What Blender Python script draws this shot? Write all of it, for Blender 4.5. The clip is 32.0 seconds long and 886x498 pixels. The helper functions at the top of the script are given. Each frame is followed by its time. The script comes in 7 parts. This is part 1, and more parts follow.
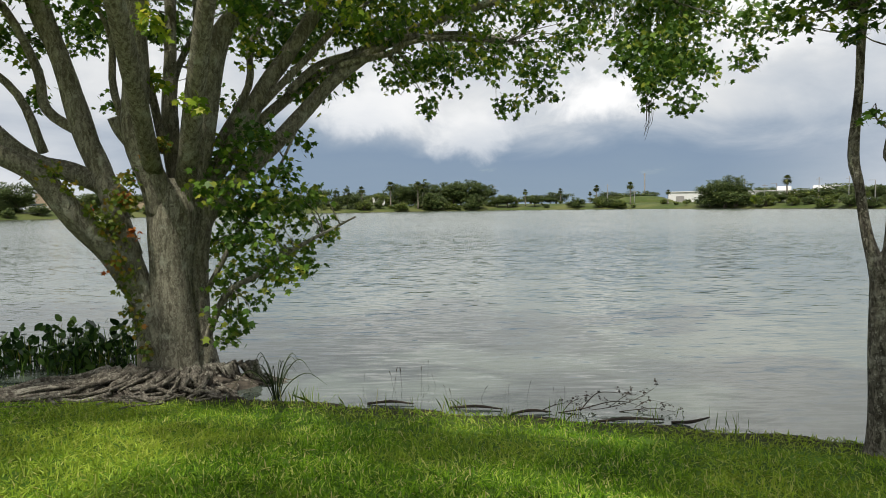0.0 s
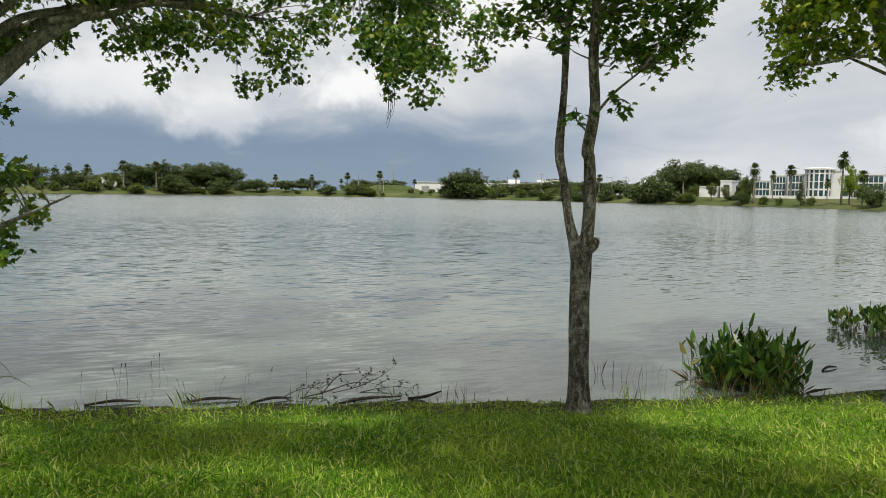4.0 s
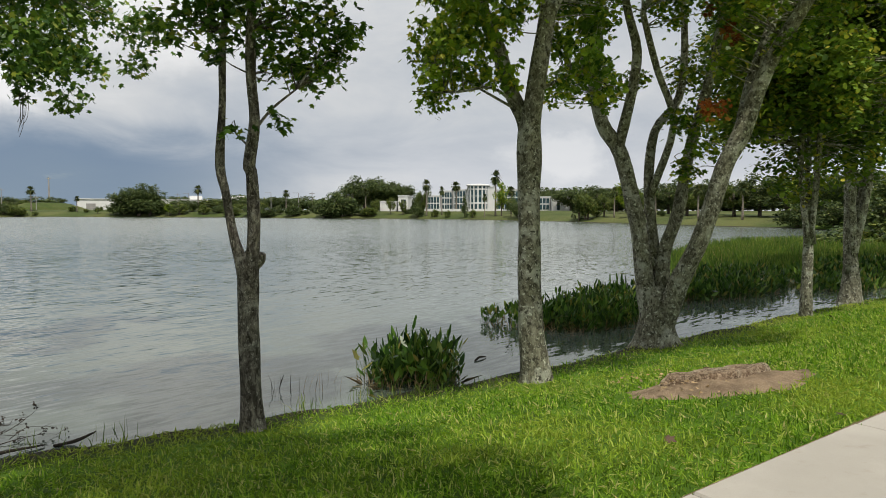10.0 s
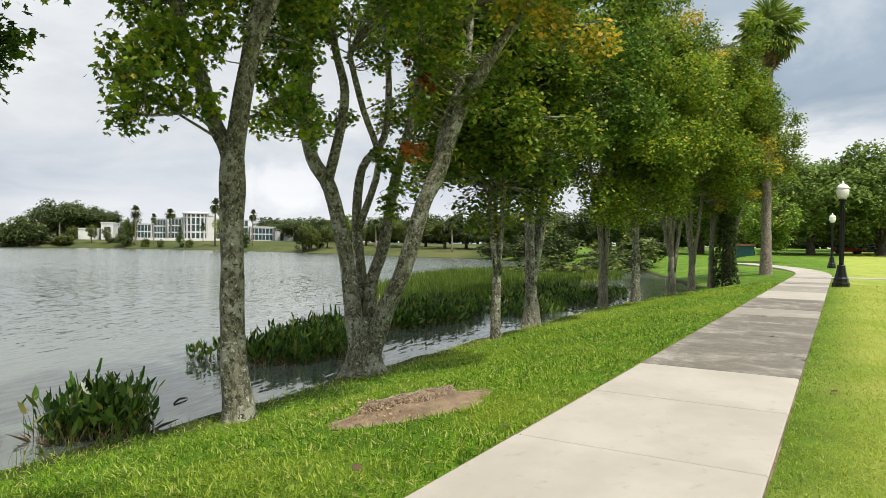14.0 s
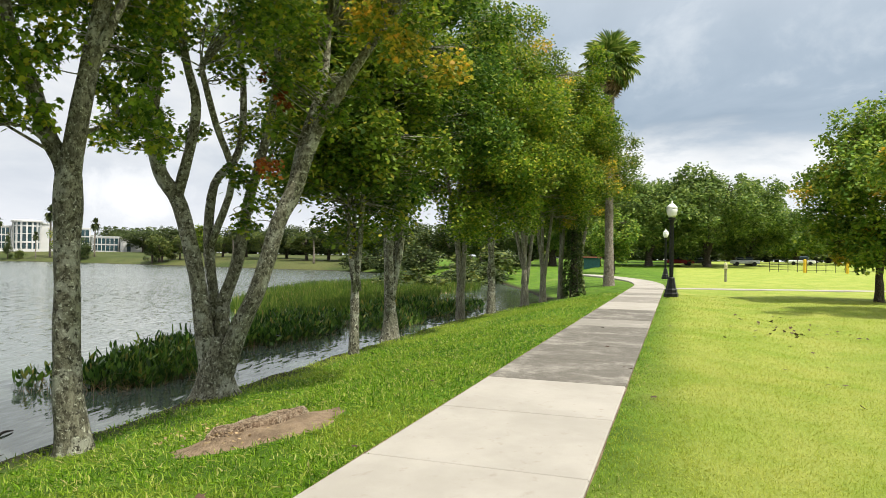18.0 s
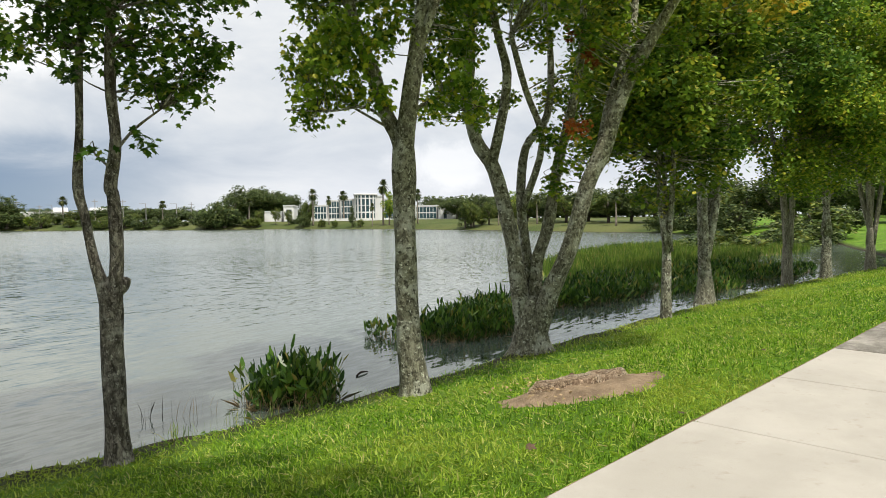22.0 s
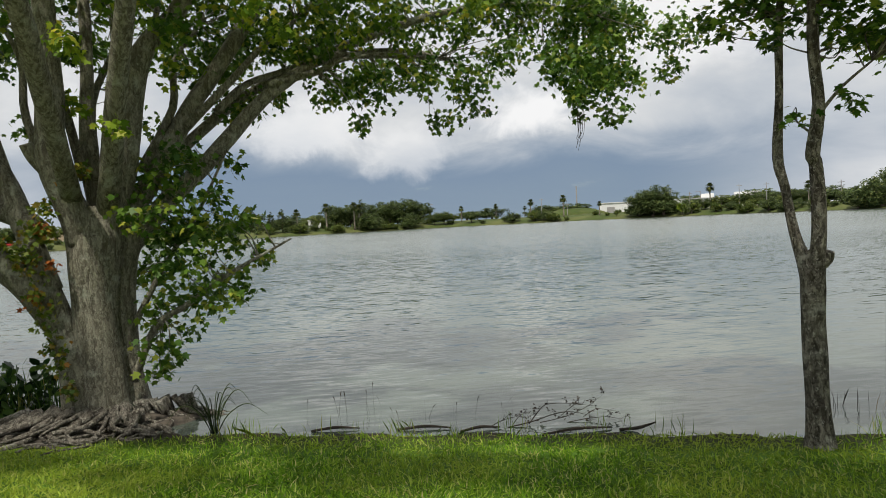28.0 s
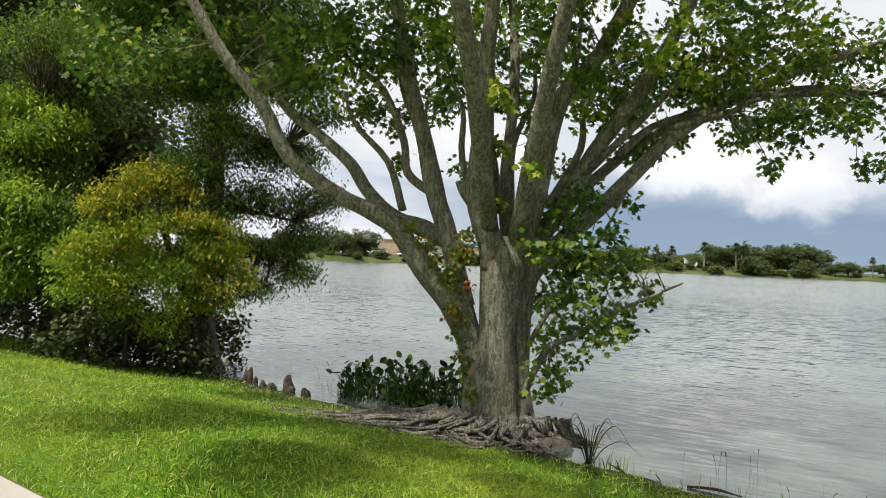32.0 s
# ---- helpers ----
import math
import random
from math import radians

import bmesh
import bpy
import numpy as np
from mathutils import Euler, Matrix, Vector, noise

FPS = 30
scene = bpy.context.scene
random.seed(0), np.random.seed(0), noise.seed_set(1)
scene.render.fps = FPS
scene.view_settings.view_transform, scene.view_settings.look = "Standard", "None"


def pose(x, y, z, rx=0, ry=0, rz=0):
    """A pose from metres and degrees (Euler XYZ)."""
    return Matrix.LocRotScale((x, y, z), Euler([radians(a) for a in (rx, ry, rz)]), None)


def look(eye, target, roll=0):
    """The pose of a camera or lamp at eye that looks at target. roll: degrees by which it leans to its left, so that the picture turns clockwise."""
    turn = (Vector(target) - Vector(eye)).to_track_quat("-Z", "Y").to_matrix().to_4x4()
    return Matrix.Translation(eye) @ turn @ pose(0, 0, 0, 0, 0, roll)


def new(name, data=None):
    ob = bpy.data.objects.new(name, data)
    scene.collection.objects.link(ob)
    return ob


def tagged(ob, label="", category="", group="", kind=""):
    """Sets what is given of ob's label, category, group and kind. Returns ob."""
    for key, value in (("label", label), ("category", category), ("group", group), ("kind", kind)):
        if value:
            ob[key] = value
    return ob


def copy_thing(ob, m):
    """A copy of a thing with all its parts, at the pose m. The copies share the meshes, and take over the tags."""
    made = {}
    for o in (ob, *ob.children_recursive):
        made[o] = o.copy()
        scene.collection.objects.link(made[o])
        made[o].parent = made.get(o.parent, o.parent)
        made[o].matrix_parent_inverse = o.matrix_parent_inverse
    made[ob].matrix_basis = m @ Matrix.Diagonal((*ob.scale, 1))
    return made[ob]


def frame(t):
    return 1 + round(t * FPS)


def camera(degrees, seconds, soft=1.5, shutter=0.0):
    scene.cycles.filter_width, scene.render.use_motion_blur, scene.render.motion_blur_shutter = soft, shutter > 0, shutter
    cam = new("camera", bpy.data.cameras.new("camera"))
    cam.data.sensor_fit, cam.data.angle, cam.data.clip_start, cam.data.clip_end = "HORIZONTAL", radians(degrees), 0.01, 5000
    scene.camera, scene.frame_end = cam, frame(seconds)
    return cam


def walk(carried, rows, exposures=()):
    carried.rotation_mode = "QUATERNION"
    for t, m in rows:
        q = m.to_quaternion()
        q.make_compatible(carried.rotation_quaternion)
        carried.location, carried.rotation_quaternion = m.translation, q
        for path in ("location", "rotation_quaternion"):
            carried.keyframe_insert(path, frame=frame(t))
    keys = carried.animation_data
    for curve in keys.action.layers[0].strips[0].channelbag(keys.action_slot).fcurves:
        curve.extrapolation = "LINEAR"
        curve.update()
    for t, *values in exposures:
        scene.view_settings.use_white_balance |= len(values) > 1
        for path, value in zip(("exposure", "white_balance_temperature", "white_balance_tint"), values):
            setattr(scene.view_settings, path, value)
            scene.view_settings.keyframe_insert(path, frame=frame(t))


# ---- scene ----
# camera: seconds, eye, a point ahead of it, roll in degrees
cam = camera(66.4, 32.0, soft=0.65)
PATH = [
    (0, (0.226, 0.502, 2.108), (0.198, 2.497, 1.978), -0.7),
    (0.5, (0.213, 0.524, 2.117), (0.226, 2.52, 1.988), -0.6),
    (1, (0.223, 0.535, 2.107), (0.274, 2.53, 1.975), 0.1),
    (1.5, (0.239, 0.554, 2.118), (0.384, 2.542, 1.945), -1.1),
    (2, (0.241, 0.556, 2.108), (0.505, 2.53, 1.929), 0.2),
    (2.5, (0.258, 0.592, 2.092), (0.529, 2.564, 1.895), 0.5),
    (3, (0.279, 0.61, 2.085), (0.671, 2.561, 1.892), -2.0),
    (3.5, (0.302, 0.566, 2.083), (0.779, 2.497, 1.872), -0.4),
    (4, (0.328, 0.513, 2.082), (1.011, 2.385, 1.914), 0.9),
    (4.5, (0.357, 0.501, 2.082), (1.168, 2.319, 1.891), 0.5),
    (6.5, (0.433, 0.545, 2.086), (1.449, 2.261, 1.923), -0.4),
    (7, (0.402, 0.507, 2.088), (1.436, 2.214, 1.962), -0.5),
    (7.5, (0.383, 0.464, 2.092), (1.486, 2.126, 1.95), 0.3),
    (8, (0.424, 0.452, 2.09), (1.604, 2.061, 1.957), -0.1),
    (8.5, (0.448, 0.449, 2.079), (1.69, 2.011, 1.95), 0.5),
    (9, (0.454, 0.429, 2.084), (1.719, 1.974, 1.973), 0.4),
    (9.5, (0.466, 0.415, 2.085), (1.812, 1.891, 1.981), 0.2),
    (10, (0.499, 0.393, 2.071), (1.932, 1.783, 1.957), 0.1),
    (10.5, (0.506, 0.367, 2.081), (1.991, 1.701, 1.956), 0.1),
    (11, (0.504, 0.342, 2.08), (2.025, 1.635, 1.959), 0.4),
    (11.5, (0.545, 0.363, 2.068), (2.109, 1.602, 1.938), 1.1),
    (12, (0.53, 0.302, 2.058), (2.153, 1.461, 1.91), 0.0),
    (12.5, (0.605, 0.31, 2.067), (2.282, 1.385, 1.884), 0.6),
    (13, (0.618, 0.248, 2.077), (2.374, 1.194, 1.94), 1.4),
    (13.5, (0.602, 0.253, 2.073), (2.435, 1.051, 2.024), 1.4),
    (14, (0.598, 0.195, 2.099), (2.463, 0.917, 2.082), 0.8),
    (14.5, (0.662, 0.242, 2.081), (2.557, 0.88, 2.094), 1.1),
    (15, (0.646, 0.171, 2.104), (2.6, 0.6, 2.101), -0.4),
    (15.5, (0.551, 0.044, 2.117), (2.531, 0.327, 2.09), 0.1),
    (17.5, (0.451, 0.024, 2.199), (2.436, 0.265, 2.239), 0.8),
    (18, (0.452, 0.041, 2.205), (2.424, 0.377, 2.227), 0.9),
    (18.5, (0.511, 0.054, 2.187), (2.442, 0.573, 2.215), 0.7),
    (19, (0.561, 0.087, 2.175), (2.446, 0.756, 2.197), 0.8),
    (19.5, (0.584, 0.103, 2.167), (2.422, 0.892, 2.174), -0.4),
    (20, (0.49, 0.144, 2.183), (2.28, 1.037, 2.178), -0.1),
    (20.5, (0.486, 0.163, 2.182), (2.247, 1.11, 2.153), -1.4),
    (21, (0.498, 0.188, 2.179), (2.224, 1.196, 2.111), -2.2),
    (21.5, (0.497, 0.206, 2.171), (2.182, 1.281, 2.088), -1.1),
    (22, (0.488, 0.203, 2.171), (2.13, 1.342, 2.081), -0.6),
    (22.5, (0.487, 0.252, 2.177), (2.087, 1.448, 2.091), -1.2),
    (23, (0.488, 0.301, 2.172), (2.012, 1.592, 2.075), -0.8),
    (23.5, (0.482, 0.324, 2.157), (1.943, 1.685, 2.045), -0.9),
    (24, (0.471, 0.338, 2.15), (1.883, 1.749, 2.024), -0.6),
    (24.5, (0.468, 0.387, 2.166), (1.767, 1.902, 2.052), -1.2),
    (25, (0.464, 0.395, 2.162), (1.623, 2.023, 2.071), -1.7),
    (25.5, (0.463, 0.439, 2.169), (1.459, 2.17, 2.067), -2.1),
    (27.5, (0.234, 0.593, 2.048), (0.604, 2.557, 1.977), -2.1),
    (28, (0.21, 0.615, 2.084), (0.365, 2.608, 2.003), -3.0),
    (28.5, (0.199, 0.445, 2.141), (0.186, 2.443, 2.049), -1.9),
    (29, (0.17, 0.373, 2.186), (-0.122, 2.351, 2.146), 0.2),
    (29.5, (0.148, 0.391, 2.191), (-0.275, 2.345, 2.175), 0.9),
    (30, (0.129, 0.409, 2.188), (-0.36, 2.348, 2.191), 0.6),
    (30.5, (0.121, 0.439, 2.187), (-0.478, 2.347, 2.2), 1.0),
    (31, (0.095, 0.476, 2.186), (-0.631, 2.339, 2.192), 2.3),
    (31.5, (0.039, 0.474, 2.183), (-0.797, 2.291, 2.187), 3.3),
    (32, (0.016, 0.461, 2.176), (-0.868, 2.255, 2.197), 2.4),
]
EXPOSURES = [(0.0, 0.08), (4.0, -0.02), (9.0, -0.17), (11.0, -0.08), (13.0, 0.14), (17.0, 0.30), (20.0, 0.36), (22.0, 0.26), (23.3, 0.20), (25.0, -0.15), (28.5, -0.06), (30.5, 0.08), (32.0, 0.36)]
walk(cam, [(t, look(eye, target, roll)) for t, eye, target, roll in PATH], EXPOSURES)

# ---- light and sky ----
SUN_AZ, SUN_EL = 202.0, 64.0          # compass degrees clockwise from +y, and height
sun_dir = Vector((math.sin(radians(SUN_AZ)) * math.cos(radians(SUN_EL)), math.cos(radians(SUN_AZ)) * math.cos(radians(SUN_EL)), math.sin(radians(SUN_EL))))
sun = new("sun", bpy.data.lights.new("sun", "SUN"))
sun.data.energy, sun.data.angle, sun.data.color = 4.3, radians(1.5), (1.0, 0.94, 0.84)
sun.matrix_world = look(sun_dir * 50, (0, 0, 0))


class Nodes:
    """A short hand for node trees."""

    def __init__(self, tree):
        self.tree = tree
        tree.nodes.clear()

    def add(self, kind, props=None, **ins):
        n = self.tree.nodes.new("ShaderNode" + kind)
        for k, v in (props or {}).items():
            setattr(n, k, v)
        for k, v in ins.items():
            key = int(k[1:]) if k[0] == "i" and k[1:].isdigit() else k.replace("_", " ")
            if isinstance(v, bpy.types.NodeSocket):
                self.tree.links.new(v, n.inputs[key])
            else:
                n.inputs[key].default_value = v
        return n

    def math(self, op, a, b=0.0, c=0.0):
        return self.add("Math", {"operation": op}, i0=a, i1=b, i2=c).outputs[0]

    def mix(self, f, a, b, mode="MIX"):
        n = self.add("Mix", {"data_type": "RGBA", "blend_type": mode})
        for sock, v in ((0, f), (6, a), (7, b)):
            if isinstance(v, bpy.types.NodeSocket):
                self.tree.links.new(v, n.inputs[sock])
            else:
                n.inputs[sock].default_value = v
        return n.outputs[2]

    def ramp(self, f, stops, mode="LINEAR"):
        n = self.add("ValToRGB", None, i0=f)
        n.color_ramp.interpolation = mode
        e = n.color_ramp.elements
        while len(e) < len(stops):
            e.new(0.5)
        for el, (p, col) in zip(e, stops):
            el.position, el.color = p, (*col, 1) if len(col) == 3 else col
        return n.outputs[0]

    def span(self, v, a, b, c=0.0, d=1.0):
        return self.add("MapRange", {"interpolation_type": "SMOOTHSTEP"}, i0=v, i1=a, i2=b, i3=c, i4=d).outputs[0]

    def noise(self, vec, scale, detail=4.0, rough=0.55, distort=0.0, out=0):
        return self.add("TexNoise", None, Vector=vec, Scale=scale, Detail=detail, Roughness=rough, Distortion=distort).outputs[out]


world = bpy.data.worlds.new("world")
scene.world = world
world.use_nodes = True
N = Nodes(world.node_tree)
way = N.add("TexCoord").outputs["Generated"]
sky = N.add("TexSky", {"sky_type": "NISHITA", "sun_disc": False, "sun_elevation": radians(SUN_EL), "sun_rotation": radians(SUN_AZ)}).outputs[0]
blue = N.add("VectorMath", {"operation": "SCALE"}, i0=sky, Scale=0.11).outputs[0]
sep = N.add("SeparateXYZ", None, Vector=way)
hgt = sep.outputs[2]
# cloud layer: the direction flattened on a high sheet, so that clouds shrink towards the horizon
flat = N.math("ADD", N.math("MAXIMUM", hgt, 0.0), 0.24)
sheet = N.add("CombineXYZ", None, X=N.math("DIVIDE", sep.outputs[0], flat), Y=N.math("DIVIDE", sep.outputs[1], flat), Z=0.35).outputs[0]
soft = N.noise(sheet, 0.62, 5.0, 0.5, 0.25)
puff = N.noise(sheet, 1.7, 7.0, 0.58, 0.4)
cover = N.math("ADD", N.math("MULTIPLY", soft, 0.6), N.math("MULTIPLY", puff, 0.4))
grey = N.ramp(cover, [(0.36, (0.42, 0.475, 0.55)), (0.46, (0.57, 0.61, 0.66)), (0.54, (0.70, 0.72, 0.74)), (0.62, (0.88, 0.885, 0.885))])
# a rain front stands low over the lake
side = N.add("VectorMath", {"operation": "NORMALIZE"}, i0=N.add("CombineXYZ", None, X=sep.outputs[0], Y=sep.outputs[1], Z=0.0).outputs[0]).outputs[0]
toward = N.add("VectorMath", {"operation": "DOT_PRODUCT"}, i0=side, i1=(math.sin(radians(3)), math.cos(radians(3)), 0.0)).outputs["Value"]
low = N.math("ADD", hgt, N.math("MULTIPLY", N.math("SUBTRACT", puff, 0.5), 0.10))
front = N.math("MULTIPLY", N.span(toward, 0.80, 0.96), N.span(low, 0.145, 0.075))
front_col = N.ramp(N.math("MULTIPLY", low, 5.0), [(0.0, (0.26, 0.34, 0.43)), (0.35, (0.23, 0.31, 0.42)), (0.65, (0.36, 0.43, 0.52))])
cloud = N.mix(front, grey, front_col)
# pale haze along the horizon away from the front
haze = N.math("MULTIPLY", N.span(hgt, 0.16, 0.02), N.span(toward, 0.93, 0.70))
cloud = N.mix(N.math("MULTIPLY", haze, 0.7), cloud, (0.74, 0.76, 0.80, 1))
# one bright heap of cloud above the front
def heap(cloud, az, el, size, gain):
    at = (math.sin(radians(az)) * math.cos(radians(el)), math.cos(radians(az)) * math.cos(radians(el)), math.sin(radians(el)))
    off = N.add("VectorMath", {"operation": "SUBTRACT"}, i0=way, i1=at).outputs[0]
    off = N.add("VectorMath", {"operation": "MULTIPLY"}, i0=off, i1=(0.55, 0.55, 1.0)).outputs[0]
    d = N.add("VectorMath", {"operation": "LENGTH"}, i0=off).outputs["Value"]
    d = N.math("ADD", d, N.math("MULTIPLY", N.math("SUBTRACT", N.noise(way, 16.0, 6.0, 0.6, 0.3), 0.5), size * 1.6))
    return N.mix(N.math("MULTIPLY", N.span(d, size, size * 0.35), gain), cloud, (0.98, 0.98, 0.98, 1))


for az, el, size, gain in ((12.5, 8.6, 0.045, 0.95), (2.0, 6.0, 0.05, 0.45), (-6.0, 8.0, 0.06, 0.6), (24.0, 14.0, 0.08, 0.5), (55.0, 4.5, 0.05, 0.5)):
    cloud = heap(cloud, az, el, size, gain)
# heavier blue-grey cloud over the park
park = N.add("VectorMath", {"operation": "DOT_PRODUCT"}, i0=side, i1=(math.sin(radians(112)), math.cos(radians(112)), 0.0)).outputs["Value"]
deck = N.math("MULTIPLY", N.span(park, 0.62, 0.90), N.span(N.math("ADD", hgt, N.math("MULTIPLY", N.math("SUBTRACT", puff, 0.5), 0.16)), 0.115, 0.19))
cloud = N.mix(N.math("MULTIPLY", deck, 0.95), cloud, N.ramp(puff, [(0.35, (0.25, 0.33, 0.42)), (0.58, (0.33, 0.41, 0.50)), (0.72, (0.54, 0.60, 0.66))]))
gap = N.span(cover, 0.38, 0.28)
cloud = N.mix(N.math("MULTIPLY", N.span(hgt, 0.22, 0.60), 0.65), cloud, (1.05, 1.055, 1.06, 1))
skycol = N.mix(gap, cloud, blue)
world.node_tree.links.new(N.add("Background", None, Color=skycol, Strength=1.0).outputs[0], N.add("OutputWorld").inputs[0])


# ---- materials ----
def material(name, build, shadow_catch=False):
    m = bpy.data.materials.new(name)
    m.use_nodes = True
    n = Nodes(m.node_tree)
    out = n.add("OutputMaterial")
    m.node_tree.links.new(build(n), out.inputs[0])
    return m


def bsdf(n, color, rough=0.8, metal=0.0, bump=None, strength=0.3, distance=0.02, spec=0.4, **more):
    ins = dict(Base_Color=color, Roughness=rough, Metallic=metal, Specular_IOR_Level=spec, **more)
    if bump is not None:
        ins["Normal"] = n.add("Bump", None, Strength=strength, Distance=distance, Height=bump).outputs[0]
    return n.add("BsdfPrincipled", None, **ins).outputs[0]


def plain(name, col, rough=0.6, metal=0.0, var=0.25, scale=6.0, spec=0.4):
    def f(n):
        p = n.add("TexCoord").outputs["Object"]
        a = n.noise(p, scale, 6.0)
        dark = tuple(c * (1 - var) for c in col) + (1,)
        lite = tuple(min(1, c * (1 + var)) for c in col) + (1,)
        return bsdf(n, n.mix(n.span(a, 0.3, 0.7), dark, lite), rough, metal, a, 0.15, 0.01, spec)
    return material(name, f)


def m_lawn(n):
    p = n.add("NewGeometry").outputs["Position"]
    big, mid, fine = n.noise(p, 0.35, 3.0), n.noise(p, 2.2, 5.0), n.noise(p, 45.0, 4.0, 0.7)
    g = n.mix(n.span(mid, 0.3, 0.7), (0.055, 0.12, 0.010, 1), (0.13, 0.25, 0.018, 1))
    g = n.mix(n.math("MULTIPLY", n.span(big, 0.5, 0.72), 0.6), g, (0.22, 0.28, 0.05, 1))
    g = n.mix(n.math("MULTIPLY", n.span(fine, 0.45, 0.75), 0.5), g, (0.02, 0.045, 0.008, 1))
    y = n.add("SeparateXYZ", None, Vector=p).outputs[1]
    rank = n.mix(n.span(n.noise(p, 0.09, 4.0), 0.35, 0.65), (0.035, 0.043, 0.016, 1), (0.09, 0.085, 0.036, 1))
    g = n.mix(n.math("MULTIPLY", n.span(y, 18.0, 30.0), 0.9), g, rank)
    xy = n.add("SeparateXYZ", None, Vector=p)
    park = n.math("ADD", n.math("MULTIPLY", xy.outputs[0], 0.1632), xy.outputs[1])
    # lighter, yellower lawn colour on the park side of the path
    dry = n.mix(n.span(n.noise(p, 0.8, 5.0), 0.3, 0.7), (0.26, 0.345, 0.05, 1), (0.39, 0.42, 0.095, 1))
    g = n.mix(n.math("MULTIPLY", n.span(park, 0.8, -0.3), 0.95), g, dry)
    g = n.mix(n.math("MULTIPLY", n.span(n.noise(p, 28.0, 5.0, 0.75), 0.45, 0.68), 0.45), g, (0.11, 0.18, 0.02, 1))
    wet = n.span(n.add("SeparateXYZ", None, Vector=p).outputs[2], 0.10, 0.02)
    g = n.mix(wet, g, (0.035, 0.028, 0.018, 1))
    return bsdf(n, g, 0.85, 0.0, fine, 0.9, 0.04, 0.15)


def m_blade(n):
    g = n.add("NewGeometry")
    r, p = g.outputs["Random Per Island"], g.outputs["Position"]
    c = n.ramp(r, [(0.0, (0.055, 0.125, 0.012)), (0.35, (0.13, 0.28, 0.016)), (0.72, (0.28, 0.46, 0.03)), (0.9, (0.50, 0.58, 0.12)), (1.0, (0.62, 0.54, 0.26))])
    big = n.noise(p, 0.5, 3.0)
    c = n.mix(n.math("MULTIPLY", n.span(big, 0.42, 0.66), 0.6), c, (0.42, 0.49, 0.065, 1))
    xy = n.add("SeparateXYZ", None, Vector=p)
    park = n.math("ADD", n.math("MULTIPLY", xy.outputs[0], 0.1632), xy.outputs[1])
    # blades turn lighter and yellower on the park side too
    dry = n.mix(n.span(n.noise(p, 0.8, 5.0), 0.3, 0.7), (0.40, 0.50, 0.07, 1), (0.56, 0.57, 0.13, 1))
    c = n.mix(n.math("MULTIPLY", n.span(park, 0.8, -0.3), 0.9), c, dry)
    return n.add("MixShader", None, i0=0.42, i1=bsdf(n, c, 0.45, spec=0.16), i2=n.add("BsdfTranslucent", None, Color=c).outputs[0]).outputs[0]


def leafy(name, stops, trans=0.42, rough=0.45):
    def f(n):
        g = n.add("NewGeometry")
        c = n.ramp(g.outputs["Random Per Island"], stops)
        big = n.noise(g.outputs["Position"], 1.3, 3.0)
        c = n.mix(1.0, c, n.ramp(big, [(0.35, (0.6, 0.68, 0.65)), (0.65, (1.45, 1.32, 1.1))]), "MULTIPLY")
        return n.add("MixShader", None, i0=trans, i1=bsdf(n, c, rough, spec=0.16), i2=n.add("BsdfTranslucent", None, Color=c).outputs[0]).outputs[0]
    return material(name, f)


def bark(name, dark, pale, lichen, scale=9.0, deep=0.6, patch=0.55, spots=0.6, crack=0.5, stretch=0.5):
    def f(n):
        p = n.add("TexCoord").outputs["Object"]
        bend = n.add("VectorMath", {"operation": "SCALE"}, i0=n.noise(p, scale * 1.2, 4.0, 0.6, 0.0, 1), Scale=0.09).outputs[0]
        warped = n.add("VectorMath", {"operation": "ADD"}, i0=p, i1=bend).outputs[0]
        long = n.add("Mapping", None, Vector=warped, Scale=(1.0, 1.0, stretch)).outputs[0]
        a, b = n.noise(long, scale * 3.0, 9.0, 0.7, 0.8), n.noise(p, scale * 0.35, 5.0, 0.6)
        # plates with cracks between them, some paler or darker than the rest
        edge = n.add("TexVoronoi", {"feature": "DISTANCE_TO_EDGE"}, Vector=long, Scale=scale * 3.4).outputs[0]
        cell = n.add("SeparateXYZ", None, Vector=n.add("TexVoronoi", None, Vector=long, Scale=scale * 3.4).outputs["Color"]).outputs[0]
        c = n.mix(n.span(a, 0.38, 0.62), (*dark, 1), (*pale, 1))
        c = n.mix(n.math("MULTIPLY", n.span(cell, 0.62, 0.9), 0.45), c, (*pale, 1))
        c = n.mix(n.math("MULTIPLY", n.span(cell, 0.3, 0.1), 0.55), c, (*dark, 1))
        c = n.mix(n.math("MULTIPLY", n.span(b, patch, patch + 0.08), 0.6), c, (*lichen, 1))
        rifts = n.math("MULTIPLY", n.span(edge, 0.14, 0.03), n.span(n.noise(p, scale * 0.8, 3.0), 0.40, 0.58))
        c = n.mix(n.math("MULTIPLY", rifts, crack), c, (*[0.4 * v for v in dark], 1))
        spot = n.noise(p, scale * 2.0, 6.0, 0.7)
        c = n.mix(n.math("MULTIPLY", n.span(spot, 0.53, 0.60), spots), c, (*[0.6 * v for v in dark], 1))
        c = n.mix(n.math("MULTIPLY", n.span(n.noise(p, scale * 2.6, 6.0, 0.75), 0.57, 0.63), spots), c, (*[min(1, 1.3 * v) for v in lichen], 1))
        relief = n.math("ADD", n.math("MULTIPLY", a, 1.4), n.math("MULTIPLY", n.math("MINIMUM", edge, 0.14), 4.5 * crack))
        return bsdf(n, c, 0.9, 0.0, relief, deep, 0.03, 0.2)
    return material(name, f)


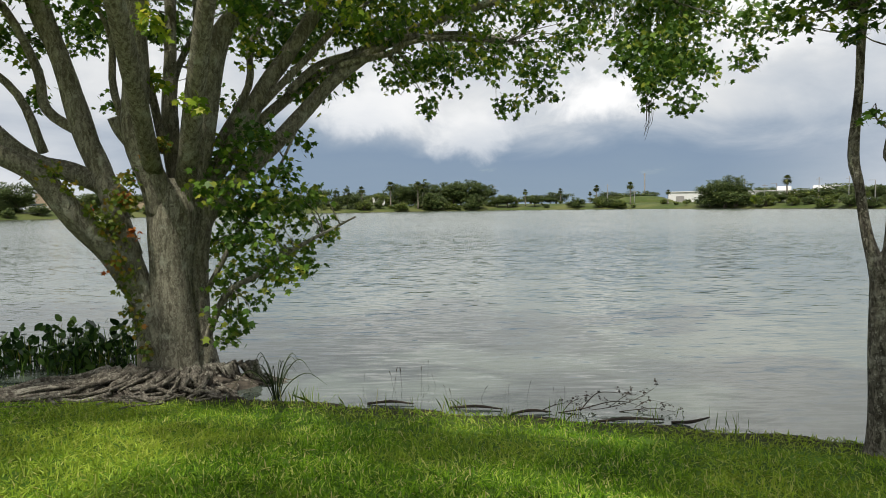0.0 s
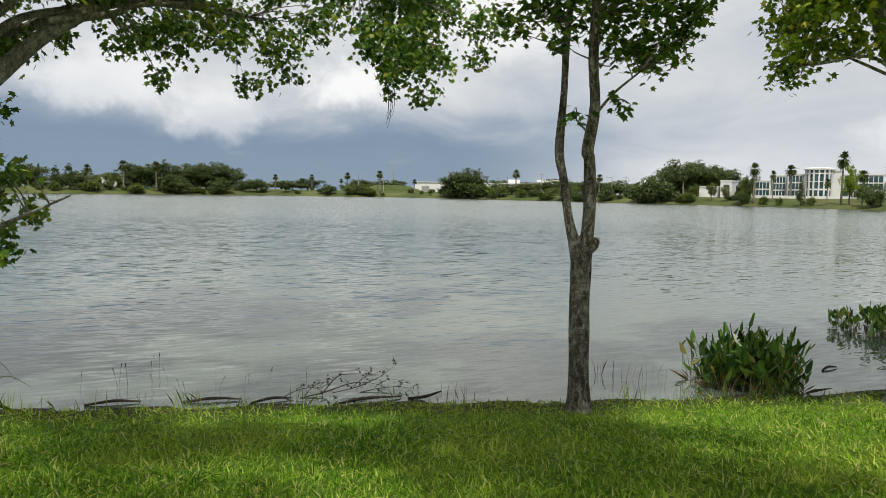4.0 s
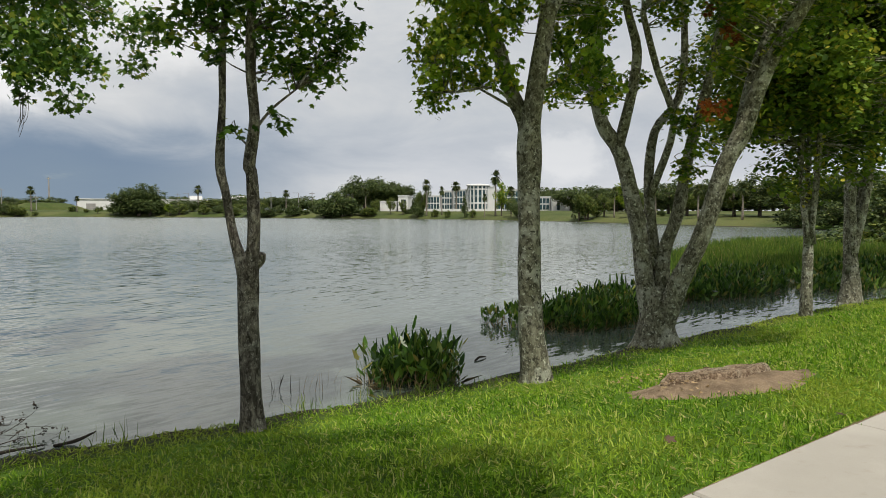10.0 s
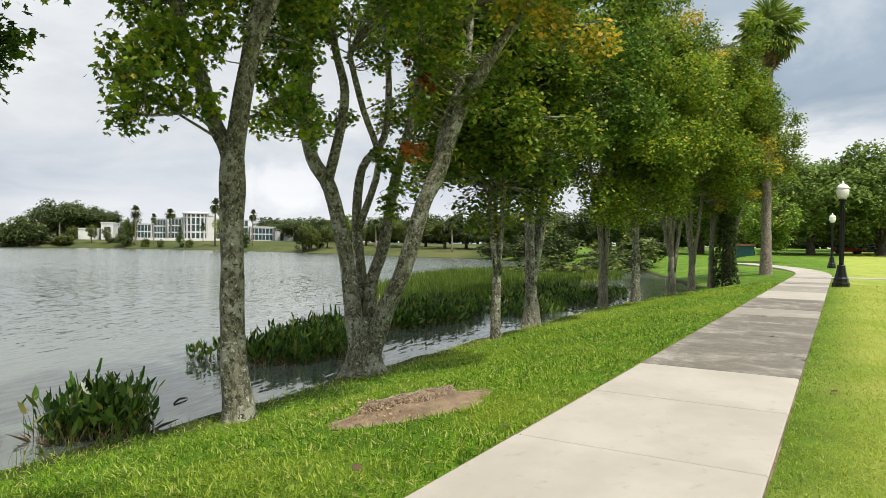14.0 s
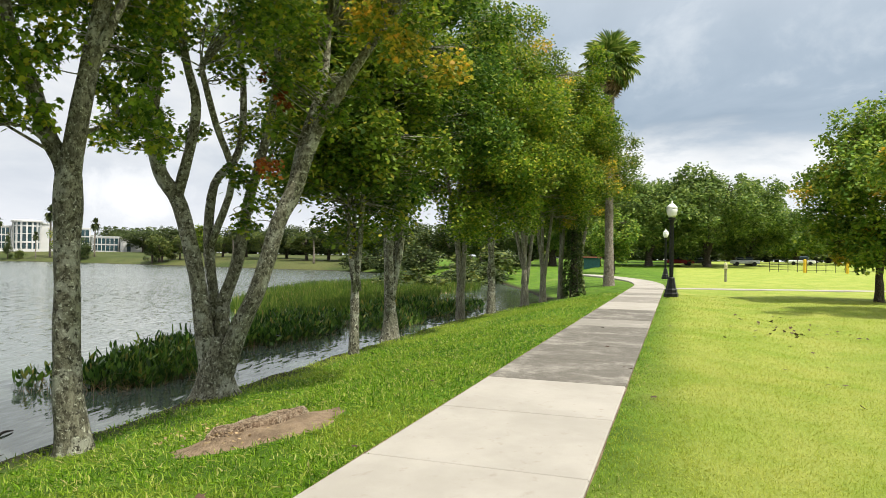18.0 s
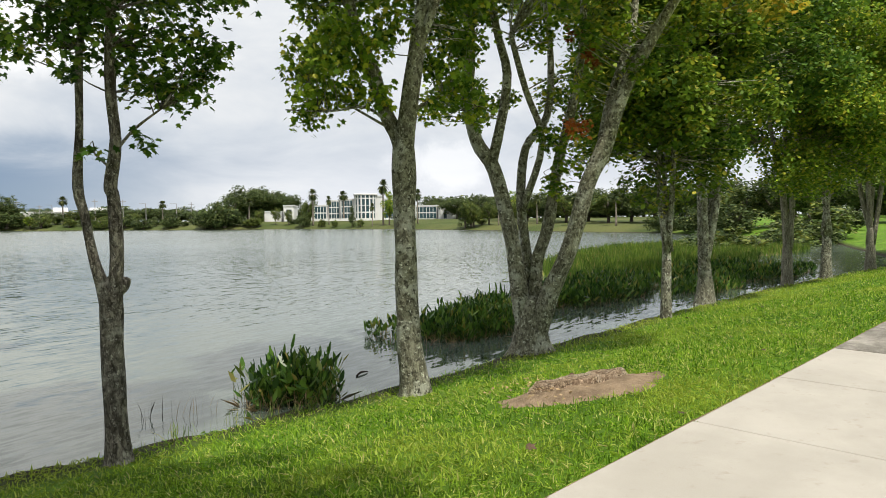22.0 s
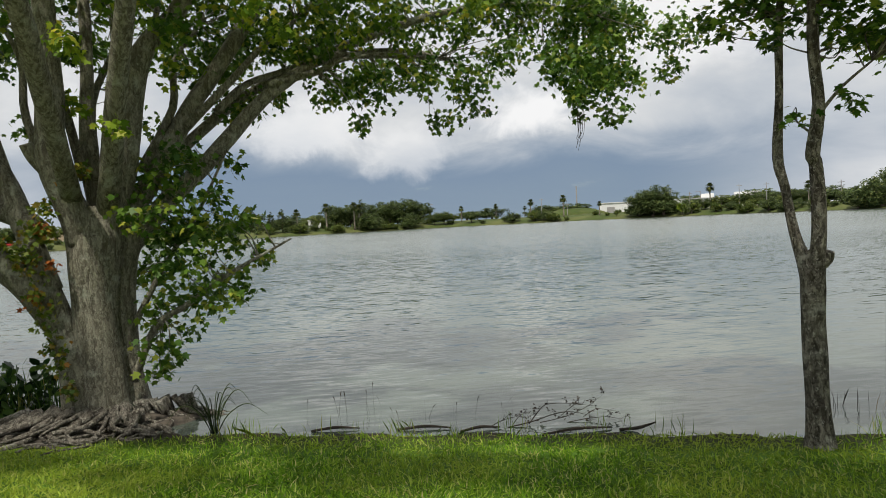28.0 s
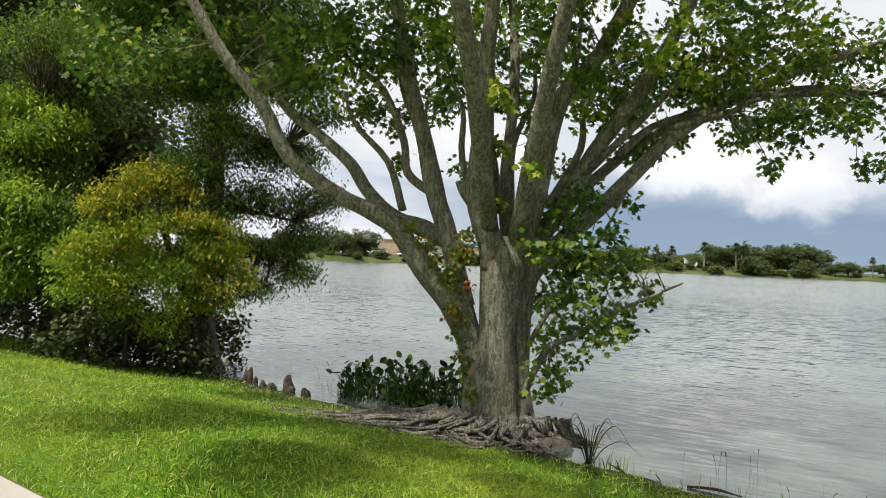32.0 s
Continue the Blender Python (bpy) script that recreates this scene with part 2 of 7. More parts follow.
def m_water(n):
    p = n.add("NewGeometry").outputs["Position"]
    xyz = n.add("SeparateXYZ", None, Vector=p)
    turn = n.add("Mapping", None, Vector=p, Rotation=(0, 0, radians(6)), Scale=(0.26, 1.5, 1.0)).outputs[0]
    turn2 = n.add("Mapping", None, Vector=p, Rotation=(0, 0, radians(-9)), Scale=(0.36, 1.6, 1.0)).outputs[0]

    def slope(vec, scale, detail, gain):
        c = n.add("VectorMath", {"operation": "SUBTRACT"}, i0=n.noise(vec, scale, detail, 0.55, 0.5, 1), i1=(0.5, 0.5, 0.5)).outputs[0]
        return n.add("VectorMath", {"operation": "MULTIPLY"}, i0=c, i1=(gain, gain, 0.0)).outputs[0]
    # wind ripples: long low waves and fine ones, calmer in the lee of the bank and in patches, steeper on the open lake
    waves = n.add("VectorMath", {"operation": "ADD"}, i0=slope(turn, 2.6, 2.0, 0.13), i1=slope(turn2, 7.0, 4.0, 0.38)).outputs[0]
    calm = n.span(n.noise(p, 0.07, 3.0), 0.32, 0.62, 0.78, 1.0)
    lee = n.math("MULTIPLY", n.span(xyz.outputs[0], 3.0, 8.0), n.span(xyz.outputs[1], 15.0, 9.0))
    amp = n.math("MULTIPLY", calm, n.math("SUBTRACT", 1.0, n.math("MULTIPLY", lee, 0.35)))
    open_lake = n.span(n.add("VectorMath", {"operation": "LENGTH"}, i0=p).outputs["Value"], 12.0, 110.0)
    amp = n.math("MULTIPLY", amp, n.math("ADD", 1.0, n.math("MULTIPLY", open_lake, 1.3)))
    tilt = n.add("VectorMath", {"operation": "SCALE"}, i0=waves, Scale=amp).outputs[0]
    # normals tip towards the near bank with distance, to reflect higher, brighter sky
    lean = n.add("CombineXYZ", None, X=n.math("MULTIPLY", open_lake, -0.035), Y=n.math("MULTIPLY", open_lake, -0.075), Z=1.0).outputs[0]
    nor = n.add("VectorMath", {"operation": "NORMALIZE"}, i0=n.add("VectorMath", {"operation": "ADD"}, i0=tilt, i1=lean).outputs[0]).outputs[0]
    murk = n.mix(n.span(n.noise(p, 0.08, 2.0), 0.3, 0.7), (0.07, 0.088, 0.072, 1), (0.085, 0.105, 0.086, 1))
    body = n.add("BsdfDiffuse", None, Color=murk).outputs[0]
    rough = n.span(n.add("VectorMath", {"operation": "LENGTH"}, i0=p).outputs["Value"], 8.0, 70.0, 0.05, 0.13)
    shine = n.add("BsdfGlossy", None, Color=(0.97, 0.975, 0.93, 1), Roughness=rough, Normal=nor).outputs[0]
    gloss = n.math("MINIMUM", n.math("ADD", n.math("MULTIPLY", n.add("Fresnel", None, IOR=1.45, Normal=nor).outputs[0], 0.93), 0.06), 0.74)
    return n.add("MixShader", None, i0=gloss, i1=body, i2=shine).outputs[0]


def m_concrete(n, dark=0.0):
    p = n.add("NewGeometry").outputs["Position"]
    r = n.add("ObjectInfo").outputs["Random"]
    a, b, c = n.noise(p, 1.1, 6.0, 0.6), n.noise(p, 8.0, 8.0, 0.65), n.noise(p, 130.0, 3.0, 0.6)
    col = n.mix(n.span(a, 0.3, 0.7), (0.33, 0.31, 0.27, 1), (0.41, 0.385, 0.34, 1))
    col = n.mix(n.math("MULTIPLY", n.span(r, 0.0, 1.0), 0.25), col, (0.45, 0.42, 0.37, 1))
    if dark:
        streak = n.noise(p, 1.1, 10.0, 0.72, 0.3)
        col = n.mix(n.math("MULTIPLY", n.span(streak, 0.30, 0.55), dark), col, (0.10, 0.092, 0.076, 1))
        col = n.mix(n.math("MULTIPLY", n.span(n.noise(p, 6.0, 8.0, 0.75, 0.6), 0.48, 0.62), dark * 0.6), col, (0.20, 0.19, 0.165, 1))
        col = n.mix(n.math("MULTIPLY", n.span(n.noise(p, 24.0, 6.0, 0.8), 0.56, 0.66), dark * 0.7), col, (0.06, 0.056, 0.05, 1))
    col = n.mix(n.math("MULTIPLY", n.span(b, 0.58, 0.72), 0.45), col, (0.25, 0.215, 0.17, 1))
    col = n.mix(n.math("MULTIPLY", n.span(c, 0.5, 0.7), 0.25), col, (0.30, 0.27, 0.22, 1))
    return bsdf(n, col, 0.9, 0.0, n.math("ADD", c, n.math("MULTIPLY", b, 2.0)), 0.25, 0.006, 0.25)


def m_soil(n):
    p = n.add("NewGeometry").outputs["Position"]
    a, b = n.noise(p, 5.0, 7.0, 0.65), n.noise(p, 60.0, 5.0, 0.7)
    col = n.mix(n.span(a, 0.3, 0.7), (0.16, 0.115, 0.075, 1), (0.33, 0.245, 0.16, 1))
    col = n.mix(n.math("MULTIPLY", n.span(b, 0.5, 0.75), 0.5), col, (0.46, 0.38, 0.28, 1))
    return bsdf(n, col, 0.95, 0.0, b, 0.8, 0.03, 0.15)


ROOT_SOIL = plain("grey_root_soil", (0.06, 0.05, 0.038), 0.95, 0.0, 0.5, 14.0)
LAWN, BLADE, WATER, SOIL = material("lawn", m_lawn), material("grass_blade", m_blade), material("lake_water", m_water), material("bare_soil", m_soil)
PALE_SLAB, DARK_SLAB, MID_SLAB = material("pale_concrete", m_concrete), material("mildewed_concrete", lambda n: m_concrete(n, 0.88)), material("stained_concrete", lambda n: m_concrete(n, 0.45))
BARK_MAPLE = bark("maple_bark", (0.12, 0.108, 0.078), (0.36, 0.345, 0.26), (0.46, 0.47, 0.37), 11.0, 1.0, 0.57, 0.35, 0.4, 0.15)
BARK_GREY = bark("grey_bark", (0.085, 0.08, 0.053), (0.32, 0.315, 0.225), (0.54, 0.55, 0.45), 8.0, 1.0, 0.52, 0.95, 0.2)
BARK_ROUGH = bark("rough_bark", (0.05, 0.042, 0.033), (0.34, 0.31, 0.25), (0.52, 0.50, 0.42), 9.0, 1.0, 0.54, 0.6, 0.5, 0.22)
BARK_ROOT = bark("weathered_root", (0.06, 0.052, 0.04), (0.24, 0.22, 0.18), (0.34, 0.33, 0.27), 9.0, 0.9)
BARK_DARK = bark("dark_bark", (0.035, 0.028, 0.022), (0.13, 0.105, 0.08), (0.17, 0.17, 0.13), 8.0, 0.6)
BARK_PALM = bark("palm_bark", (0.14, 0.115, 0.09), (0.33, 0.29, 0.24), (0.38, 0.35, 0.30), 5.0, 0.5)
LEAF_MAPLE = leafy("maple_leaf", [(0.0, (0.032, 0.078, 0.015)), (0.45, (0.072, 0.15, 0.022)), (0.85, (0.14, 0.235, 0.032)), (1.0, (0.30, 0.32, 0.055))], 0.36)
LEAF_ROW = leafy("row_maple_leaf", [(0.0, (0.055, 0.11, 0.016)), (0.45, (0.12, 0.205, 0.025)), (0.85, (0.21, 0.28, 0.032)), (1.0, (0.42, 0.38, 0.06))], 0.34)
LEAF_PARK = leafy("live_oak_leaf", [(0.0, (0.07, 0.13, 0.036)), (0.6, (0.155, 0.24, 0.06)), (1.0, (0.28, 0.35, 0.1))], 0.34, 0.5)
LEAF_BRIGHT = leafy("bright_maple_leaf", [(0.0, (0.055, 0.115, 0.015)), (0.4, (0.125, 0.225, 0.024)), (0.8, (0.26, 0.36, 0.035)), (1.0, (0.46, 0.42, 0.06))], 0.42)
LEAF_YELLOW = leafy("yellowing_leaf", [(0.0, (0.120, 0.204, 0.024)), (0.4, (0.288, 0.324, 0.042)), (0.75, (0.56, 0.46, 0.055)), (1.0, (0.66, 0.36, 0.05))], 0.45)
LEAF_FAR = leafy("far_leaf", [(0.0, (0.045, 0.08, 0.02)), (0.6, (0.105, 0.15, 0.036)), (1.0, (0.22, 0.24, 0.07))], 0.3, 0.5)
LEAF_RED = leafy("red_leaf", [(0.0, (0.16, 0.05, 0.015)), (0.6, (0.33, 0.09, 0.03)), (1.0, (0.40, 0.20, 0.05))], 0.4)
LEAF_CYPRESS = leafy("cypress_needles", [(0.0, (0.045, 0.095, 0.017)), (0.6, (0.10, 0.185, 0.027)), (1.0, (0.22, 0.30, 0.045))])
# darker copy of the cypress needles, with crown shade put into the colour
LEAF_SHADED = leafy("shaded_cypress_needles", [(0.0, (0.035, 0.075, 0.014)), (0.6, (0.085, 0.16, 0.024)), (1.0, (0.19, 0.26, 0.045))], 0.36)
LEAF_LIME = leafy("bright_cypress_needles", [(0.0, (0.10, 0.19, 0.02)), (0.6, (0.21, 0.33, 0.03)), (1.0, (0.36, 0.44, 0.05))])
LEAF_GOLD = leafy("golden_cypress_needles", [(0.0, (0.10, 0.18, 0.018)), (0.5, (0.25, 0.29, 0.025)), (0.85, (0.42, 0.37, 0.03)), (1.0, (0.52, 0.34, 0.03))], 0.4)
LEAF_OAK = leafy("oak_leaf", [(0.0, (0.035, 0.06, 0.022)), (0.6, (0.075, 0.112, 0.04)), (1.0, (0.16, 0.19, 0.07))], 0.3, 0.5)
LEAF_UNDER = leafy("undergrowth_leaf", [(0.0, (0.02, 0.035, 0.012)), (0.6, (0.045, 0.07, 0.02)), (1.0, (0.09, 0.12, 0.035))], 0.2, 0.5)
LEAF_FIELD = leafy("field_leaf", [(0.0, (0.075, 0.165, 0.03)), (0.6, (0.19, 0.31, 0.046)), (1.0, (0.40, 0.45, 0.08))], 0.3, 0.5)
LEAF_PALM = leafy("palm_leaf", [(0.0, (0.11, 0.20, 0.055)), (0.7, (0.24, 0.35, 0.085)), (1.0, (0.46, 0.50, 0.17))], 0.2, 0.4)
LEAF_DEAD = leafy("dead_frond", [(0.0, (0.240, 0.168, 0.096)), (1.0, (0.432, 0.336, 0.216))], 0.2, 0.7)
LEAF_FAR_PALM = leafy("far_palm_leaf", [(0.0, (0.035, 0.055, 0.02)), (0.7, (0.075, 0.10, 0.035)), (1.0, (0.16, 0.17, 0.07))], 0.2, 0.5)
LEAF_VINE = leafy("creeper_leaf", [(0.0, (0.06, 0.11, 0.02)), (0.5, (0.14, 0.20, 0.03)), (0.8, (0.24, 0.25, 0.04)), (1.0, (0.30, 0.14, 0.035))], 0.35)
LEAF_ARROW = leafy("arrowhead_leaf", [(0.0, (0.010, 0.026, 0.009)), (0.6, (0.032, 0.075, 0.018)), (1.0, (0.085, 0.15, 0.03))], 0.2, 0.3)
STUMP_WOOD = bark("stump_wood", (0.22, 0.145, 0.09), (0.50, 0.38, 0.26), (0.60, 0.50, 0.37), 10.0, 1.0, 0.5, 0.5, 0.8)
LITTER = plain("dark_leaf_litter", (0.075, 0.045, 0.028), 0.85, 0.0, 0.4)
LEAF_WEED = leafy("pickerelweed_leaf", [(0.0, (0.016, 0.040, 0.010)), (0.4, (0.052, 0.118, 0.022)), (0.85, (0.13, 0.23, 0.038)), (1.0, (0.28, 0.23, 0.07))], 0.3, 0.3)
LEAF_REED = leafy("marsh_grass", [(0.0, (0.055, 0.115, 0.018)), (0.6, (0.11, 0.195, 0.03)), (0.9, (0.19, 0.26, 0.05)), (1.0, (0.33, 0.28, 0.12))], 0.3, 0.5)
TWIG = plain("dark_twig", (0.035, 0.027, 0.02), 0.9)
BLACK_METAL = plain("black_cast_iron", (0.012, 0.013, 0.013), 0.4, 0.3, 0.2, 8.0)
GLOBE = plain("white_acrylic_globe", (0.82, 0.82, 0.80), 0.3, 0.0, 0.03)
WHITE_WALL = plain("white_stucco", (0.66, 0.66, 0.65), 0.8, 0.0, 0.06, 0.3)
TAN_WALL = plain("tan_stucco", (0.42, 0.32, 0.22), 0.8, 0.0, 0.15, 0.3)
GREY_ROOF = plain("grey_roof", (0.30, 0.29, 0.28), 0.8, 0.0, 0.15, 0.3)
GLASS_DARK = plain("tinted_window_glass", (0.03, 0.05, 0.06), 0.08, 0.0, 0.2, 0.5, 0.9)
GLASS_BLUE = plain("blue_tinted_glass", (0.035, 0.075, 0.09), 0.12, 0.0, 0.25, 0.6, 0.8)
YELLOW = plain("yellow_paint", (0.65, 0.42, 0.02), 0.5, 0.0, 0.1)


# ---- building helpers ----
def mesh_from(name, verts, faces, mat, smooth=False):
    me = bpy.data.meshes.new(name)
    me.from_pydata(verts, [], faces)
    me.materials.append(mat)
    if smooth:
        me.polygons.foreach_set("use_smooth", [True] * len(me.polygons))
    me.update()
    return me


def fast_mesh(name, verts, per, mat):
    """verts: an array (faces, per, 3) of faces that share no corners."""
    f = len(verts)
    me = bpy.data.meshes.new(name)
    me.vertices.add(f * per), me.loops.add(f * per), me.polygons.add(f)
    me.vertices.foreach_set("co", np.asarray(verts, dtype=np.float32).ravel())
    me.loops.foreach_set("vertex_index", np.arange(f * per, dtype=np.int32))
    me.polygons.foreach_set("loop_start", np.arange(0, f * per, per, dtype=np.int32))
    me.materials.append(mat)
    me.update(calc_edges=True)
    return me


def under(ob, parent):
    ob.parent = parent
    return ob


def part_mesh(name, me, parent, label=""):
    ob = under(new(name, me), parent)
    return tagged(ob, label) if label else ob


def part(name, bm, mat, parent, label="", smooth=False):
    me = bpy.data.meshes.new(name)
    bm.to_mesh(me)
    bm.free()
    me.materials.append(mat)
    if smooth:
        me.polygons.foreach_set("use_smooth", [True] * len(me.polygons))
    return part_mesh(name, me, parent, label)


def thing(name, label, category, at=None, group="", kind=""):
    ob = new(name)
    ob.empty_display_size = 0.2
    if at is not None:
        ob.matrix_basis = at if isinstance(at, Matrix) else pose(*at)
    return tagged(ob, label, category, group, kind)


def box(bm, x0, y0, z0, x1, y1, z1, bevel=0.0):
    r = bmesh.ops.create_cube(bm, size=1.0, matrix=Matrix.Translation(((x0 + x1) / 2, (y0 + y1) / 2, (z0 + z1) / 2)) @ Matrix.Diagonal((x1 - x0, y1 - y0, z1 - z0, 1)))
    if bevel:
        es = list({e for v in r["verts"] for e in v.link_edges})
        bmesh.ops.bevel(bm, geom=es, offset=bevel, segments=1, affect="EDGES")
    return bm


def lathe(bm, profile, sides=16, x=0.0, y=0.0):
    """A turned form: (radius, height) pairs from the foot up."""
    rings = [[bm.verts.new((x + r * math.cos(2 * math.pi * k / sides), y + r * math.sin(2 * math.pi * k / sides), z)) for k in range(sides)] for r, z in profile]
    for a, b in zip(rings, rings[1:]):
        for k in range(sides):
            bm.faces.new((a[k], a[(k + 1) % sides], b[(k + 1) % sides], b[k]))
    bm.faces.new(rings[0][::-1]), bm.faces.new(rings[-1])
    return bm


def smooth_line(points, steps=5):
    """Catmull-Rom through rows of numbers."""
    p = np.array(points, float)
    p = np.vstack([2 * p[0] - p[1], p, 2 * p[-1] - p[-2]])
    out = []
    for i in range(1, len(p) - 2):
        for s in np.linspace(0, 1, steps, endpoint=False):
            a, b, c, d = p[i - 1], p[i], p[i + 1], p[i + 2]
            out.append(0.5 * (2 * b + (c - a) * s + (2 * a - 5 * b + 4 * c - d) * s * s + (3 * b - a - 3 * c + d) * s ** 3))
    out.append(p[-2])
    return np.array(out)


def tube_data(line, sides=9, rough=0.06, flare=0.0, seed=0, base=0):
    """Verts and faces of a limb along rows (x, y, z, radius)."""
    vs, fs = [], []
    n = len(line)
    up = Vector((0.3, 0.9, 0.1))
    for i, row in enumerate(line):
        c, r = Vector(row[:3]), row[3]
        d = Vector(line[min(i + 1, n - 1)][:3]) - Vector(line[max(i - 1, 0)][:3])
        d.normalize()
        u = d.cross(up)
        u = u.normalized() if u.length > 0.05 else d.orthogonal().normalized()
        w = d.cross(u)
        for k in range(sides):
            a = 2 * math.pi * k / sides
            wob = 1 + rough * (noise.noise((c.x * 3 + math.cos(a) * 2 + seed, c.y * 3 + math.sin(a) * 2, c.z * 2.2)) * 2)
            if flare:
                wob += flare * max(0.0, 1 - i / 4.0) ** 2 * (0.55 + 0.45 * math.cos(5 * a + seed))
            vs.append(c + (u * math.cos(a) + w * math.sin(a)) * r * wob)
    for i in range(n - 1):
        for k in range(sides):
            a, b = base + i * sides + k, base + i * sides + (k + 1) % sides
            fs.append((a, b, b + sides, a + sides))
    fs.append(tuple(base + (n - 1) * sides + k for k in range(sides)))
    fs.append(tuple(base + k for k in reversed(range(sides))))
    return vs, fs


def limb_mesh(name, lines, mat, sides=9, rough=0.06, flare=0.0, seed=0):
    vs, fs = [], []
    for j, line in enumerate(lines):
        v, f = tube_data(line, sides, rough, flare if j == 0 else 0.0, seed + j * 7.3, len(vs))
        vs += v
        fs += f
    return mesh_from(name, vs, fs, mat, True)


MAPLE = np.array([(0, 0), (.40, .10), (.26, .34), (.56, .62), (.20, .60), (0, 1), (-.20, .60), (-.56, .62), (-.26, .34), (-.40, .10)])
OVAL = np.array([(0, 0), (.32, .35), (.24, .75), (0, 1.0), (-.24, .75), (-.32, .35)])
KITE = np.array([(0, 0), (.34, .45), (0, 1.0), (-.34, .45)])
SPRAY = np.array([(0, 0), (.10, .30), (.16, .62), (0, 1.0), (-.14, .66), (-.12, .28)])


def leaf_faces(rng, at, size, shape, droop=0.35, spread=0.35, fold=0.16, toward=None):
    """Leaf faces at the given places: each turned its own way and drooping a little."""
    n = len(at)
    ang = rng.uniform(0, 2 * np.pi, n)
    d = np.stack([np.cos(ang), np.sin(ang), -droop + spread * rng.normal(size=n)], 1)
    if toward is not None:
        d = d * 0.55 + toward
    d /= np.linalg.norm(d, axis=1, keepdims=True)
    up = np.stack([0.5 * rng.normal(size=n), 0.5 * rng.normal(size=n), np.ones(n)], 1)
    s = np.cross(d, up)
    s /= np.linalg.norm(s, axis=1, keepdims=True) + 1e-9
    w = np.cross(s, d)
    k = size * rng.uniform(0.65, 1.25, n)
    x, y = shape[:, 0], shape[:, 1]
    return at[:, None, :] + k[:, None, None] * (x[None, :, None] * s[:, None, :] + y[None, :, None] * d[:, None, :] - (np.abs(x) * fold + 0.10 * y * y)[None, :, None] * w[:, None, :])


def clump_points(rng, centre, radius, count, flat=0.7):
    """Places in a leafy clump: small bunches, thicker towards the skin."""
    nb = max(3, count // 9)
    b = rng.normal(size=(nb, 3))
    b /= np.linalg.norm(b, axis=1, keepdims=True)
    b *= (rng.uniform(0.25, 1.0, nb) ** 0.6)[:, None] * radius
    b[:, 2] *= flat
    i = rng.integers(0, nb, count)
    return np.array(centre) + b[i] + rng.normal(size=(count, 3)) * (0.04 + radius * 0.11), np.array(centre) + b


# ---- ground, lake and footpath ----
NEAR_EDGE = [(-60, 22), (-30, 13.5), (-18, 10.2), (-11.6, 9.2), (-8.1, 9.05), (-5.9, 8.5), (-3.8, 8.15), (-1.8, 7.72), (0.0, 7.3), (2.4, 6.72), (4.3, 6.2), (6.5, 5.68), (8.1, 5.55), (11.5, 5.15), (14.7, 4.75), (22.6, 3.6), (28.3, 2.3), (37.3, 0.6), (46, 2.2), (54, 4.0)]
FAR_EDGE = [(85, 62), (81, 68), (77, 80), (72, 93), (66, 101), (60, 116), (54, 134), (47, 158), (41, 168), (36, 172), (29, 197), (22, 215), (14, 232), (5, 236), (-5, 222), (-15, 200), (-25, 176), (-34, 164), (-42, 160), (-52, 130), (-60, 90)]
LAKE = np.array(NEAR_EDGE + [(r * math.sin(radians(a)), r * math.cos(radians(a))) for a, r in FAR_EDGE], float)


def shore_distance(x, y):
    """Metres from the water's edge: above 0 on land."""
    x, y = np.asarray(x, float), np.asarray(y, float)
    best, inside = np.full(x.shape, 1e9), np.zeros(x.shape, bool)
    for (ax, ay), (bx, by) in zip(LAKE, np.roll(LAKE, -1, 0)):
        t = np.clip(((x - ax) * (bx - ax) + (y - ay) * (by - ay)) / ((bx - ax) ** 2 + (by - ay) ** 2), 0, 1)
        best = np.minimum(best, np.hypot(x - ax - t * (bx - ax), y - ay - t * (by - ay)))
        cross = (ay > y) != (by > y)
        inside ^= cross & (x < (bx - ax) * (y - ay) / (by - ay + 1e-12) + ax)
    return np.where(inside, -best, best)


def walk_y(x):
    """The lake side of the footpath."""
    x = np.asarray(x, float)
    return 2.37 - 0.1632 * x + 0.012 * np.clip(x - 40, 0, 30) ** 2


WALK_W = 1.69
rng0 = np.random.default_rng(5)
WAVES = [(rng0.uniform(0.15, 0.9), rng0.uniform(0, 6.28), rng0.uniform(0, 6.28)) for _ in range(9)]


def height(x, y):
    x, y = np.asarray(x, float), np.asarray(y, float)
    s = shore_distance(x, y)
    wob = sum(0.010 / f ** 0.5 * np.sin(f * (x * np.cos(a) + y * np.sin(a)) * 2.2 + p) for f, a, p in WAVES)
    s = s + 0.9 * wob
    k = np.clip(s / 4.6, 0, 1)
    land = 0.03 + 0.655 * (k * k * (3 - 2 * k)) ** 0.85 + wob * np.clip(s / 3, 0, 1) * 0.6
    far = np.clip((np.hypot(x, y) - 70) / 100, 0, 1)
    land = land + far * (1.35 * np.clip(s / 14, 0, 1))
    # a shallow swale on the park side of the path
    gap = walk_y(x) - WALK_W / math.cos(math.atan(0.163)) - y
    land = land - 0.16 * np.exp(-((gap - 3.2) / 1.5) ** 2) * np.clip((40 - np.abs(x)) / 20, 0, 1)
    # level under the path
    on = np.clip(1.4 - np.abs(gap + WALK_W / 2) / (WALK_W / 2 + 0.25), 0, 0.4) / 0.4
    land = land * (1 - on) + 0.652 * on
    return np.where(s > 0, land, np.maximum(-1.4, 0.03 + 0.55 * s))


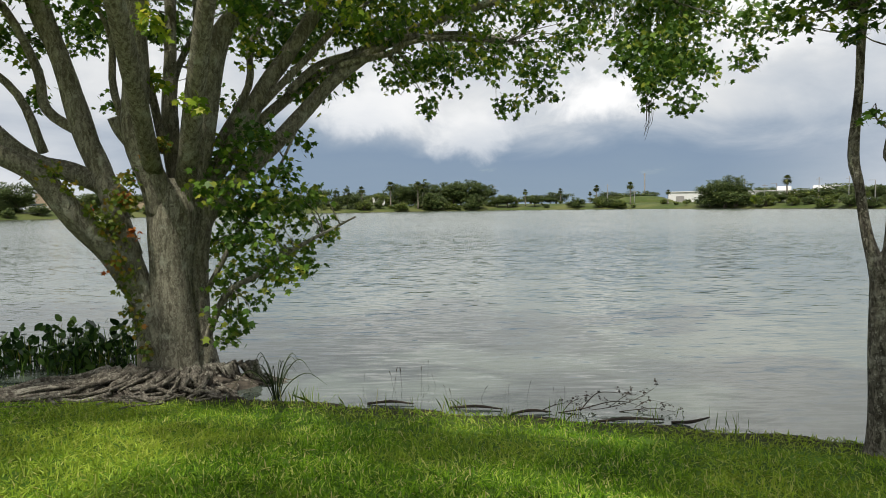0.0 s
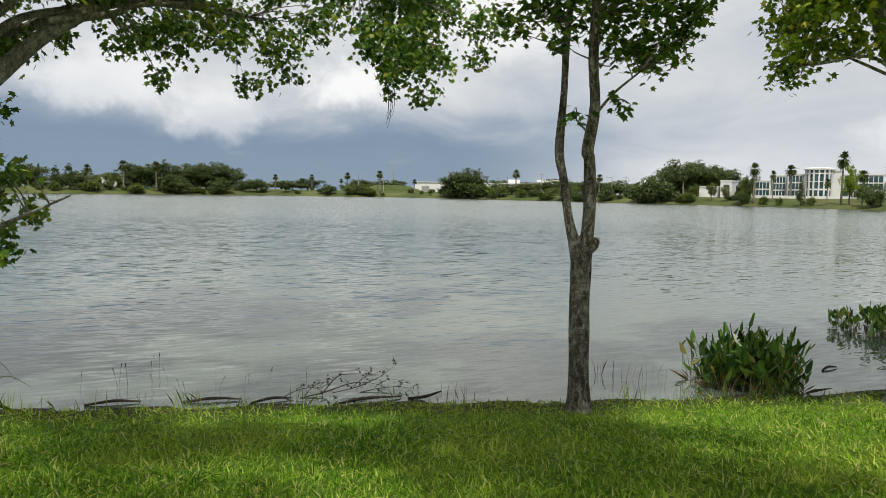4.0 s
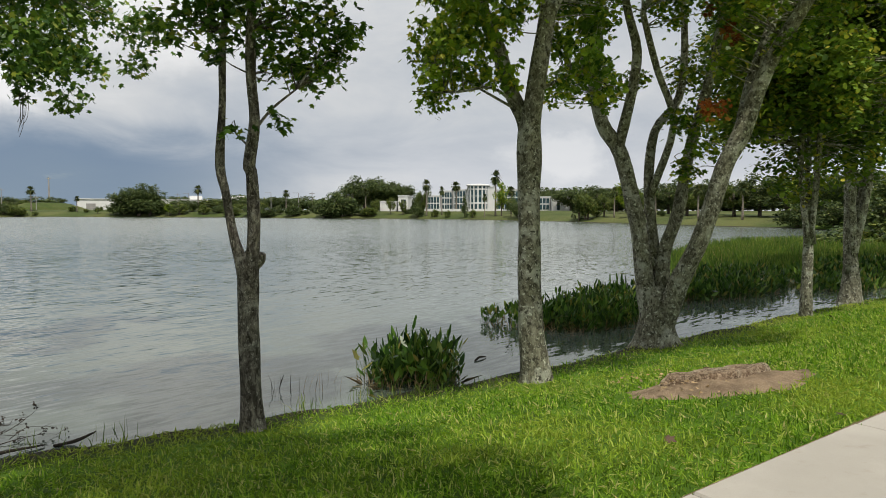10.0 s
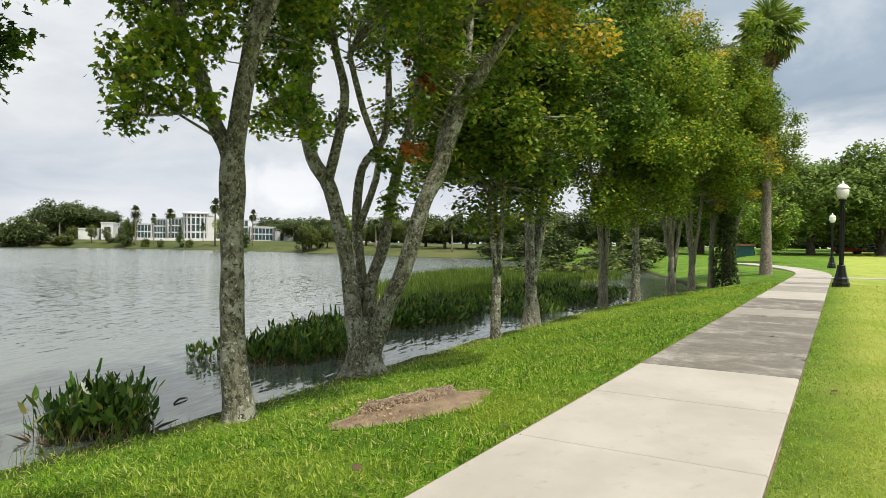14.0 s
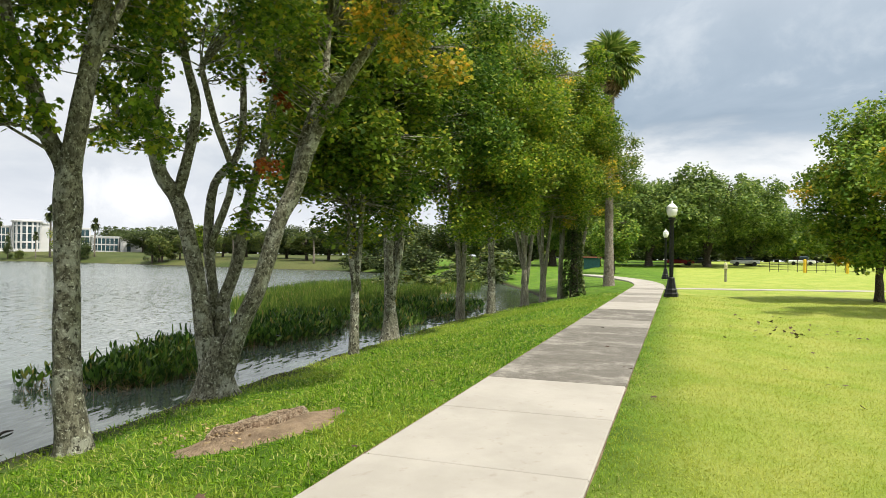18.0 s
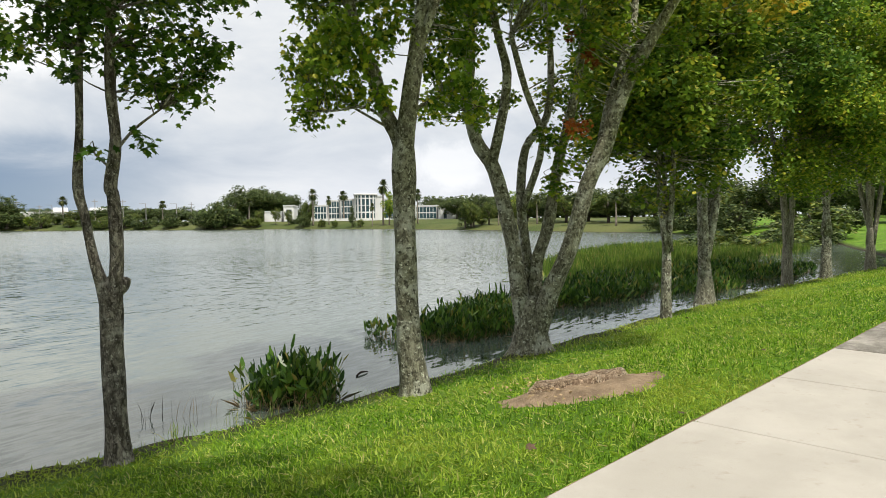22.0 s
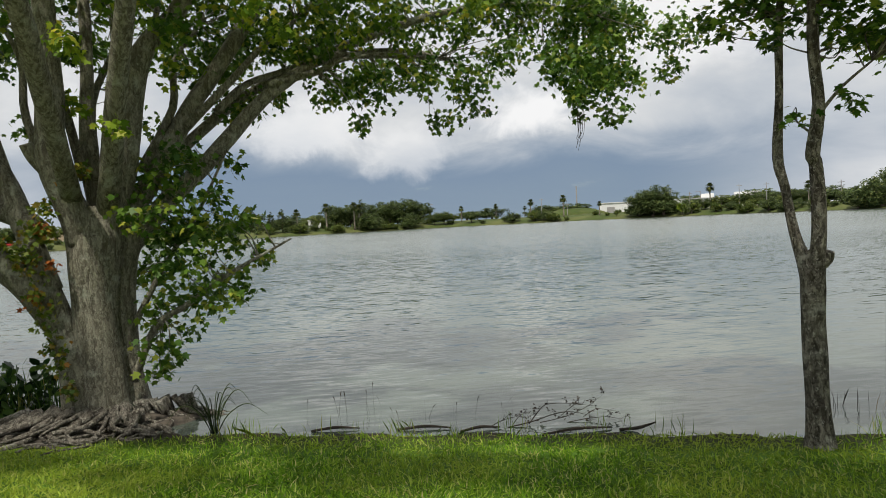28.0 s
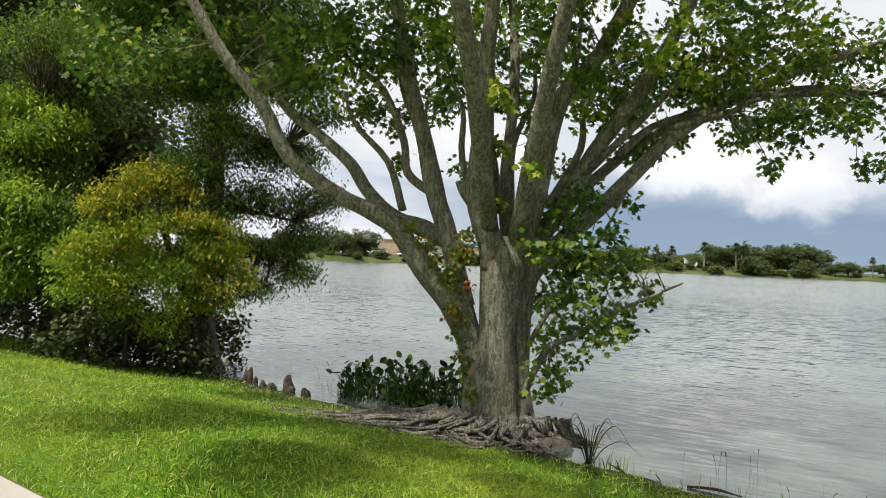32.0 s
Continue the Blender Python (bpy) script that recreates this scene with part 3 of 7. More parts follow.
def axis(dense0, dense1, step, out0, out1, grow):
    a = list(np.arange(dense0, dense1, step))
    d, v = step, dense1
    while v < out1:
        a.append(v)
        d = min(d * grow, 4.0) if v < 270 else d * 1.5
        v += d
    d, v, b = step, dense0, []
    while v > out0:
        d = min(d * grow, 5.0) if v > -200 else d * 1.5
        v -= d
        b.append(v)
    return np.array(b[::-1] + a)


gx, gy = axis(-14, 42, 0.28, -4000, 4000, 1.13), axis(-12, 11, 0.28, -4000, 4000, 1.13)
GX, GY = np.meshgrid(gx, gy)
GZ = height(GX, GY)
nx, ny = len(gx), len(gy)
idx = np.arange(nx * ny).reshape(ny, nx)
quads = np.stack([idx[:-1, :-1], idx[:-1, 1:], idx[1:, 1:], idx[1:, :-1]], -1).reshape(-1, 4)
ground = new("ground", mesh_from("ground", np.stack([GX, GY, GZ], -1).reshape(-1, 3).tolist(), quads.tolist(), LAWN, True))
tagged(ground, "mown green lawn sloping down to the lake shore", "lawn", kind="structure")

water = new("water", mesh_from("water", [(-300, -5, 0), (330, -5, 0), (330, 330, 0), (-300, 330, 0)], [(0, 1, 2, 3)], WATER))
tagged(water, "grey rippled lake water under a cloudy sky", "lake", kind="structure")


def ground_z(x, y):
    return float(height(np.array([x]), np.array([y]))[0])


def footpath():
    path = thing("footpath", "pale concrete footpath of square slabs beside the lawn", "path", kind="structure")
    joint, x = 1.79, 3.67 - 1.79 * 14
    i = -14
    while x < 62:
        slope = (float(walk_y(x + joint)) - float(walk_y(x))) / joint
        ang = math.atan(slope)
        w, L, c = WALK_W, joint / math.cos(ang) - 0.014, 0.012
        bm = bmesh.new()
        box(bm, 0, -w, -0.12, L, 0, 0.0, c)
        mat = DARK_SLAB if i in (3, 4, 5, 6, 8, 9) else MID_SLAB if i in (7, 12, 13, 15, 18) else PALE_SLAB
        slab = part("slab", bm, mat, path)
        z = 0.70 if x < 40 else 0.70 + 0.004 * (x - 40)
        slab.matrix_basis = pose(x, float(walk_y(x)), z + rng0.uniform(-0.003, 0.003), 0, 0, math.degrees(ang))
        x += joint
        i += 1
    for off, nm in ((0.0, "lake side"), (-WALK_W * 1.013, "park side")):
        vs, fs = [], []
        for k, x in enumerate(np.arange(-22.0, 61.0, 0.5)):
            y = float(walk_y(x)) + off
            a, b = (0.004, 0.020) if off == 0 else (-0.016, -0.004)
            j = 0.012 * noise.noise((x * 3, off, 0))
            vs += [(x, y + a + (j if off else 0), 0.688), (x, y + b + (0 if off else j), 0.684)]
            if k:
                fs.append((2 * k - 2, 2 * k, 2 * k + 1, 2 * k - 1))
        part_mesh("soil_edge", mesh_from("soil_edge", vs, fs, SOIL), path, "thin strip of bare soil along the slabs")
    return path


# ---- trees ----
def limb_rows(rows, w0, w1, steps=4):
    n = len(rows)
    return smooth_line([(u, w0 + (w1 - w0) * i / (n - 1), z, r * 0.86) for i, (u, z, r) in enumerate(rows)], steps)


def twig_lines(rng, lines, bunches, reach, r0=0.007):
    """Thin twigs from the limbs out to the leaf bunches."""
    pts = np.vstack([l[len(l) // 3:] for l in lines])
    out = []
    for b in bunches:
        d = np.linalg.norm(pts[:, :3] - b, axis=1) + 0.6 * np.clip(pts[:, 2] - b[2], 0, 9)
        k = int(np.argmin(d))
        p = pts[k]
        if np.linalg.norm(p[:3] - b) > reach:
            continue
        mid = (p[:3] + b) / 2 + rng.normal(size=3) * 0.05 + np.array([0, 0, 0.04]) * np.linalg.norm(p[:3] - b)
        r = min(r0 * (0.8 + np.linalg.norm(p[:3] - b)), p[3] * 0.6 + 0.003)
        out.append(smooth_line([(*p[:3], r), (*mid, r * 0.7), (*b, r * 0.25)], 3))
    return out


def tree(name, label, at, bark_mat, trunk, limbs, clumps, leaf_mat, size=0.10, per=90, shape=MAPLE, flare=0.5, seed=1, droop=0.5, sides=11, extra=(), twig_reach=1.3, flat=0.8, twig_share=3, limb_name="limb"):
    """A tree of trunk, limbs, twigs and crown. clumps: rows (u, w, z, radius)."""
    rng = np.random.default_rng(seed)
    top = thing(name, label, "tree", at)
    tl = [smooth_line(t, 5) for t in trunk]
    part_mesh("trunk", limb_mesh("trunk", tl, bark_mat, sides, 0.07, flare, seed), top)
    ll = []
    for line in limbs:
        ll.append(line)
        part_mesh(limb_name, limb_mesh(limb_name, [line], bark_mat, max(6, sides - 3), 0.08, 0, seed + len(ll)), top)
    faces, bunches = [], []
    for c in clumps:
        count = int(per * (c[3] / 0.35) ** 2)
        p, b = clump_points(rng, c[:3], c[3], count, flat)
        faces.append(leaf_faces(rng, p, size, shape, droop))
        bunches.append(b[::twig_share])
    tw = twig_lines(rng, (ll or tl), np.vstack(bunches), twig_reach)
    if tw:
        tagged(part_mesh("branchwork", limb_mesh("branchwork", tw, bark_mat, 4, 0.0), top), kind="stuff")
    tagged(part_mesh("crown", fast_mesh("crown", np.concatenate(faces), len(shape), leaf_mat), top), kind="stuff")
    for nm, mat, rows, *own in extra:
        es, ep = own or (size, per)
        f = [leaf_faces(rng, clump_points(rng, c[:3], c[3], int(ep * (c[3] / 0.35) ** 2), flat)[0], es, shape, droop) for c in rows]
        tagged(part_mesh(nm, fast_mesh(nm, np.concatenate(f), len(shape), mat), top), kind="stuff")
    return top


def dome(rng, centre, radius, high, n, r0, r1):
    """Clump rows spread over the skin of a crown."""
    v = rng.normal(size=(n, 3))
    v /= np.linalg.norm(v, axis=1, keepdims=True)
    k = rng.uniform(0.45, 1.0, n)
    return [(centre[0] + a * radius * q, centre[1] + b * radius * q, centre[2] + c * high * q, rng.uniform(r0, r1)) for (a, b, c), q in zip(v, k)]


def depths(rng, rows, w0, w1):
    return [(u, rng.uniform(w0, w1), z, r) for u, z, r in rows]


def big_maple():
    rng = np.random.default_rng(11)
    trunk = [[(-0.05, 0, -0.25, 0.38), (-0.06, 0, 0.15, 0.28), (-0.07, 0, 0.7, 0.24), (-0.07, 0, 1.34, 0.235), (-0.03, 0, 1.9, 0.28), (0.0, 0, 2.3, 0.18)],
             [(0.18, 0.12, -0.2, 0.26), (0.16, 0.12, 0.5, 0.17), (0.16, 0.12, 1.3, 0.165), (0.28, 0.12, 2.1, 0.16)],
             [(-0.26, -0.02, -0.2, 0.22), (-0.31, -0.02, 0.5, 0.155), (-0.42, 0.0, 1.0, 0.15), (-0.54, 0.0, 1.45, 0.145)]]
    L = lambda rows, a, b: limb_rows(rows, a, b)
    limbs = [
        L([(-0.42, 1.0, 0.17), (-0.66, 1.46, 0.17), (-0.96, 1.84, 0.16), (-1.29, 2.32, 0.13), (-1.62, 2.55, 0.12), (-1.98, 2.72, 0.11), (-2.56, 3.16, 0.10), (-2.86, 3.75, 0.09), (-3.31, 4.33, 0.08), (-3.68, 4.96, 0.07), (-4.2, 5.7, 0.05)], 0, -0.9),
        L([(-0.52, 2.05, 0.13), (-0.69, 2.2, 0.13), (-1.05, 2.38, 0.13), (-1.41, 2.51, 0.12), (-1.77, 2.83, 0.10), (-2.03, 3.21, 0.09), (-2.5, 3.62, 0.08), (-3.01, 4.06, 0.08), (-3.6, 5.2, 0.05)], 0, 0.5),
        L([(-0.50, 1.4, 0.16), (-0.60, 1.81, 0.15), (-0.73, 2.3, 0.14), (-0.92, 2.86, 0.13), (-1.09, 3.56, 0.12), (-1.29, 4.26, 0.11), (-1.46, 5.1, 0.10), (-1.7, 6.4, 0.06)], 0, 0.3),
        L([(-0.89, 2.79, 0.07), (-1.28, 3.1, 0.06), (-1.37, 3.55, 0.06), (-1.68, 4.25, 0.05), (-2.04, 4.59, 0.04)], 0.1, 0.7),
        L([(-0.15, 1.9, 0.19), (-0.19, 2.18, 0.18), (-0.37, 2.81, 0.17), (-0.34, 3.45, 0.15), (-0.33, 4.44, 0.12), (-0.28, 5.14, 0.10), (-0.2, 6.5, 0.06)], -0.05, -0.4),
        L([(-0.39, 2.67, 0.10), (-0.53, 2.84, 0.08), (-0.59, 2.98, 0.075)], -0.1, -0.14),
        L([(0.0, 1.9, 0.14), (0.02, 2.19, 0.13), (-0.05, 3.03, 0.10), (-0.01, 3.88, 0.08), (0.0, 4.73, 0.07), (-0.09, 5.6, 0.05)], 0.1, 0.5),
        L([(0.05, 1.8, 0.19), (0.09, 2.12, 0.18), (0.28, 2.69, 0.16), (0.4, 3.4, 0.14), (0.53, 3.97, 0.13), (0.89, 4.41, 0.11), (1.29, 5.2, 0.10), (1.7, 6.3, 0.06)], 0, -0.4),
        L([(0.15, 1.8, 0.17), (0.2, 2.05, 0.16), (0.63, 2.7, 0.13), (1.0, 3.42, 0.12), (1.43, 4.07, 0.11), (1.83, 4.79, 0.10), (2.3, 5.9, 0.06)], 0.1, 0.3),
        L([(0.2, 2.0, 0.11), (0.3, 2.2, 0.10), (0.63, 2.7, 0.09), (1.04, 3.11, 0.08), (1.52, 3.55, 0.075), (2.07, 3.92, 0.065), (2.84, 4.26, 0.055), (3.75, 4.47, 0.04), (4.7, 4.42, 0.025)], 0.2, 0.9),
        # two limbs added to carry the unseen shading clumps over the lawn
        L([(-0.2, 2.3, 0.12), (-0.5, 4.4, 0.10), (-1.2, 6.6, 0.07), (-1.8, 7.6, 0.03)], -0.1, -6.0),
        L([(0.1, 2.2, 0.13), (0.4, 4.2, 0.10), (0.9, 6.4, 0.07), (1.4, 7.3, 0.05), (1.8, 7.6, 0.03)], -0.1, -5.0),
        L([(0.25, 1.75, 0.15), (0.34, 1.92, 0.14), (0.72, 2.35, 0.13), (1.13, 2.76, 0.115), (1.5, 3.19, 0.105), (1.87, 3.59, 0.09), (2.49, 4.07, 0.08), (3.32, 4.49, 0.065), (4.37, 4.88, 0.055), (5.6, 5.1, 0.045), (6.9, 5.05, 0.03)], 0.1, 0.2),
        L([(0.24, 0.33, 0.05), (0.49, 0.93, 0.045), (0.83, 1.16, 0.04), (1.24, 1.46, 0.03), (1.93, 1.83, 0.012)], -0.15, -0.5),
        L([(0.26, 0.9, 0.04), (0.62, 1.6, 0.035), (1.0, 2.2, 0.025), (1.33, 2.9, 0.012)], 0.0, -0.3),
    ]
    for u, z, tu, tz in ((-0.3, 2.4, -0.9, 4.6), (-0.1, 2.6, -0.65, 5.0), (0.02, 2.6, 0.25, 4.9), (0.25, 2.6, 0.75, 5.1), (0.45, 2.7, 1.25, 4.6), (0.7, 2.8, 1.6, 4.3), (0.95, 3.2, 2.3, 4.6), (1.3, 3.4, 2.7, 4.4), (-0.8, 2.7, -1.5, 4.5), (-1.3, 2.6, -2.2, 4.2), (1.9, 3.75, 3.3, 4.2), (2.6, 4.15, 4.3, 4.3)):
        b = rng.uniform(-0.12, 0.12)
        limbs.append(L([(u, z, 0.06), (u + 0.35 * (tu - u) + b, z + 0.4 * (tz - z), 0.05), (u + 0.7 * (tu - u) - b, z + 0.72 * (tz - z), 0.038), (tu, tz, 0.02)], 0.1, rng.uniform(-0.3, 1.2)))
    clumps = depths(rng, [(0.49, 0.65, 0.26), (0.69, 1.08, 0.33), (1.04, 1.31, 0.33), (1.39, 1.32, 0.26), (1.75, 1.70, 0.2), (0.81, 1.65, 0.33), (1.23, 1.9, 0.26), (0.66, 2.0, 0.26), (1.07, 2.3, 0.26), (1.33, 2.8, 0.18), (0.58, 0.40, 0.14), (1.45, 2.1, 0.2), (0.55, 2.6, 0.3), (0.85, 2.75, 0.28), (0.5, 1.5, 0.26), (0.9, 2.0, 0.24), (0.4, 2.2, 0.25)], -0.6, 0.3)
    clumps += depths(rng, [(-2.26, 4.65, 0.6), (-2.66, 4.14, 0.42), (-1.69, 4.67, 0.55), (-1.95, 4.03, 0.3), (-1.13, 4.83, 0.42), (-0.83, 4.28, 0.25), (0.42, 4.74, 0.42), (0.73, 4.25, 0.3), (1.4, 4.92, 0.42), (-3.9, 4.7, 0.6), (-3.4, 4.9, 0.5), (-4.6, 4.3, 0.5)], -1.0, 1.0)
    clumps += depths(rng, [(2.47, 4.81, 0.5), (3.17, 4.84, 0.5), (3.87, 4.86, 0.55), (4.58, 4.89, 0.5), (2.72, 3.72, 0.3), (3.21, 3.72, 0.34), (3.76, 3.92, 0.36), (4.4, 3.90, 0.36), (4.97, 3.70, 0.26), (4.25, 3.38, 0.2), (2.35, 4.2, 0.3), (1.55, 3.6, 0.28), (5.1, 4.35, 0.4), (2.91, 3.3, 0.18), (2.0, 4.4, 0.4)], -0.2, 0.9)
    clumps += depths(rng, [(6.24, 4.55, 0.42), (6.35, 3.85, 0.34), (7.05, 4.6, 0.5), (7.06, 4.0, 0.36), (6.76, 3.45, 0.24), (7.9, 4.7, 0.42), (7.95, 4.25, 0.24), (6.6, 4.2, 0.4), (5.5, 4.9, 0.36), (5.8, 5.25, 0.4), (6.2, 5.1, 0.42), (5.3, 5.35, 0.4), (6.6, 5.3, 0.45), (7.2, 5.2, 0.45), (7.6, 5.0, 0.4), (6.3, 4.8, 0.4), (5.0, 5.1, 0.4)], -0.3, 0.5)
    clumps += depths(rng, [(-1.4, 3.9, 0.3), (-0.9, 4.5, 0.35), (-0.2, 4.2, 0.3), (0.3, 3.8, 0.25), (0.9, 4.5, 0.35), (1.3, 4.1, 0.3), (1.7, 4.6, 0.4), (2.1, 4.9, 0.4), (0.0, 4.9, 0.4), (-1.6, 5.0, 0.45), (0.7, 3.4, 0.2), (1.1, 3.0, 0.2), (-0.75, 3.4, 0.18), (1.7, 3.5, 0.25)], 0.5, 1.8)
    # crown top, then two unseen groups added over the lawn to shade it
    clumps += dome(rng, (0.8, 0.2, 6.7), 3.6, 1.3, 30, 0.5, 0.8) + dome(rng, (1.8, -5.0, 7.6), 3.6, 0.9, 20, 0.45, 0.75) + dome(rng, (-2.0, -6.2, 7.8), 2.6, 0.8, 14, 0.45, 0.75)
    # unseen clumps on the sun side, added to shade trunk and water plants
    clumps += dome(rng, (-1.8, -2.0, 6.7), 1.9, 0.6, 7, 0.4, 0.6) + dome(rng, (-3.5, -0.6, 6.9), 1.8, 0.6, 12, 0.45, 0.7)
    clumps += depths(rng, [(-2.1, 4.3, 0.3), (-1.2, 4.4, 0.34), (-0.6, 4.8, 0.36), (0.15, 4.5, 0.3), (0.6, 4.9, 0.36), (1.1, 4.6, 0.34), (1.5, 4.3, 0.3), (1.9, 4.6, 0.36), (2.4, 4.4, 0.34), (2.9, 4.6, 0.36), (3.4, 4.3, 0.34), (3.9, 4.4, 0.34), (4.5, 4.5, 0.34), (-2.9, 4.6, 0.4), (-3.5, 4.4, 0.4), (1.3, 3.9, 0.24), (2.2, 3.9, 0.26), (-1.7, 3.5, 0.2)], 0.2, 2.2)
    clumps += [(5.65, -0.9, 3.5, 0.2), (5.8, -0.8, 3.72, 0.3), (5.5, -0.8, 3.95, 0.34), (5.95, -0.9, 4.1, 0.36), (6.25, -0.8, 3.85, 0.28), (5.6, -0.85, 3.33, 0.13)]
    # one more unseen group, added to shade the left of the lawn
    clumps += dome(rng, (-4.2, -4.6, 7.6), 2.2, 0.7, 9, 0.45, 0.7)
    # clumps in a brighter leaf colour, painting sunlight into the crown
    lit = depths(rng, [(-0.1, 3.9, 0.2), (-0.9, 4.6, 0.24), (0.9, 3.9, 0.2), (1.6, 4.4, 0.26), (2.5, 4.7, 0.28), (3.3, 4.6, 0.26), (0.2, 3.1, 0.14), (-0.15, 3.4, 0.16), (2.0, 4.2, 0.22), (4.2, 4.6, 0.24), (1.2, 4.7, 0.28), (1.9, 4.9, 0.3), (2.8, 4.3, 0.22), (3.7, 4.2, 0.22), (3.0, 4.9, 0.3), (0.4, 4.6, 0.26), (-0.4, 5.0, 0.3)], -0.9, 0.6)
    climb = [(-0.36, 0.35), (-0.42, 0.6), (-0.46, 0.85), (-0.5, 1.05), (-0.55, 1.25), (-0.6, 1.45), (-0.62, 1.65), (-0.6, 1.85), (-0.55, 2.05), (-0.5, 2.3), (-0.7, 1.75), (-0.85, 1.95), (-1.05, 2.2), (-1.2, 2.35), (-0.3, 2.45), (-0.18, 2.7)]
    vine = depths(rng, [(u + rng.uniform(-0.05, 0.05), z, rng.uniform(0.07, 0.13)) for u, z in climb], -0.27, -0.12)
    red = depths(rng, [(-0.52, 2.1, 0.08), (-0.45, 1.7, 0.05), (-0.62, 1.3, 0.04)], -0.32, -0.22)
    t = tree("maple_tree", "large multi-stemmed maple with grey bark leaning over the water", pose(-3.02, 8.45, 0.15, 0, 0, 20.6) @ Matrix.Diagonal((1.05, 1.05, 1.0, 1)), BARK_MAPLE, trunk, limbs, clumps, LEAF_MAPLE, 0.085, 230, MAPLE, 0.35, 21, 1.0, 18, twig_reach=0.85,
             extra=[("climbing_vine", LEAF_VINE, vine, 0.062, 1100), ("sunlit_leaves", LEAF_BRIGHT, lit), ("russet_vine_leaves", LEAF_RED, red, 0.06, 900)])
    # a mat of surface roots that follow the ground
    yc, ys = math.cos(radians(20.6)), math.sin(radians(20.6))
    lie = lambda u, v: max(-0.03, ground_z(-3.05 + u * yc - v * ys, 8.45 + u * ys + v * yc)) - 0.15
    for k in range(118):
        right = k >= 96
        a = radians(rng.uniform(325, 354) if right else rng.uniform(168, 300))
        n, rr = rng.uniform(0.6, 2.2) * (0.42 if right else 1.25 if math.cos(a) < 0 else 0.7), rng.uniform(0.014, 0.042)
        start = rng.uniform(0.28, 0.9) if k % 3 else 0.3
        pts = [(start * math.cos(a), 0.75 * start * math.sin(a), 0.10, rr * 1.5)]
        for j in range(1, 8):
            q = a + (0.22 if right else 0.75) * math.sin(j * 1.4 + k * 2.1)
            u, v = pts[-1][0] + n / 7 * math.cos(q), pts[-1][1] + (0.8 if right else 0.40) * n / 7 * math.sin(q)
            swell = 0.05 * max(0.0, 1 - ((u + 0.45) / 1.7) ** 2 - (v / 0.8) ** 2)
            pts.append((u, v, lie(u, v) + swell + 0.12 * (1 - j / 7) ** 2 + rng.uniform(-0.02, 0.035), rr * (1 - j * 0.09)))
        part_mesh("root", limb_mesh("root", [smooth_line(pts, 3)], BARK_ROOT, 6, 0.22), t)
    bm = bmesh.new()
    lathe(bm, [(1.0, -0.32), (0.95, -0.17), (0.85, -0.11), (0.7, -0.07), (0.5, -0.04), (0.3, 0.0)], 36)
    for v in bm.verts:
        v.co.x = v.co.x * (1.4 + 0.4 * noise.noise(v.co * 3)) - 0.45
        v.co.y = v.co.y * (0.62 + 0.2 * noise.noise(v.co * 4)) - 0.15
        v.co.z += 0.06 * noise.noise(v.co * 5) + 0.03 * noise.noise(v.co * 13)
    part("root_soil", bm, ROOT_SOIL, t, "bare soil among the roots", True)
    return t


def twin_maple():
    rng = np.random.default_rng(3)
    trunk = [[(-0.03, 0, -0.15, 0.135), (-0.04, 0, 0.1, 0.105), (-0.05, 0, 0.47, 0.092), (-0.06, 0, 1.0, 0.09), (-0.06, 0, 1.3, 0.098), (-0.06, 0, 1.46, 0.085), (-0.06, 0, 1.58, 0.02)]]
    limbs = [limb_rows([(-0.07, 1.05, 0.06), (-0.08, 1.3, 0.078), (-0.12, 1.5, 0.07), (-0.18, 1.72, 0.052), (-0.24, 2.1, 0.045), (-0.285, 2.35, 0.05), (-0.26, 2.87, 0.04), (-0.25, 3.32, 0.038), (-0.2, 4.3, 0.03), (-0.3, 5.4, 0.02)], 0, 0.1),
             limb_rows([(-0.05, 1.05, 0.06), (-0.04, 1.3, 0.085), (0.0, 1.73, 0.07), (-0.01, 2.25, 0.062), (-0.03, 2.36, 0.066), (0.02, 2.76, 0.056), (-0.01, 3.32, 0.052), (0.05, 4.4, 0.04), (0.1, 5.6, 0.02)], 0, -0.1),
             limb_rows([(0.0, 1.44, 0.05), (0.045, 1.50, 0.055), (0.065, 1.56, 0.045)], 0, -0.04),
             limb_rows([(0.02, 2.66, 0.018), (0.17, 2.84, 0.014), (0.38, 3.01, 0.01)], -0.05, -0.2),
             limb_rows([(-0.02, 2.5, 0.014), (-0.14, 2.62, 0.009)], 0, -0.1)]
    clumps = depths(rng, [(-0.14, 2.64, 0.08), (0.19, 2.74, 0.10), (-0.74, 3.53, 0.18), (-0.49, 3.62, 0.23), (-0.29, 3.3, 0.14), (0.33, 3.2, 0.2), (0.53, 3.28, 0.23), (0.58, 3.1, 0.16), (0.84, 3.56, 0.2), (0.48, 3.62, 0.3), (-0.08, 3.7, 0.34), (0.17, 3.5, 0.24), (0.74, 3.43, 0.16)], -0.3, 0.3)
    clumps += dome(rng, (0.0, 0, 4.7), 1.5, 0.9, 22, 0.3, 0.45)
    return tree("maple_tree", "slender young maple forking low with flaking bark", (3.69, 5.86, 0.12, 0, 0, -31.6), BARK_ROUGH, trunk, limbs, clumps, LEAF_MAPLE, 0.075, 400, MAPLE, 0.3, 5, 0.5, 14)


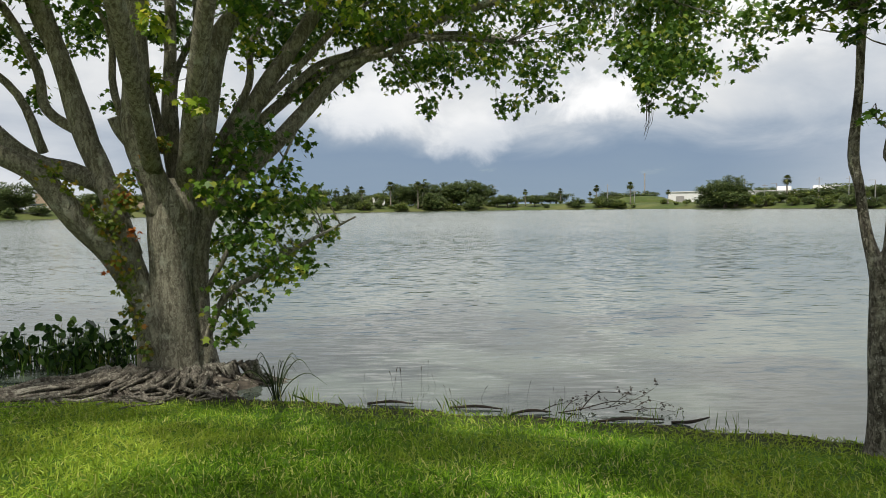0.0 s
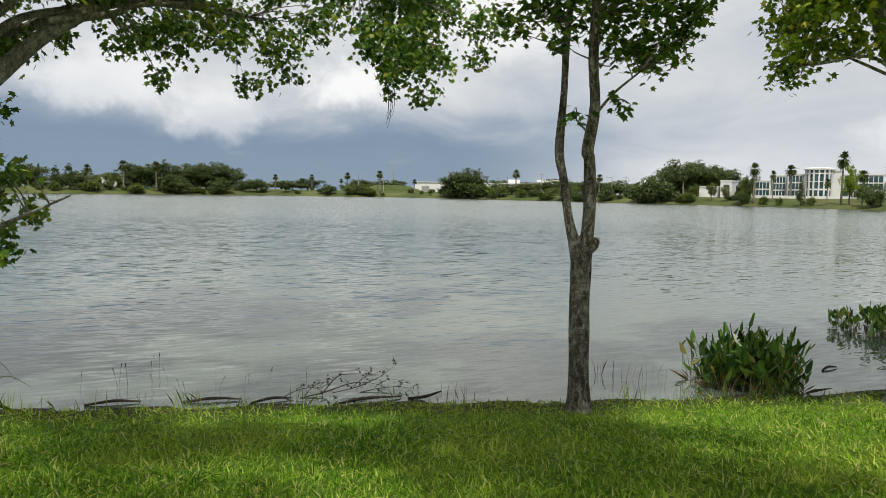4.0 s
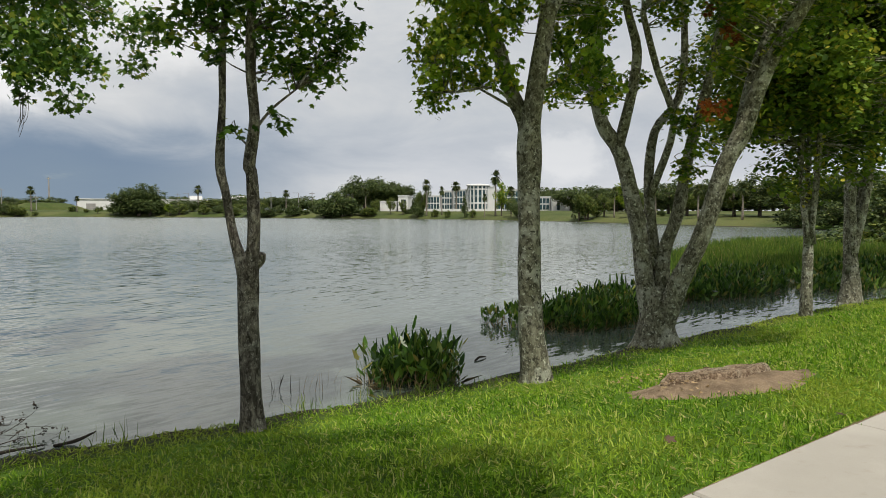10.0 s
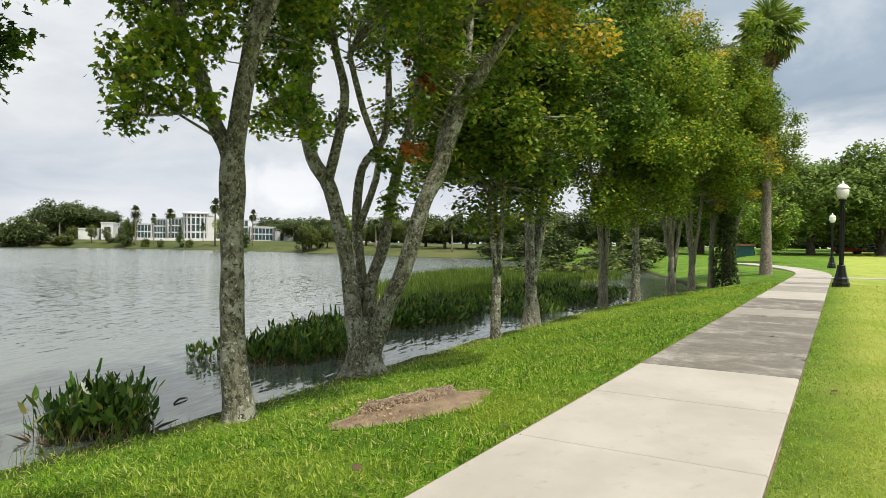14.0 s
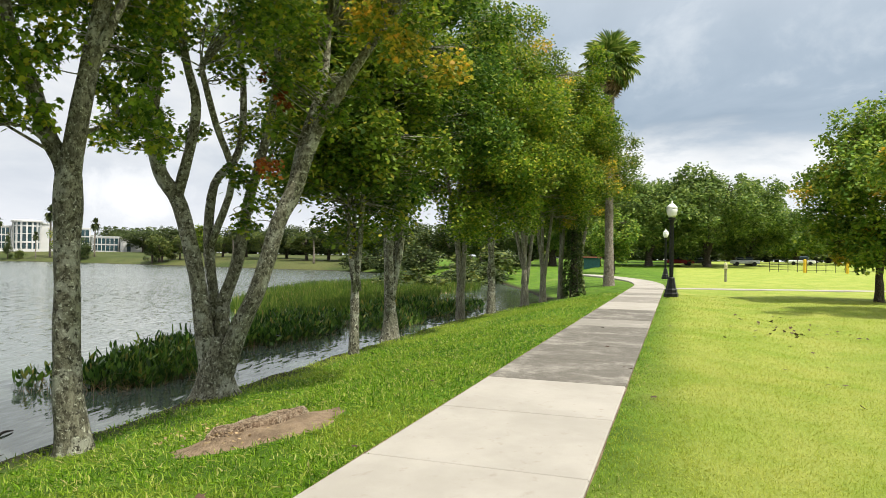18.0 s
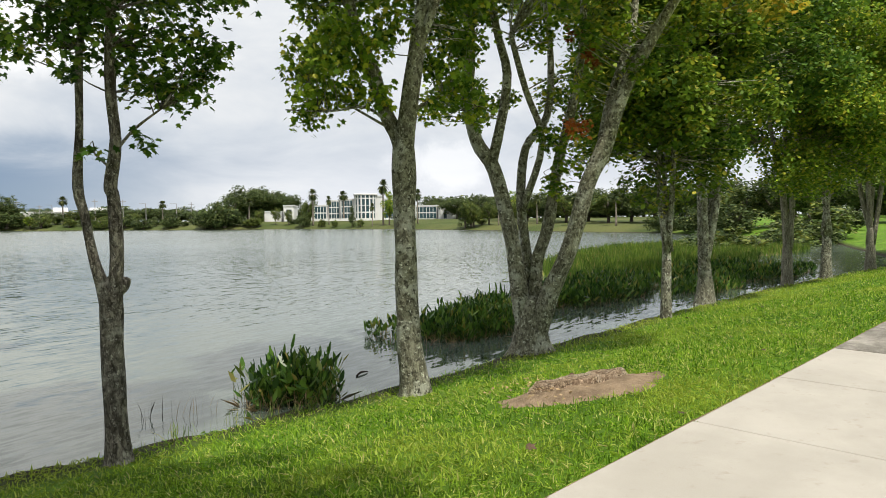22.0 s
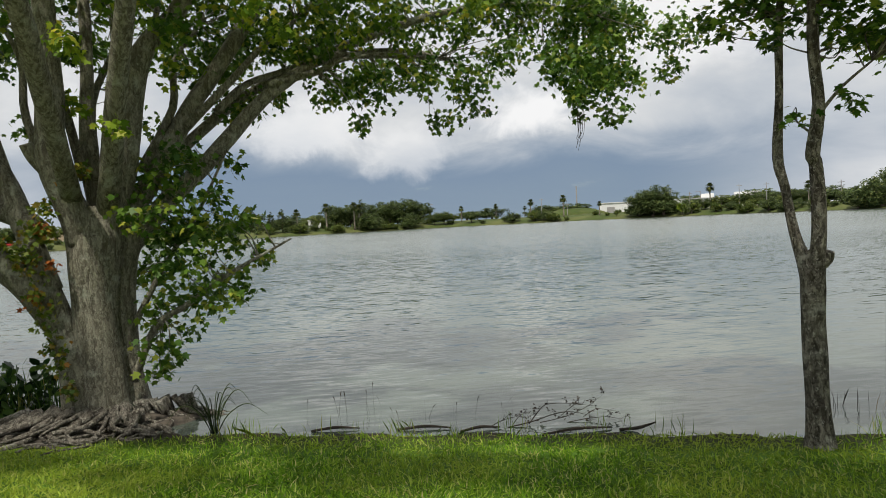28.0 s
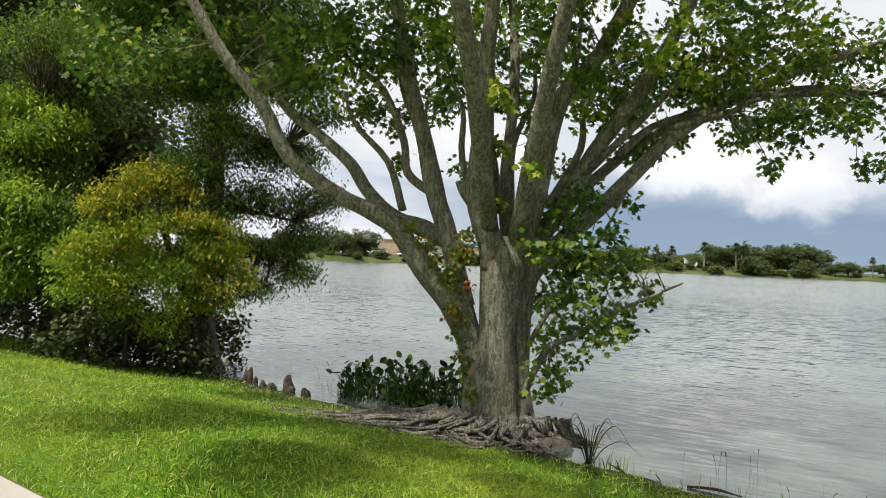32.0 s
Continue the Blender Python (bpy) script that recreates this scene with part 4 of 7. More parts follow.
def forked_maple():
    rng = np.random.default_rng(4)
    trunk = [[(0.02, 0, -0.15, 0.25), (0.0, 0, 0.1, 0.185), (-0.06, 0, 0.65, 0.15), (-0.08, 0, 1.39, 0.132), (-0.09, 0, 2.18, 0.13), (-0.09, 0, 2.7, 0.14), (-0.09, 0, 2.95, 0.12), (-0.08, 0, 3.12, 0.03)]]
    limbs = [limb_rows([(-0.085, 2.4, 0.10), (-0.10, 2.8, 0.125), (-0.16, 3.03, 0.118), (-0.29, 3.28, 0.105), (-0.45, 3.78, 0.10), (-0.64, 4.28, 0.09), (-0.76, 4.77, 0.08), (-1.1, 6.0, 0.05)], 0, 0.2),
             limb_rows([(-0.09, 2.4, 0.10), (-0.08, 2.8, 0.13), (-0.06, 3.03, 0.125), (0.0, 3.49, 0.118), (0.09, 4.07, 0.11), (0.19, 4.71, 0.10), (0.4, 6.2, 0.05)], 0, -0.2),
             limb_rows([(0.04, 3.9, 0.07), (0.2, 4.25, 0.06), (0.45, 4.8, 0.045), (0.9, 5.4, 0.03)], -0.1, -0.5),
             limb_rows([(-0.19, 3.09, 0.025), (-0.51, 3.34, 0.02), (-0.95, 3.29, 0.014), (-1.42, 3.3, 0.008)], 0, -0.2),
             limb_rows([(-0.22, 3.09, 0.02), (-0.82, 3.45, 0.014), (-1.2, 3.66, 0.008)], 0, 0.2),
             limb_rows([(-0.02, 3.3, 0.03), (0.4, 3.5, 0.02), (0.8, 3.4, 0.01)], 0, 0.2)]
    clumps = depths(rng, [(-1.26, 3.33, 0.2), (-1.01, 3.46, 0.2), (-1.26, 3.87, 0.26), (-0.95, 3.76, 0.28), (-0.64, 3.6, 0.24), (-0.38, 3.5, 0.18), (-1.07, 4.13, 0.36), (-0.51, 4.05, 0.3), (0.39, 3.97, 0.3), (0.59, 3.55, 0.24), (0.79, 3.38, 0.18), (0.26, 3.35, 0.15), (-0.2, 4.25, 0.26), (0.65, 4.15, 0.28), (0.38, 4.6, 0.34), (-0.26, 4.9, 0.4), (-1.07, 4.7, 0.38)], -0.5, 0.5)
    # the second dome is unseen, added towards the sun to shade the trunk
    clumps += dome(rng, (-0.5, 0.5, 5.7), 1.6, 1.2, 16, 0.35, 0.55) + dome(rng, (0.8, -1.4, 6.7), 2.1, 0.9, 20, 0.4, 0.6)
    return tree("maple_tree", "straight forked maple with pale blotched grey bark", (6.85, 5.05, 0.12, 0, 0, -52.9), BARK_GREY, trunk, limbs, clumps, LEAF_BRIGHT, 0.078, 430, MAPLE, 0.35, 6, 0.9, 16,
                extra=[("pale_leaves", LEAF_LIME, depths(rng, [(-1.2, 3.45, 0.16), (-1.05, 3.85, 0.2), (-0.8, 4.15, 0.22), (-0.6, 3.75, 0.16), (0.55, 3.7, 0.15)], -0.6, -0.1))])


def spreading_maple():
    rng = np.random.default_rng(8)
    trunk = [[(-0.03, 0, -0.2, 0.40), (-0.04, 0, 0.1, 0.30), (-0.05, 0, 0.40, 0.24), (-0.03, 0, 0.62, 0.17), (0.0, 0.02, 0.8, 0.08)]]
    limbs = [limb_rows([(-0.09, 0.15, 0.17), (-0.18, 0.6, 0.17), (-0.24, 1.05, 0.155), (-0.34, 1.75, 0.135), (-0.6, 2.8, 0.13), (-0.88, 3.28, 0.12), (-1.02, 3.94, 0.11), (-0.98, 4.64, 0.10), (-0.95, 5.8, 0.06)], 0, 0.1),
             limb_rows([(-0.60, 2.8, 0.10), (-0.62, 3.0, 0.095), (-0.48, 3.59, 0.09), (-0.39, 4.3, 0.08), (-0.55, 4.99, 0.07), (-0.7, 5.9, 0.05)], 0.1, -0.2),
             limb_rows([(0.0, 0.5, 0.14), (0.03, 1.0, 0.135), (0.07, 1.4, 0.12), (0.24, 1.92, 0.105), (0.4, 2.9, 0.095), (0.58, 3.61, 0.085), (0.78, 4.66, 0.075), (0.81, 5.8, 0.05)], 0.1, 0.3),
             limb_rows([(-0.03, 0.7, 0.11), (-0.08, 1.3, 0.095), (-0.19, 2.27, 0.085), (-0.12, 3.16, 0.08), (0.23, 3.69, 0.07), (0.3, 4.65, 0.06), (0.2, 5.6, 0.045)], 0.15, 0.6),
             limb_rows([(0.05, 0.15, 0.18), (0.17, 0.6, 0.18), (0.32, 1.02, 0.165), (0.55, 1.55, 0.15), (0.83, 2.55, 0.14), (1.04, 3.04, 0.14), (1.33, 3.88, 0.12), (1.79, 4.75, 0.10), (2.4, 5.7, 0.06)], -0.05, -0.5),
             limb_rows([(1.02, 3.0, 0.10), (1.2, 3.88, 0.085), (1.52, 4.92, 0.07), (1.6, 5.8, 0.05)], -0.2, 0.1),
             limb_rows([(-0.16, 2.2, 0.07), (0.15, 3.21, 0.062), (-0.1, 4.0, 0.058), (-0.32, 4.8, 0.05)], 0.2, -0.4)]
    clumps = depths(rng, [(-1.46, 3.84, 0.34), (-1.11, 4.2, 0.34), (-0.84, 3.68, 0.22), (-0.49, 4.03, 0.25), (0.31, 4.04, 0.32), (0.33, 3.25, 0.3), (0.34, 2.55, 0.2), (0.6, 2.9, 0.24), (0.74, 4.75, 0.3), (0.03, 4.9, 0.32), (1.26, 4.8, 0.3), (1.6, 4.2, 0.28), (0.75, 4.05, 0.24), (-1.21, 4.85, 0.36), (2.2, 4.84, 0.34)], -0.8, 0.8)
    # crown top, then high clumps added sunward to throw shade on the limbs
    clumps += dome(rng, (0.3, 0, 6.2), 2.6, 1.3, 22, 0.4, 0.65) + dome(rng, (1.7, -1.7, 7.2), 2.4, 0.9, 20, 0.45, 0.65)
    red = [(0.68, -0.6, 3.39, 0.15), (0.78, -0.5, 4.53, 0.12), (0.56, -0.5, 4.74, 0.10), (0.9, -0.6, 4.3, 0.08)]
    gold = [(2.6, -1.0, 5.2, 0.4), (3.2, -1.2, 4.9, 0.35), (2.1, -1.0, 5.6, 0.4)]
    return tree("maple_tree", "many-limbed maple spreading from a short thick trunk", (10.07, 5.12, 0.12, 0, 0, -62.9), BARK_GREY, trunk, limbs, clumps, LEAF_BRIGHT, 0.082, 380, MAPLE, 0.75, 9, 0.5, 20,
                extra=[("red_leaves", LEAF_RED, red), ("yellow_leaves", LEAF_YELLOW, gold)])


def shade_tree(name, label, x, y, tall, spread, stems, fork, r, bark_mat, leaf_mat, seed, low=None, per=34, size=0.15, shape=KITE, n=46, cl=(0.5, 0.95), tilt=0.35, extra_mat=None, yaw=0.0, lean=(0, 0), z=None):
    """A generic broad tree: a trunk that forks into stems, and a crown of clumps from the height low up to tall."""
    rng = np.random.default_rng(seed)
    low = fork if low is None else low
    trunk = [[(0, 0, -0.25, r * 1.5), (0, 0, 0.15, r * 1.1), (0.02, 0, fork * 0.5, r * 0.85), (0, 0.02, fork, r * 0.55)]]
    limbs = []
    for k in range(stems):
        a = 2 * math.pi * k / stems + rng.uniform(-0.5, 0.5)
        s = rng.uniform(0.5, 1.0) * spread * tilt
        zz = np.linspace(fork * 0.6, low + (tall - low) * 0.75, 5)
        limbs.append(smooth_line([(math.cos(a) * s * f + lean[0] * f + rng.uniform(-.08, .08), math.sin(a) * s * f + lean[1] * f + rng.uniform(-.08, .08), q, r * 0.8 * (1 - 0.78 * g) / stems ** 0.3) for f, q, g in zip((0, 0.25, 0.5, 0.8, 1.1), zz, np.linspace(0, 1, 5))], 3))
    mid = (low + tall) / 2
    clumps = dome(rng, (lean[0], lean[1], mid), spread, (tall - low) / 2, n, *cl)
    extra = []
    if extra_mat:
        extra = [("yellow_leaves", extra_mat, dome(rng, (lean[0], lean[1], mid), spread * 1.02, (tall - low) / 2, max(4, n // 4), cl[0] * 0.7, cl[1] * 0.7))]
    zg = ground_z(x, y) if z is None else z
    return tree(name, label, (x, y, zg, 0, 0, yaw), bark_mat, trunk, limbs, clumps, leaf_mat, size, per, shape, 0.45, seed, 0.4, 9, extra, twig_reach=1.8, twig_share=4)


# ---- near things ----
footpath()
big_maple()
twin_maple()
forked_maple()
spreading_maple()
ROW = [  # x, y, tall, spread, stems, fork, trunk radius, low, leaf, bark
    (14.6, 4.38, 8.5, 2.0, 3, 2.3, 0.13, 2.7, LEAF_ROW, BARK_GREY), (17.7, 4.35, 11.5, 3.3, 6, 1.1, 0.26, 2.9, LEAF_MAPLE, BARK_GREY),
    (23.9, 3.4, 11.5, 3.4, 3, 1.9, 0.20, 2.5, LEAF_BRIGHT, BARK_MAPLE), (26.3, 2.55, 12.0, 3.2, 2, 2.4, 0.20, 2.8, LEAF_ROW, BARK_GREY),
    (31.0, 1.5, 13.0, 4.0, 4, 1.6, 0.22, 3.0, LEAF_BRIGHT, BARK_MAPLE), (33.6, 0.75, 12.5, 3.6, 3, 2.0, 0.19, 2.4, LEAF_ROW, BARK_MAPLE),
    (35.5, -0.1, 11.5, 3.2, 2, 2.2, 0.2, 3.0, LEAF_ROW, BARK_MAPLE), (42.0, -1.2, 10.5, 3.4, 3, 2.0, 0.25, 3.2, LEAF_ROW, BARK_MAPLE)]
for k, (x, y, tall, spread, stems, fork, r, low, leaf, brk) in enumerate(ROW):
    tagged(shade_tree("maple_tree", "leafy green maple in a row along the lake bank", x, y, tall, spread, stems, fork, r * 0.85, brk, leaf, 40 + k, low, 200, 0.115, OVAL, 70, (0.45, 0.9), 0.4, LEAF_YELLOW if k in (4, 6, 7) else None), group="maples along the bank")
# tree out of view, added so that its crown dapples the lawn with shade
tagged(shade_tree("maple_tree", "unseen leafy maple added to cast shade over the lawn", 3.0, -4.2, 9.6, 2.0, 4, 3.0, 0.2, BARK_MAPLE, LEAF_MAPLE, 88, 6.5, 70, 0.15, OVAL, 24, (0.4, 0.7), 0.35, lean=(-1.9, 5.2)), group="maples along the bank")


# ---- plants by the water ----
MOSS = (2.86, 9.66, 3.32)
WEED = np.array([(-.007, 0), (.007, 0), (.007, .74), (.036, .82), (.028, .91), (0, 1.0), (-.028, .91), (-.036, .82), (-.007, .74)])
LANCE = np.array([(0, 0), (.09, .18), (.13, .42), (.08, .75), (0, 1.0), (-.08, .75), (-.13, .42), (-.09, .18)])
REED = np.array([(-.012, 0), (.012, 0), (.010, .55), (0, 1.0), (-.010, .55)])
GRASS = np.array([(-.07, 0), (.07, 0), (.06, .55), (0, 1.0), (-.06, .55)])
STALK = np.array([(-.006, 0), (.006, 0), (.006, .80), (.022, .84), (.012, 1.0), (-.012, 1.0), (-.022, .84), (-.006, .80)])


def blade_faces(rng, at, tall, shape, lean=0.25, wide=1.0, curl=0.25):
    """Upright blades that lean and curl over."""
    n = len(at)
    a = rng.uniform(0, 2 * np.pi, n)
    k = np.abs(rng.normal(size=n)) * lean
    d = np.stack([np.cos(a) * k, np.sin(a) * k, np.ones(n)], 1)
    d /= np.linalg.norm(d, axis=1, keepdims=True)
    b = a + rng.normal(size=n) * 0.8 + np.pi / 2
    s = np.stack([np.cos(b), np.sin(b), np.zeros(n)], 1)
    out = np.stack([np.cos(a), np.sin(a), -0.4 * np.ones(n)], 1)
    h = (tall * rng.uniform(0.6, 1.15, n)) if np.isscalar(tall) else tall
    x, y = shape[:, 0] * wide, shape[:, 1]
    return at[:, None, :] + h[:, None, None] * (x[None, :, None] * s[:, None, :] + y[None, :, None] * d[:, None, :] + (curl * y ** 2.2)[None, :, None] * out[:, None, :] * k[:, None, None] * 2)


def in_ellipse(rng, n, cx, cy, rx, ry, yaw=0.0, power=0.5):
    a, r = rng.uniform(0, 2 * np.pi, n), rng.uniform(0, 1, n) ** power
    u, v = rx * r * np.cos(a), ry * r * np.sin(a)
    c, s = math.cos(radians(yaw)), math.sin(radians(yaw))
    return np.stack([cx + u * c - v * s, cy + u * s + v * c, np.full(n, -0.06)], 1), r


def pickerel(label, cx, cy, rx, ry, yaw, n, tall, seed, wide=1.0, dead=0.15):
    """Tufts of stems, each with one broad pointed leaf, flower spikes above and dry stalks at the foot."""
    rng = np.random.default_rng(seed)
    top = thing("pickerelweed", label, "water plant", (cx, cy, 0.0))
    hub, hr = in_ellipse(rng, max(12, n // 9), 0, 0, rx, ry, yaw)
    gain = rng.uniform(0.62, 1.1, len(hub)) * (1.0 - 0.35 * hr ** 2.5)
    own = rng.integers(0, len(hub), n)
    p = hub[own] + rng.normal(size=(n, 3)) * np.array([0.07, 0.07, 0.0])
    h = tall * gain[own] * rng.uniform(0.22, 0.98, n) ** 0.75
    st = blade_faces(rng, p, h, REED, 0.26, 0.9 * wide, 0.15)
    tagged(part_mesh("stem_growth", fast_mesh("stem_growth", st, len(REED), LEAF_WEED), top), kind="stuff")
    tips = st[:, 3, :] - np.array([0, 0, 0.05])
    broad = LANCE * np.array([1.35, 1.0])
    lv = np.concatenate([leaf_faces(rng, tips, 0.165 * wide ** 0.5, broad, -1.9, 0.9), leaf_faces(rng, tips[::3] - np.array([0, 0, 0.1]), 0.13 * wide ** 0.5, broad, -0.7, 0.6)])
    tagged(part_mesh("foliage", fast_mesh("foliage", lv, len(LANCE), LEAF_WEED), top), kind="stuff")
    k = rng.integers(0, len(hub), max(8, n // 10))
    sp = blade_faces(rng, hub[k] + rng.normal(size=(len(k), 3)) * np.array([0.09, 0.09, 0.0]), tall * gain[k] * rng.uniform(0.98, 1.28, len(k)), STALK, 0.17, 1.15)
    tagged(part_mesh("flowering", fast_mesh("flowering", sp, len(STALK), LEAF_WEED), top), kind="stuff")
    q, r = in_ellipse(rng, int(n * dead / 2), 0, 0, rx * 1.06, ry * 1.06, yaw, 0.25)
    dd = np.concatenate([blade_faces(rng, q, tall * 0.42, REED, 0.7, 1.3), blade_faces(rng, q[::2], tall * 0.3, REED * np.array([3.0, 1.0]), 1.0, 1.3)])
    tagged(part_mesh("dead_growth", fast_mesh("dead_growth", dd, len(REED), LEAF_DEAD), top, "dry brown stalks at the foot"), kind="stuff")
    return top


def leafy_lilies():
    """Dark arrow-leaved plants behind the big tree."""
    rng = np.random.default_rng(77)
    top = thing("arrowhead_plant", "dark green arrow-leaved plants standing in shallow water", "water plant", (-5.0, 9.45, 0.0))
    p, r = in_ellipse(rng, 540, 0, 0, 1.05, 0.5, 14)
    h = 0.62 * (1.1 - 0.35 * r) * rng.uniform(0.12, 1.1, len(p))
    st = blade_faces(rng, p, h, REED, 0.3, 1.8)
    tagged(part_mesh("stem_growth", fast_mesh("stem_growth", st, len(REED), LEAF_WEED), top), kind="stuff")
    tips = st[:, 3, :]
    tagged(part_mesh("foliage", fast_mesh("foliage", leaf_faces(rng, tips, 0.14, OVAL, -0.7, 0.9), len(OVAL), LEAF_ARROW), top), kind="stuff")


def marsh():
    rng = np.random.default_rng(31)
    rows = [(28.5, 11.0, 7.2, 2.8, 18, 7500, 0.60), (38, 12.5, 11, 3.4, 8, 8000, 0.66), (51, 10.5, 9, 3.2, -6, 4000, 0.7), (33, 8.0, 9, 1.9, 2, 3500, 0.6), (44, 7.5, 7, 2.2, -4, 2500, 0.6)]
    f = []
    for cx, cy, rx, ry, yaw, n, h in rows:
        p, r = in_ellipse(rng, n, cx, cy, rx, ry, yaw)
        f.append(blade_faces(rng, p, h, REED, 0.25, 1.9))
    tagged(new("marsh_grass", fast_mesh("marsh_grass", np.concatenate(f), len(REED), LEAF_REED)), "tall bright green marsh grass growing in the shallows", "marsh grass", kind="stuff")
    mud = bmesh.new()
    for cx, cy, rx, ry, yaw, n, h in rows:
        lathe(mud, [(0.98, -0.15), (0.96, -0.06), (0.9, -0.025), (0.3, -0.015)], 24)
        vs = list(mud.verts)[-96:]
        bmesh.ops.transform(mud, matrix=pose(cx, cy, rows.index((cx, cy, rx, ry, yaw, n, h)) * 0.004 + 0.02, 0, 0, yaw) @ Matrix.Diagonal((rx * 0.85, ry * 0.8, 1, 1)), verts=vs)
    me = bpy.data.meshes.new("mud_bank")
    mud.to_mesh(me)
    me.materials.append(SOIL)
    tagged(new("mud_bank", me), "brown mud bank beneath the marsh grass", "mud", kind="structure")


pickerel("round clump of pickerelweed with flower spikes in the shallows", 6.14, 6.38, 0.58, 0.46, -10, 600, 0.70, 51, 1.0, 0.7)
pickerel("long bed of green pickerelweed standing in the lake", 12.6, 7.4, 2.5, 0.95, 8, 3000, 0.64, 52, 1.0, 0.4)
pickerel("sparse browning pickerelweed at the edge of the bed", 10.4, 8.1, 0.75, 0.5, 10, 200, 0.55, 53, 1.0, 0.8)
pickerel("bed of broad green pickerelweed before the marsh grass", 18.8, 7.6, 3.6, 1.3, 4, 4200, 0.62, 54, 1.3, 0.3)
pickerel("far bed of green pickerelweed near the bank", 26.5, 6.3, 4.2, 1.0, -8, 3000, 0.6, 55, 1.6)
pickerel("low browning water plants between the marsh and the bank", 27.0, 4.75, 4.6, 1.15, -12, 1500, 0.5, 56, 1.6, 0.8)
pickerel("low green water plants under the bank trees", 21.5, 5.4, 2.2, 0.9, -8, 800, 0.45, 57, 1.4, 0.7)
leafy_lilies()
marsh()


def tuft(name, label, x, y, n, tall, lean, seed, mat=LEAF_REED, wide=1.2, shape=REED, r=0.08):
    rng = np.random.default_rng(seed)
    p = np.zeros((n, 3))
    p[:, :2] = rng.normal(size=(n, 2)) * r
    ob = new(name, fast_mesh(name, blade_faces(rng, p, tall, shape, lean, wide, 0.45), len(shape), mat))
    ob.matrix_basis = pose(x, y, max(0.0, ground_z(x, y)) - 0.02)
    return tagged(ob, label, "grass tuft", kind="stuff")


def arching_grass(x, y, n, tall, seed):
    rng = np.random.default_rng(seed)
    lines = []
    for k in range(n):
        a, h, o = rng.uniform(0, 6.28), tall * rng.uniform(0.55, 1.0), rng.uniform(0.35, 1.05)
        c, s = math.cos(a) * o * tall, math.sin(a) * o * tall
        lines.append(smooth_line([(c * 0.05, s * 0.05, -0.03, 0.006), (c * 0.3, s * 0.3, h * 0.6, 0.006), (c * 0.7, s * 0.7, h * 0.95, 0.004), (c * 1.1, s * 1.1, h * (0.95 - 0.5 * o), 0.0015)], 4))
    ob = new("grass_tuft", limb_mesh("grass_tuft", lines, LEAF_UNDER, 4, 0.0))
    ob.matrix_basis = pose(x, y, max(0.0, ground_z(x, y)))
    tagged(ob, "dark arching grass tuft on the muddy shore", "grass tuft", kind="stuff")


arching_grass(-1.74, 7.84, 19, 0.5, 61)
tuft("shore_weeds", "thin upright weeds in the water by the tree", 4.75, 7.12, 10, 0.26, 0.12, 62, TWIG, 1.0, REED, 0.12)
tuft("shore_weeds", "thin dark weeds poking out of the shallows", -0.4, 8.15, 12, 0.26, 0.2, 63, TWIG, 1.0, STALK, 0.25)
tuft("shore_weeds", "thin dry weeds beside the clump of pickerelweed", 5.1, 6.7, 10, 0.28, 0.15, 64, LEAF_DEAD, 0.8, REED, 0.18)
for wx, wy, wn, wk in ((-6.2, 9.3, 14, 71), (-5.7, 9.05, 10, 72), (-7.2, 9.5, 10, 73), (-6.6, 10.2, 12, 74), (0.4, 7.75, 9, 75), (1.2, 7.6, 8, 76)):
    tuft("shore_weeds", "thin dark weeds standing in shallow water", wx, wy, wn, 0.23, 0.35, wk, TWIG, 1.0, STALK, 0.22)
rng_s = np.random.default_rng(65)
for k in range(26):
    x = rng_s.uniform(-1.5, 6.5)
    j = int(np.argmin(np.abs(np.array([p[0] for p in NEAR_EDGE]) - x)))
    y = float(np.interp(x, [p[0] for p in NEAR_EDGE], [p[1] for p in NEAR_EDGE])) + rng_s.uniform(-0.25, 0.15)
    tuft("shore_grass", "small grass tuft along the water's edge", x, y, 14, rng_s.uniform(0.10, 0.24), 0.3, 100 + k, LEAF_REED, 1.6, REED, 0.09)


def hanging_moss(x, y, z, n, long, seed):
    rng = np.random.default_rng(seed)
    lines = []
    for k in range(n):
        a, b = rng.normal(size=2) * 0.05
        L = long * rng.uniform(0.5, 1.0)
        lines.append(smooth_line([(a, b, 0.15, 0.004), (a * 0.8, b, -L * 0.5, 0.003), (a * 0.4 - 0.05, b * 0.4, -L, 0.002)], 3))
    ob = new("hanging_moss", limb_mesh("hanging_moss", lines, BARK_DARK, 4, 0.1))
    ob.matrix_basis = pose(x, y, z)
    tagged(ob, "wisp of grey moss hanging from the maple branch", "moss", kind="stuff")


hanging_moss(*MOSS, 7, 0.40, 66)


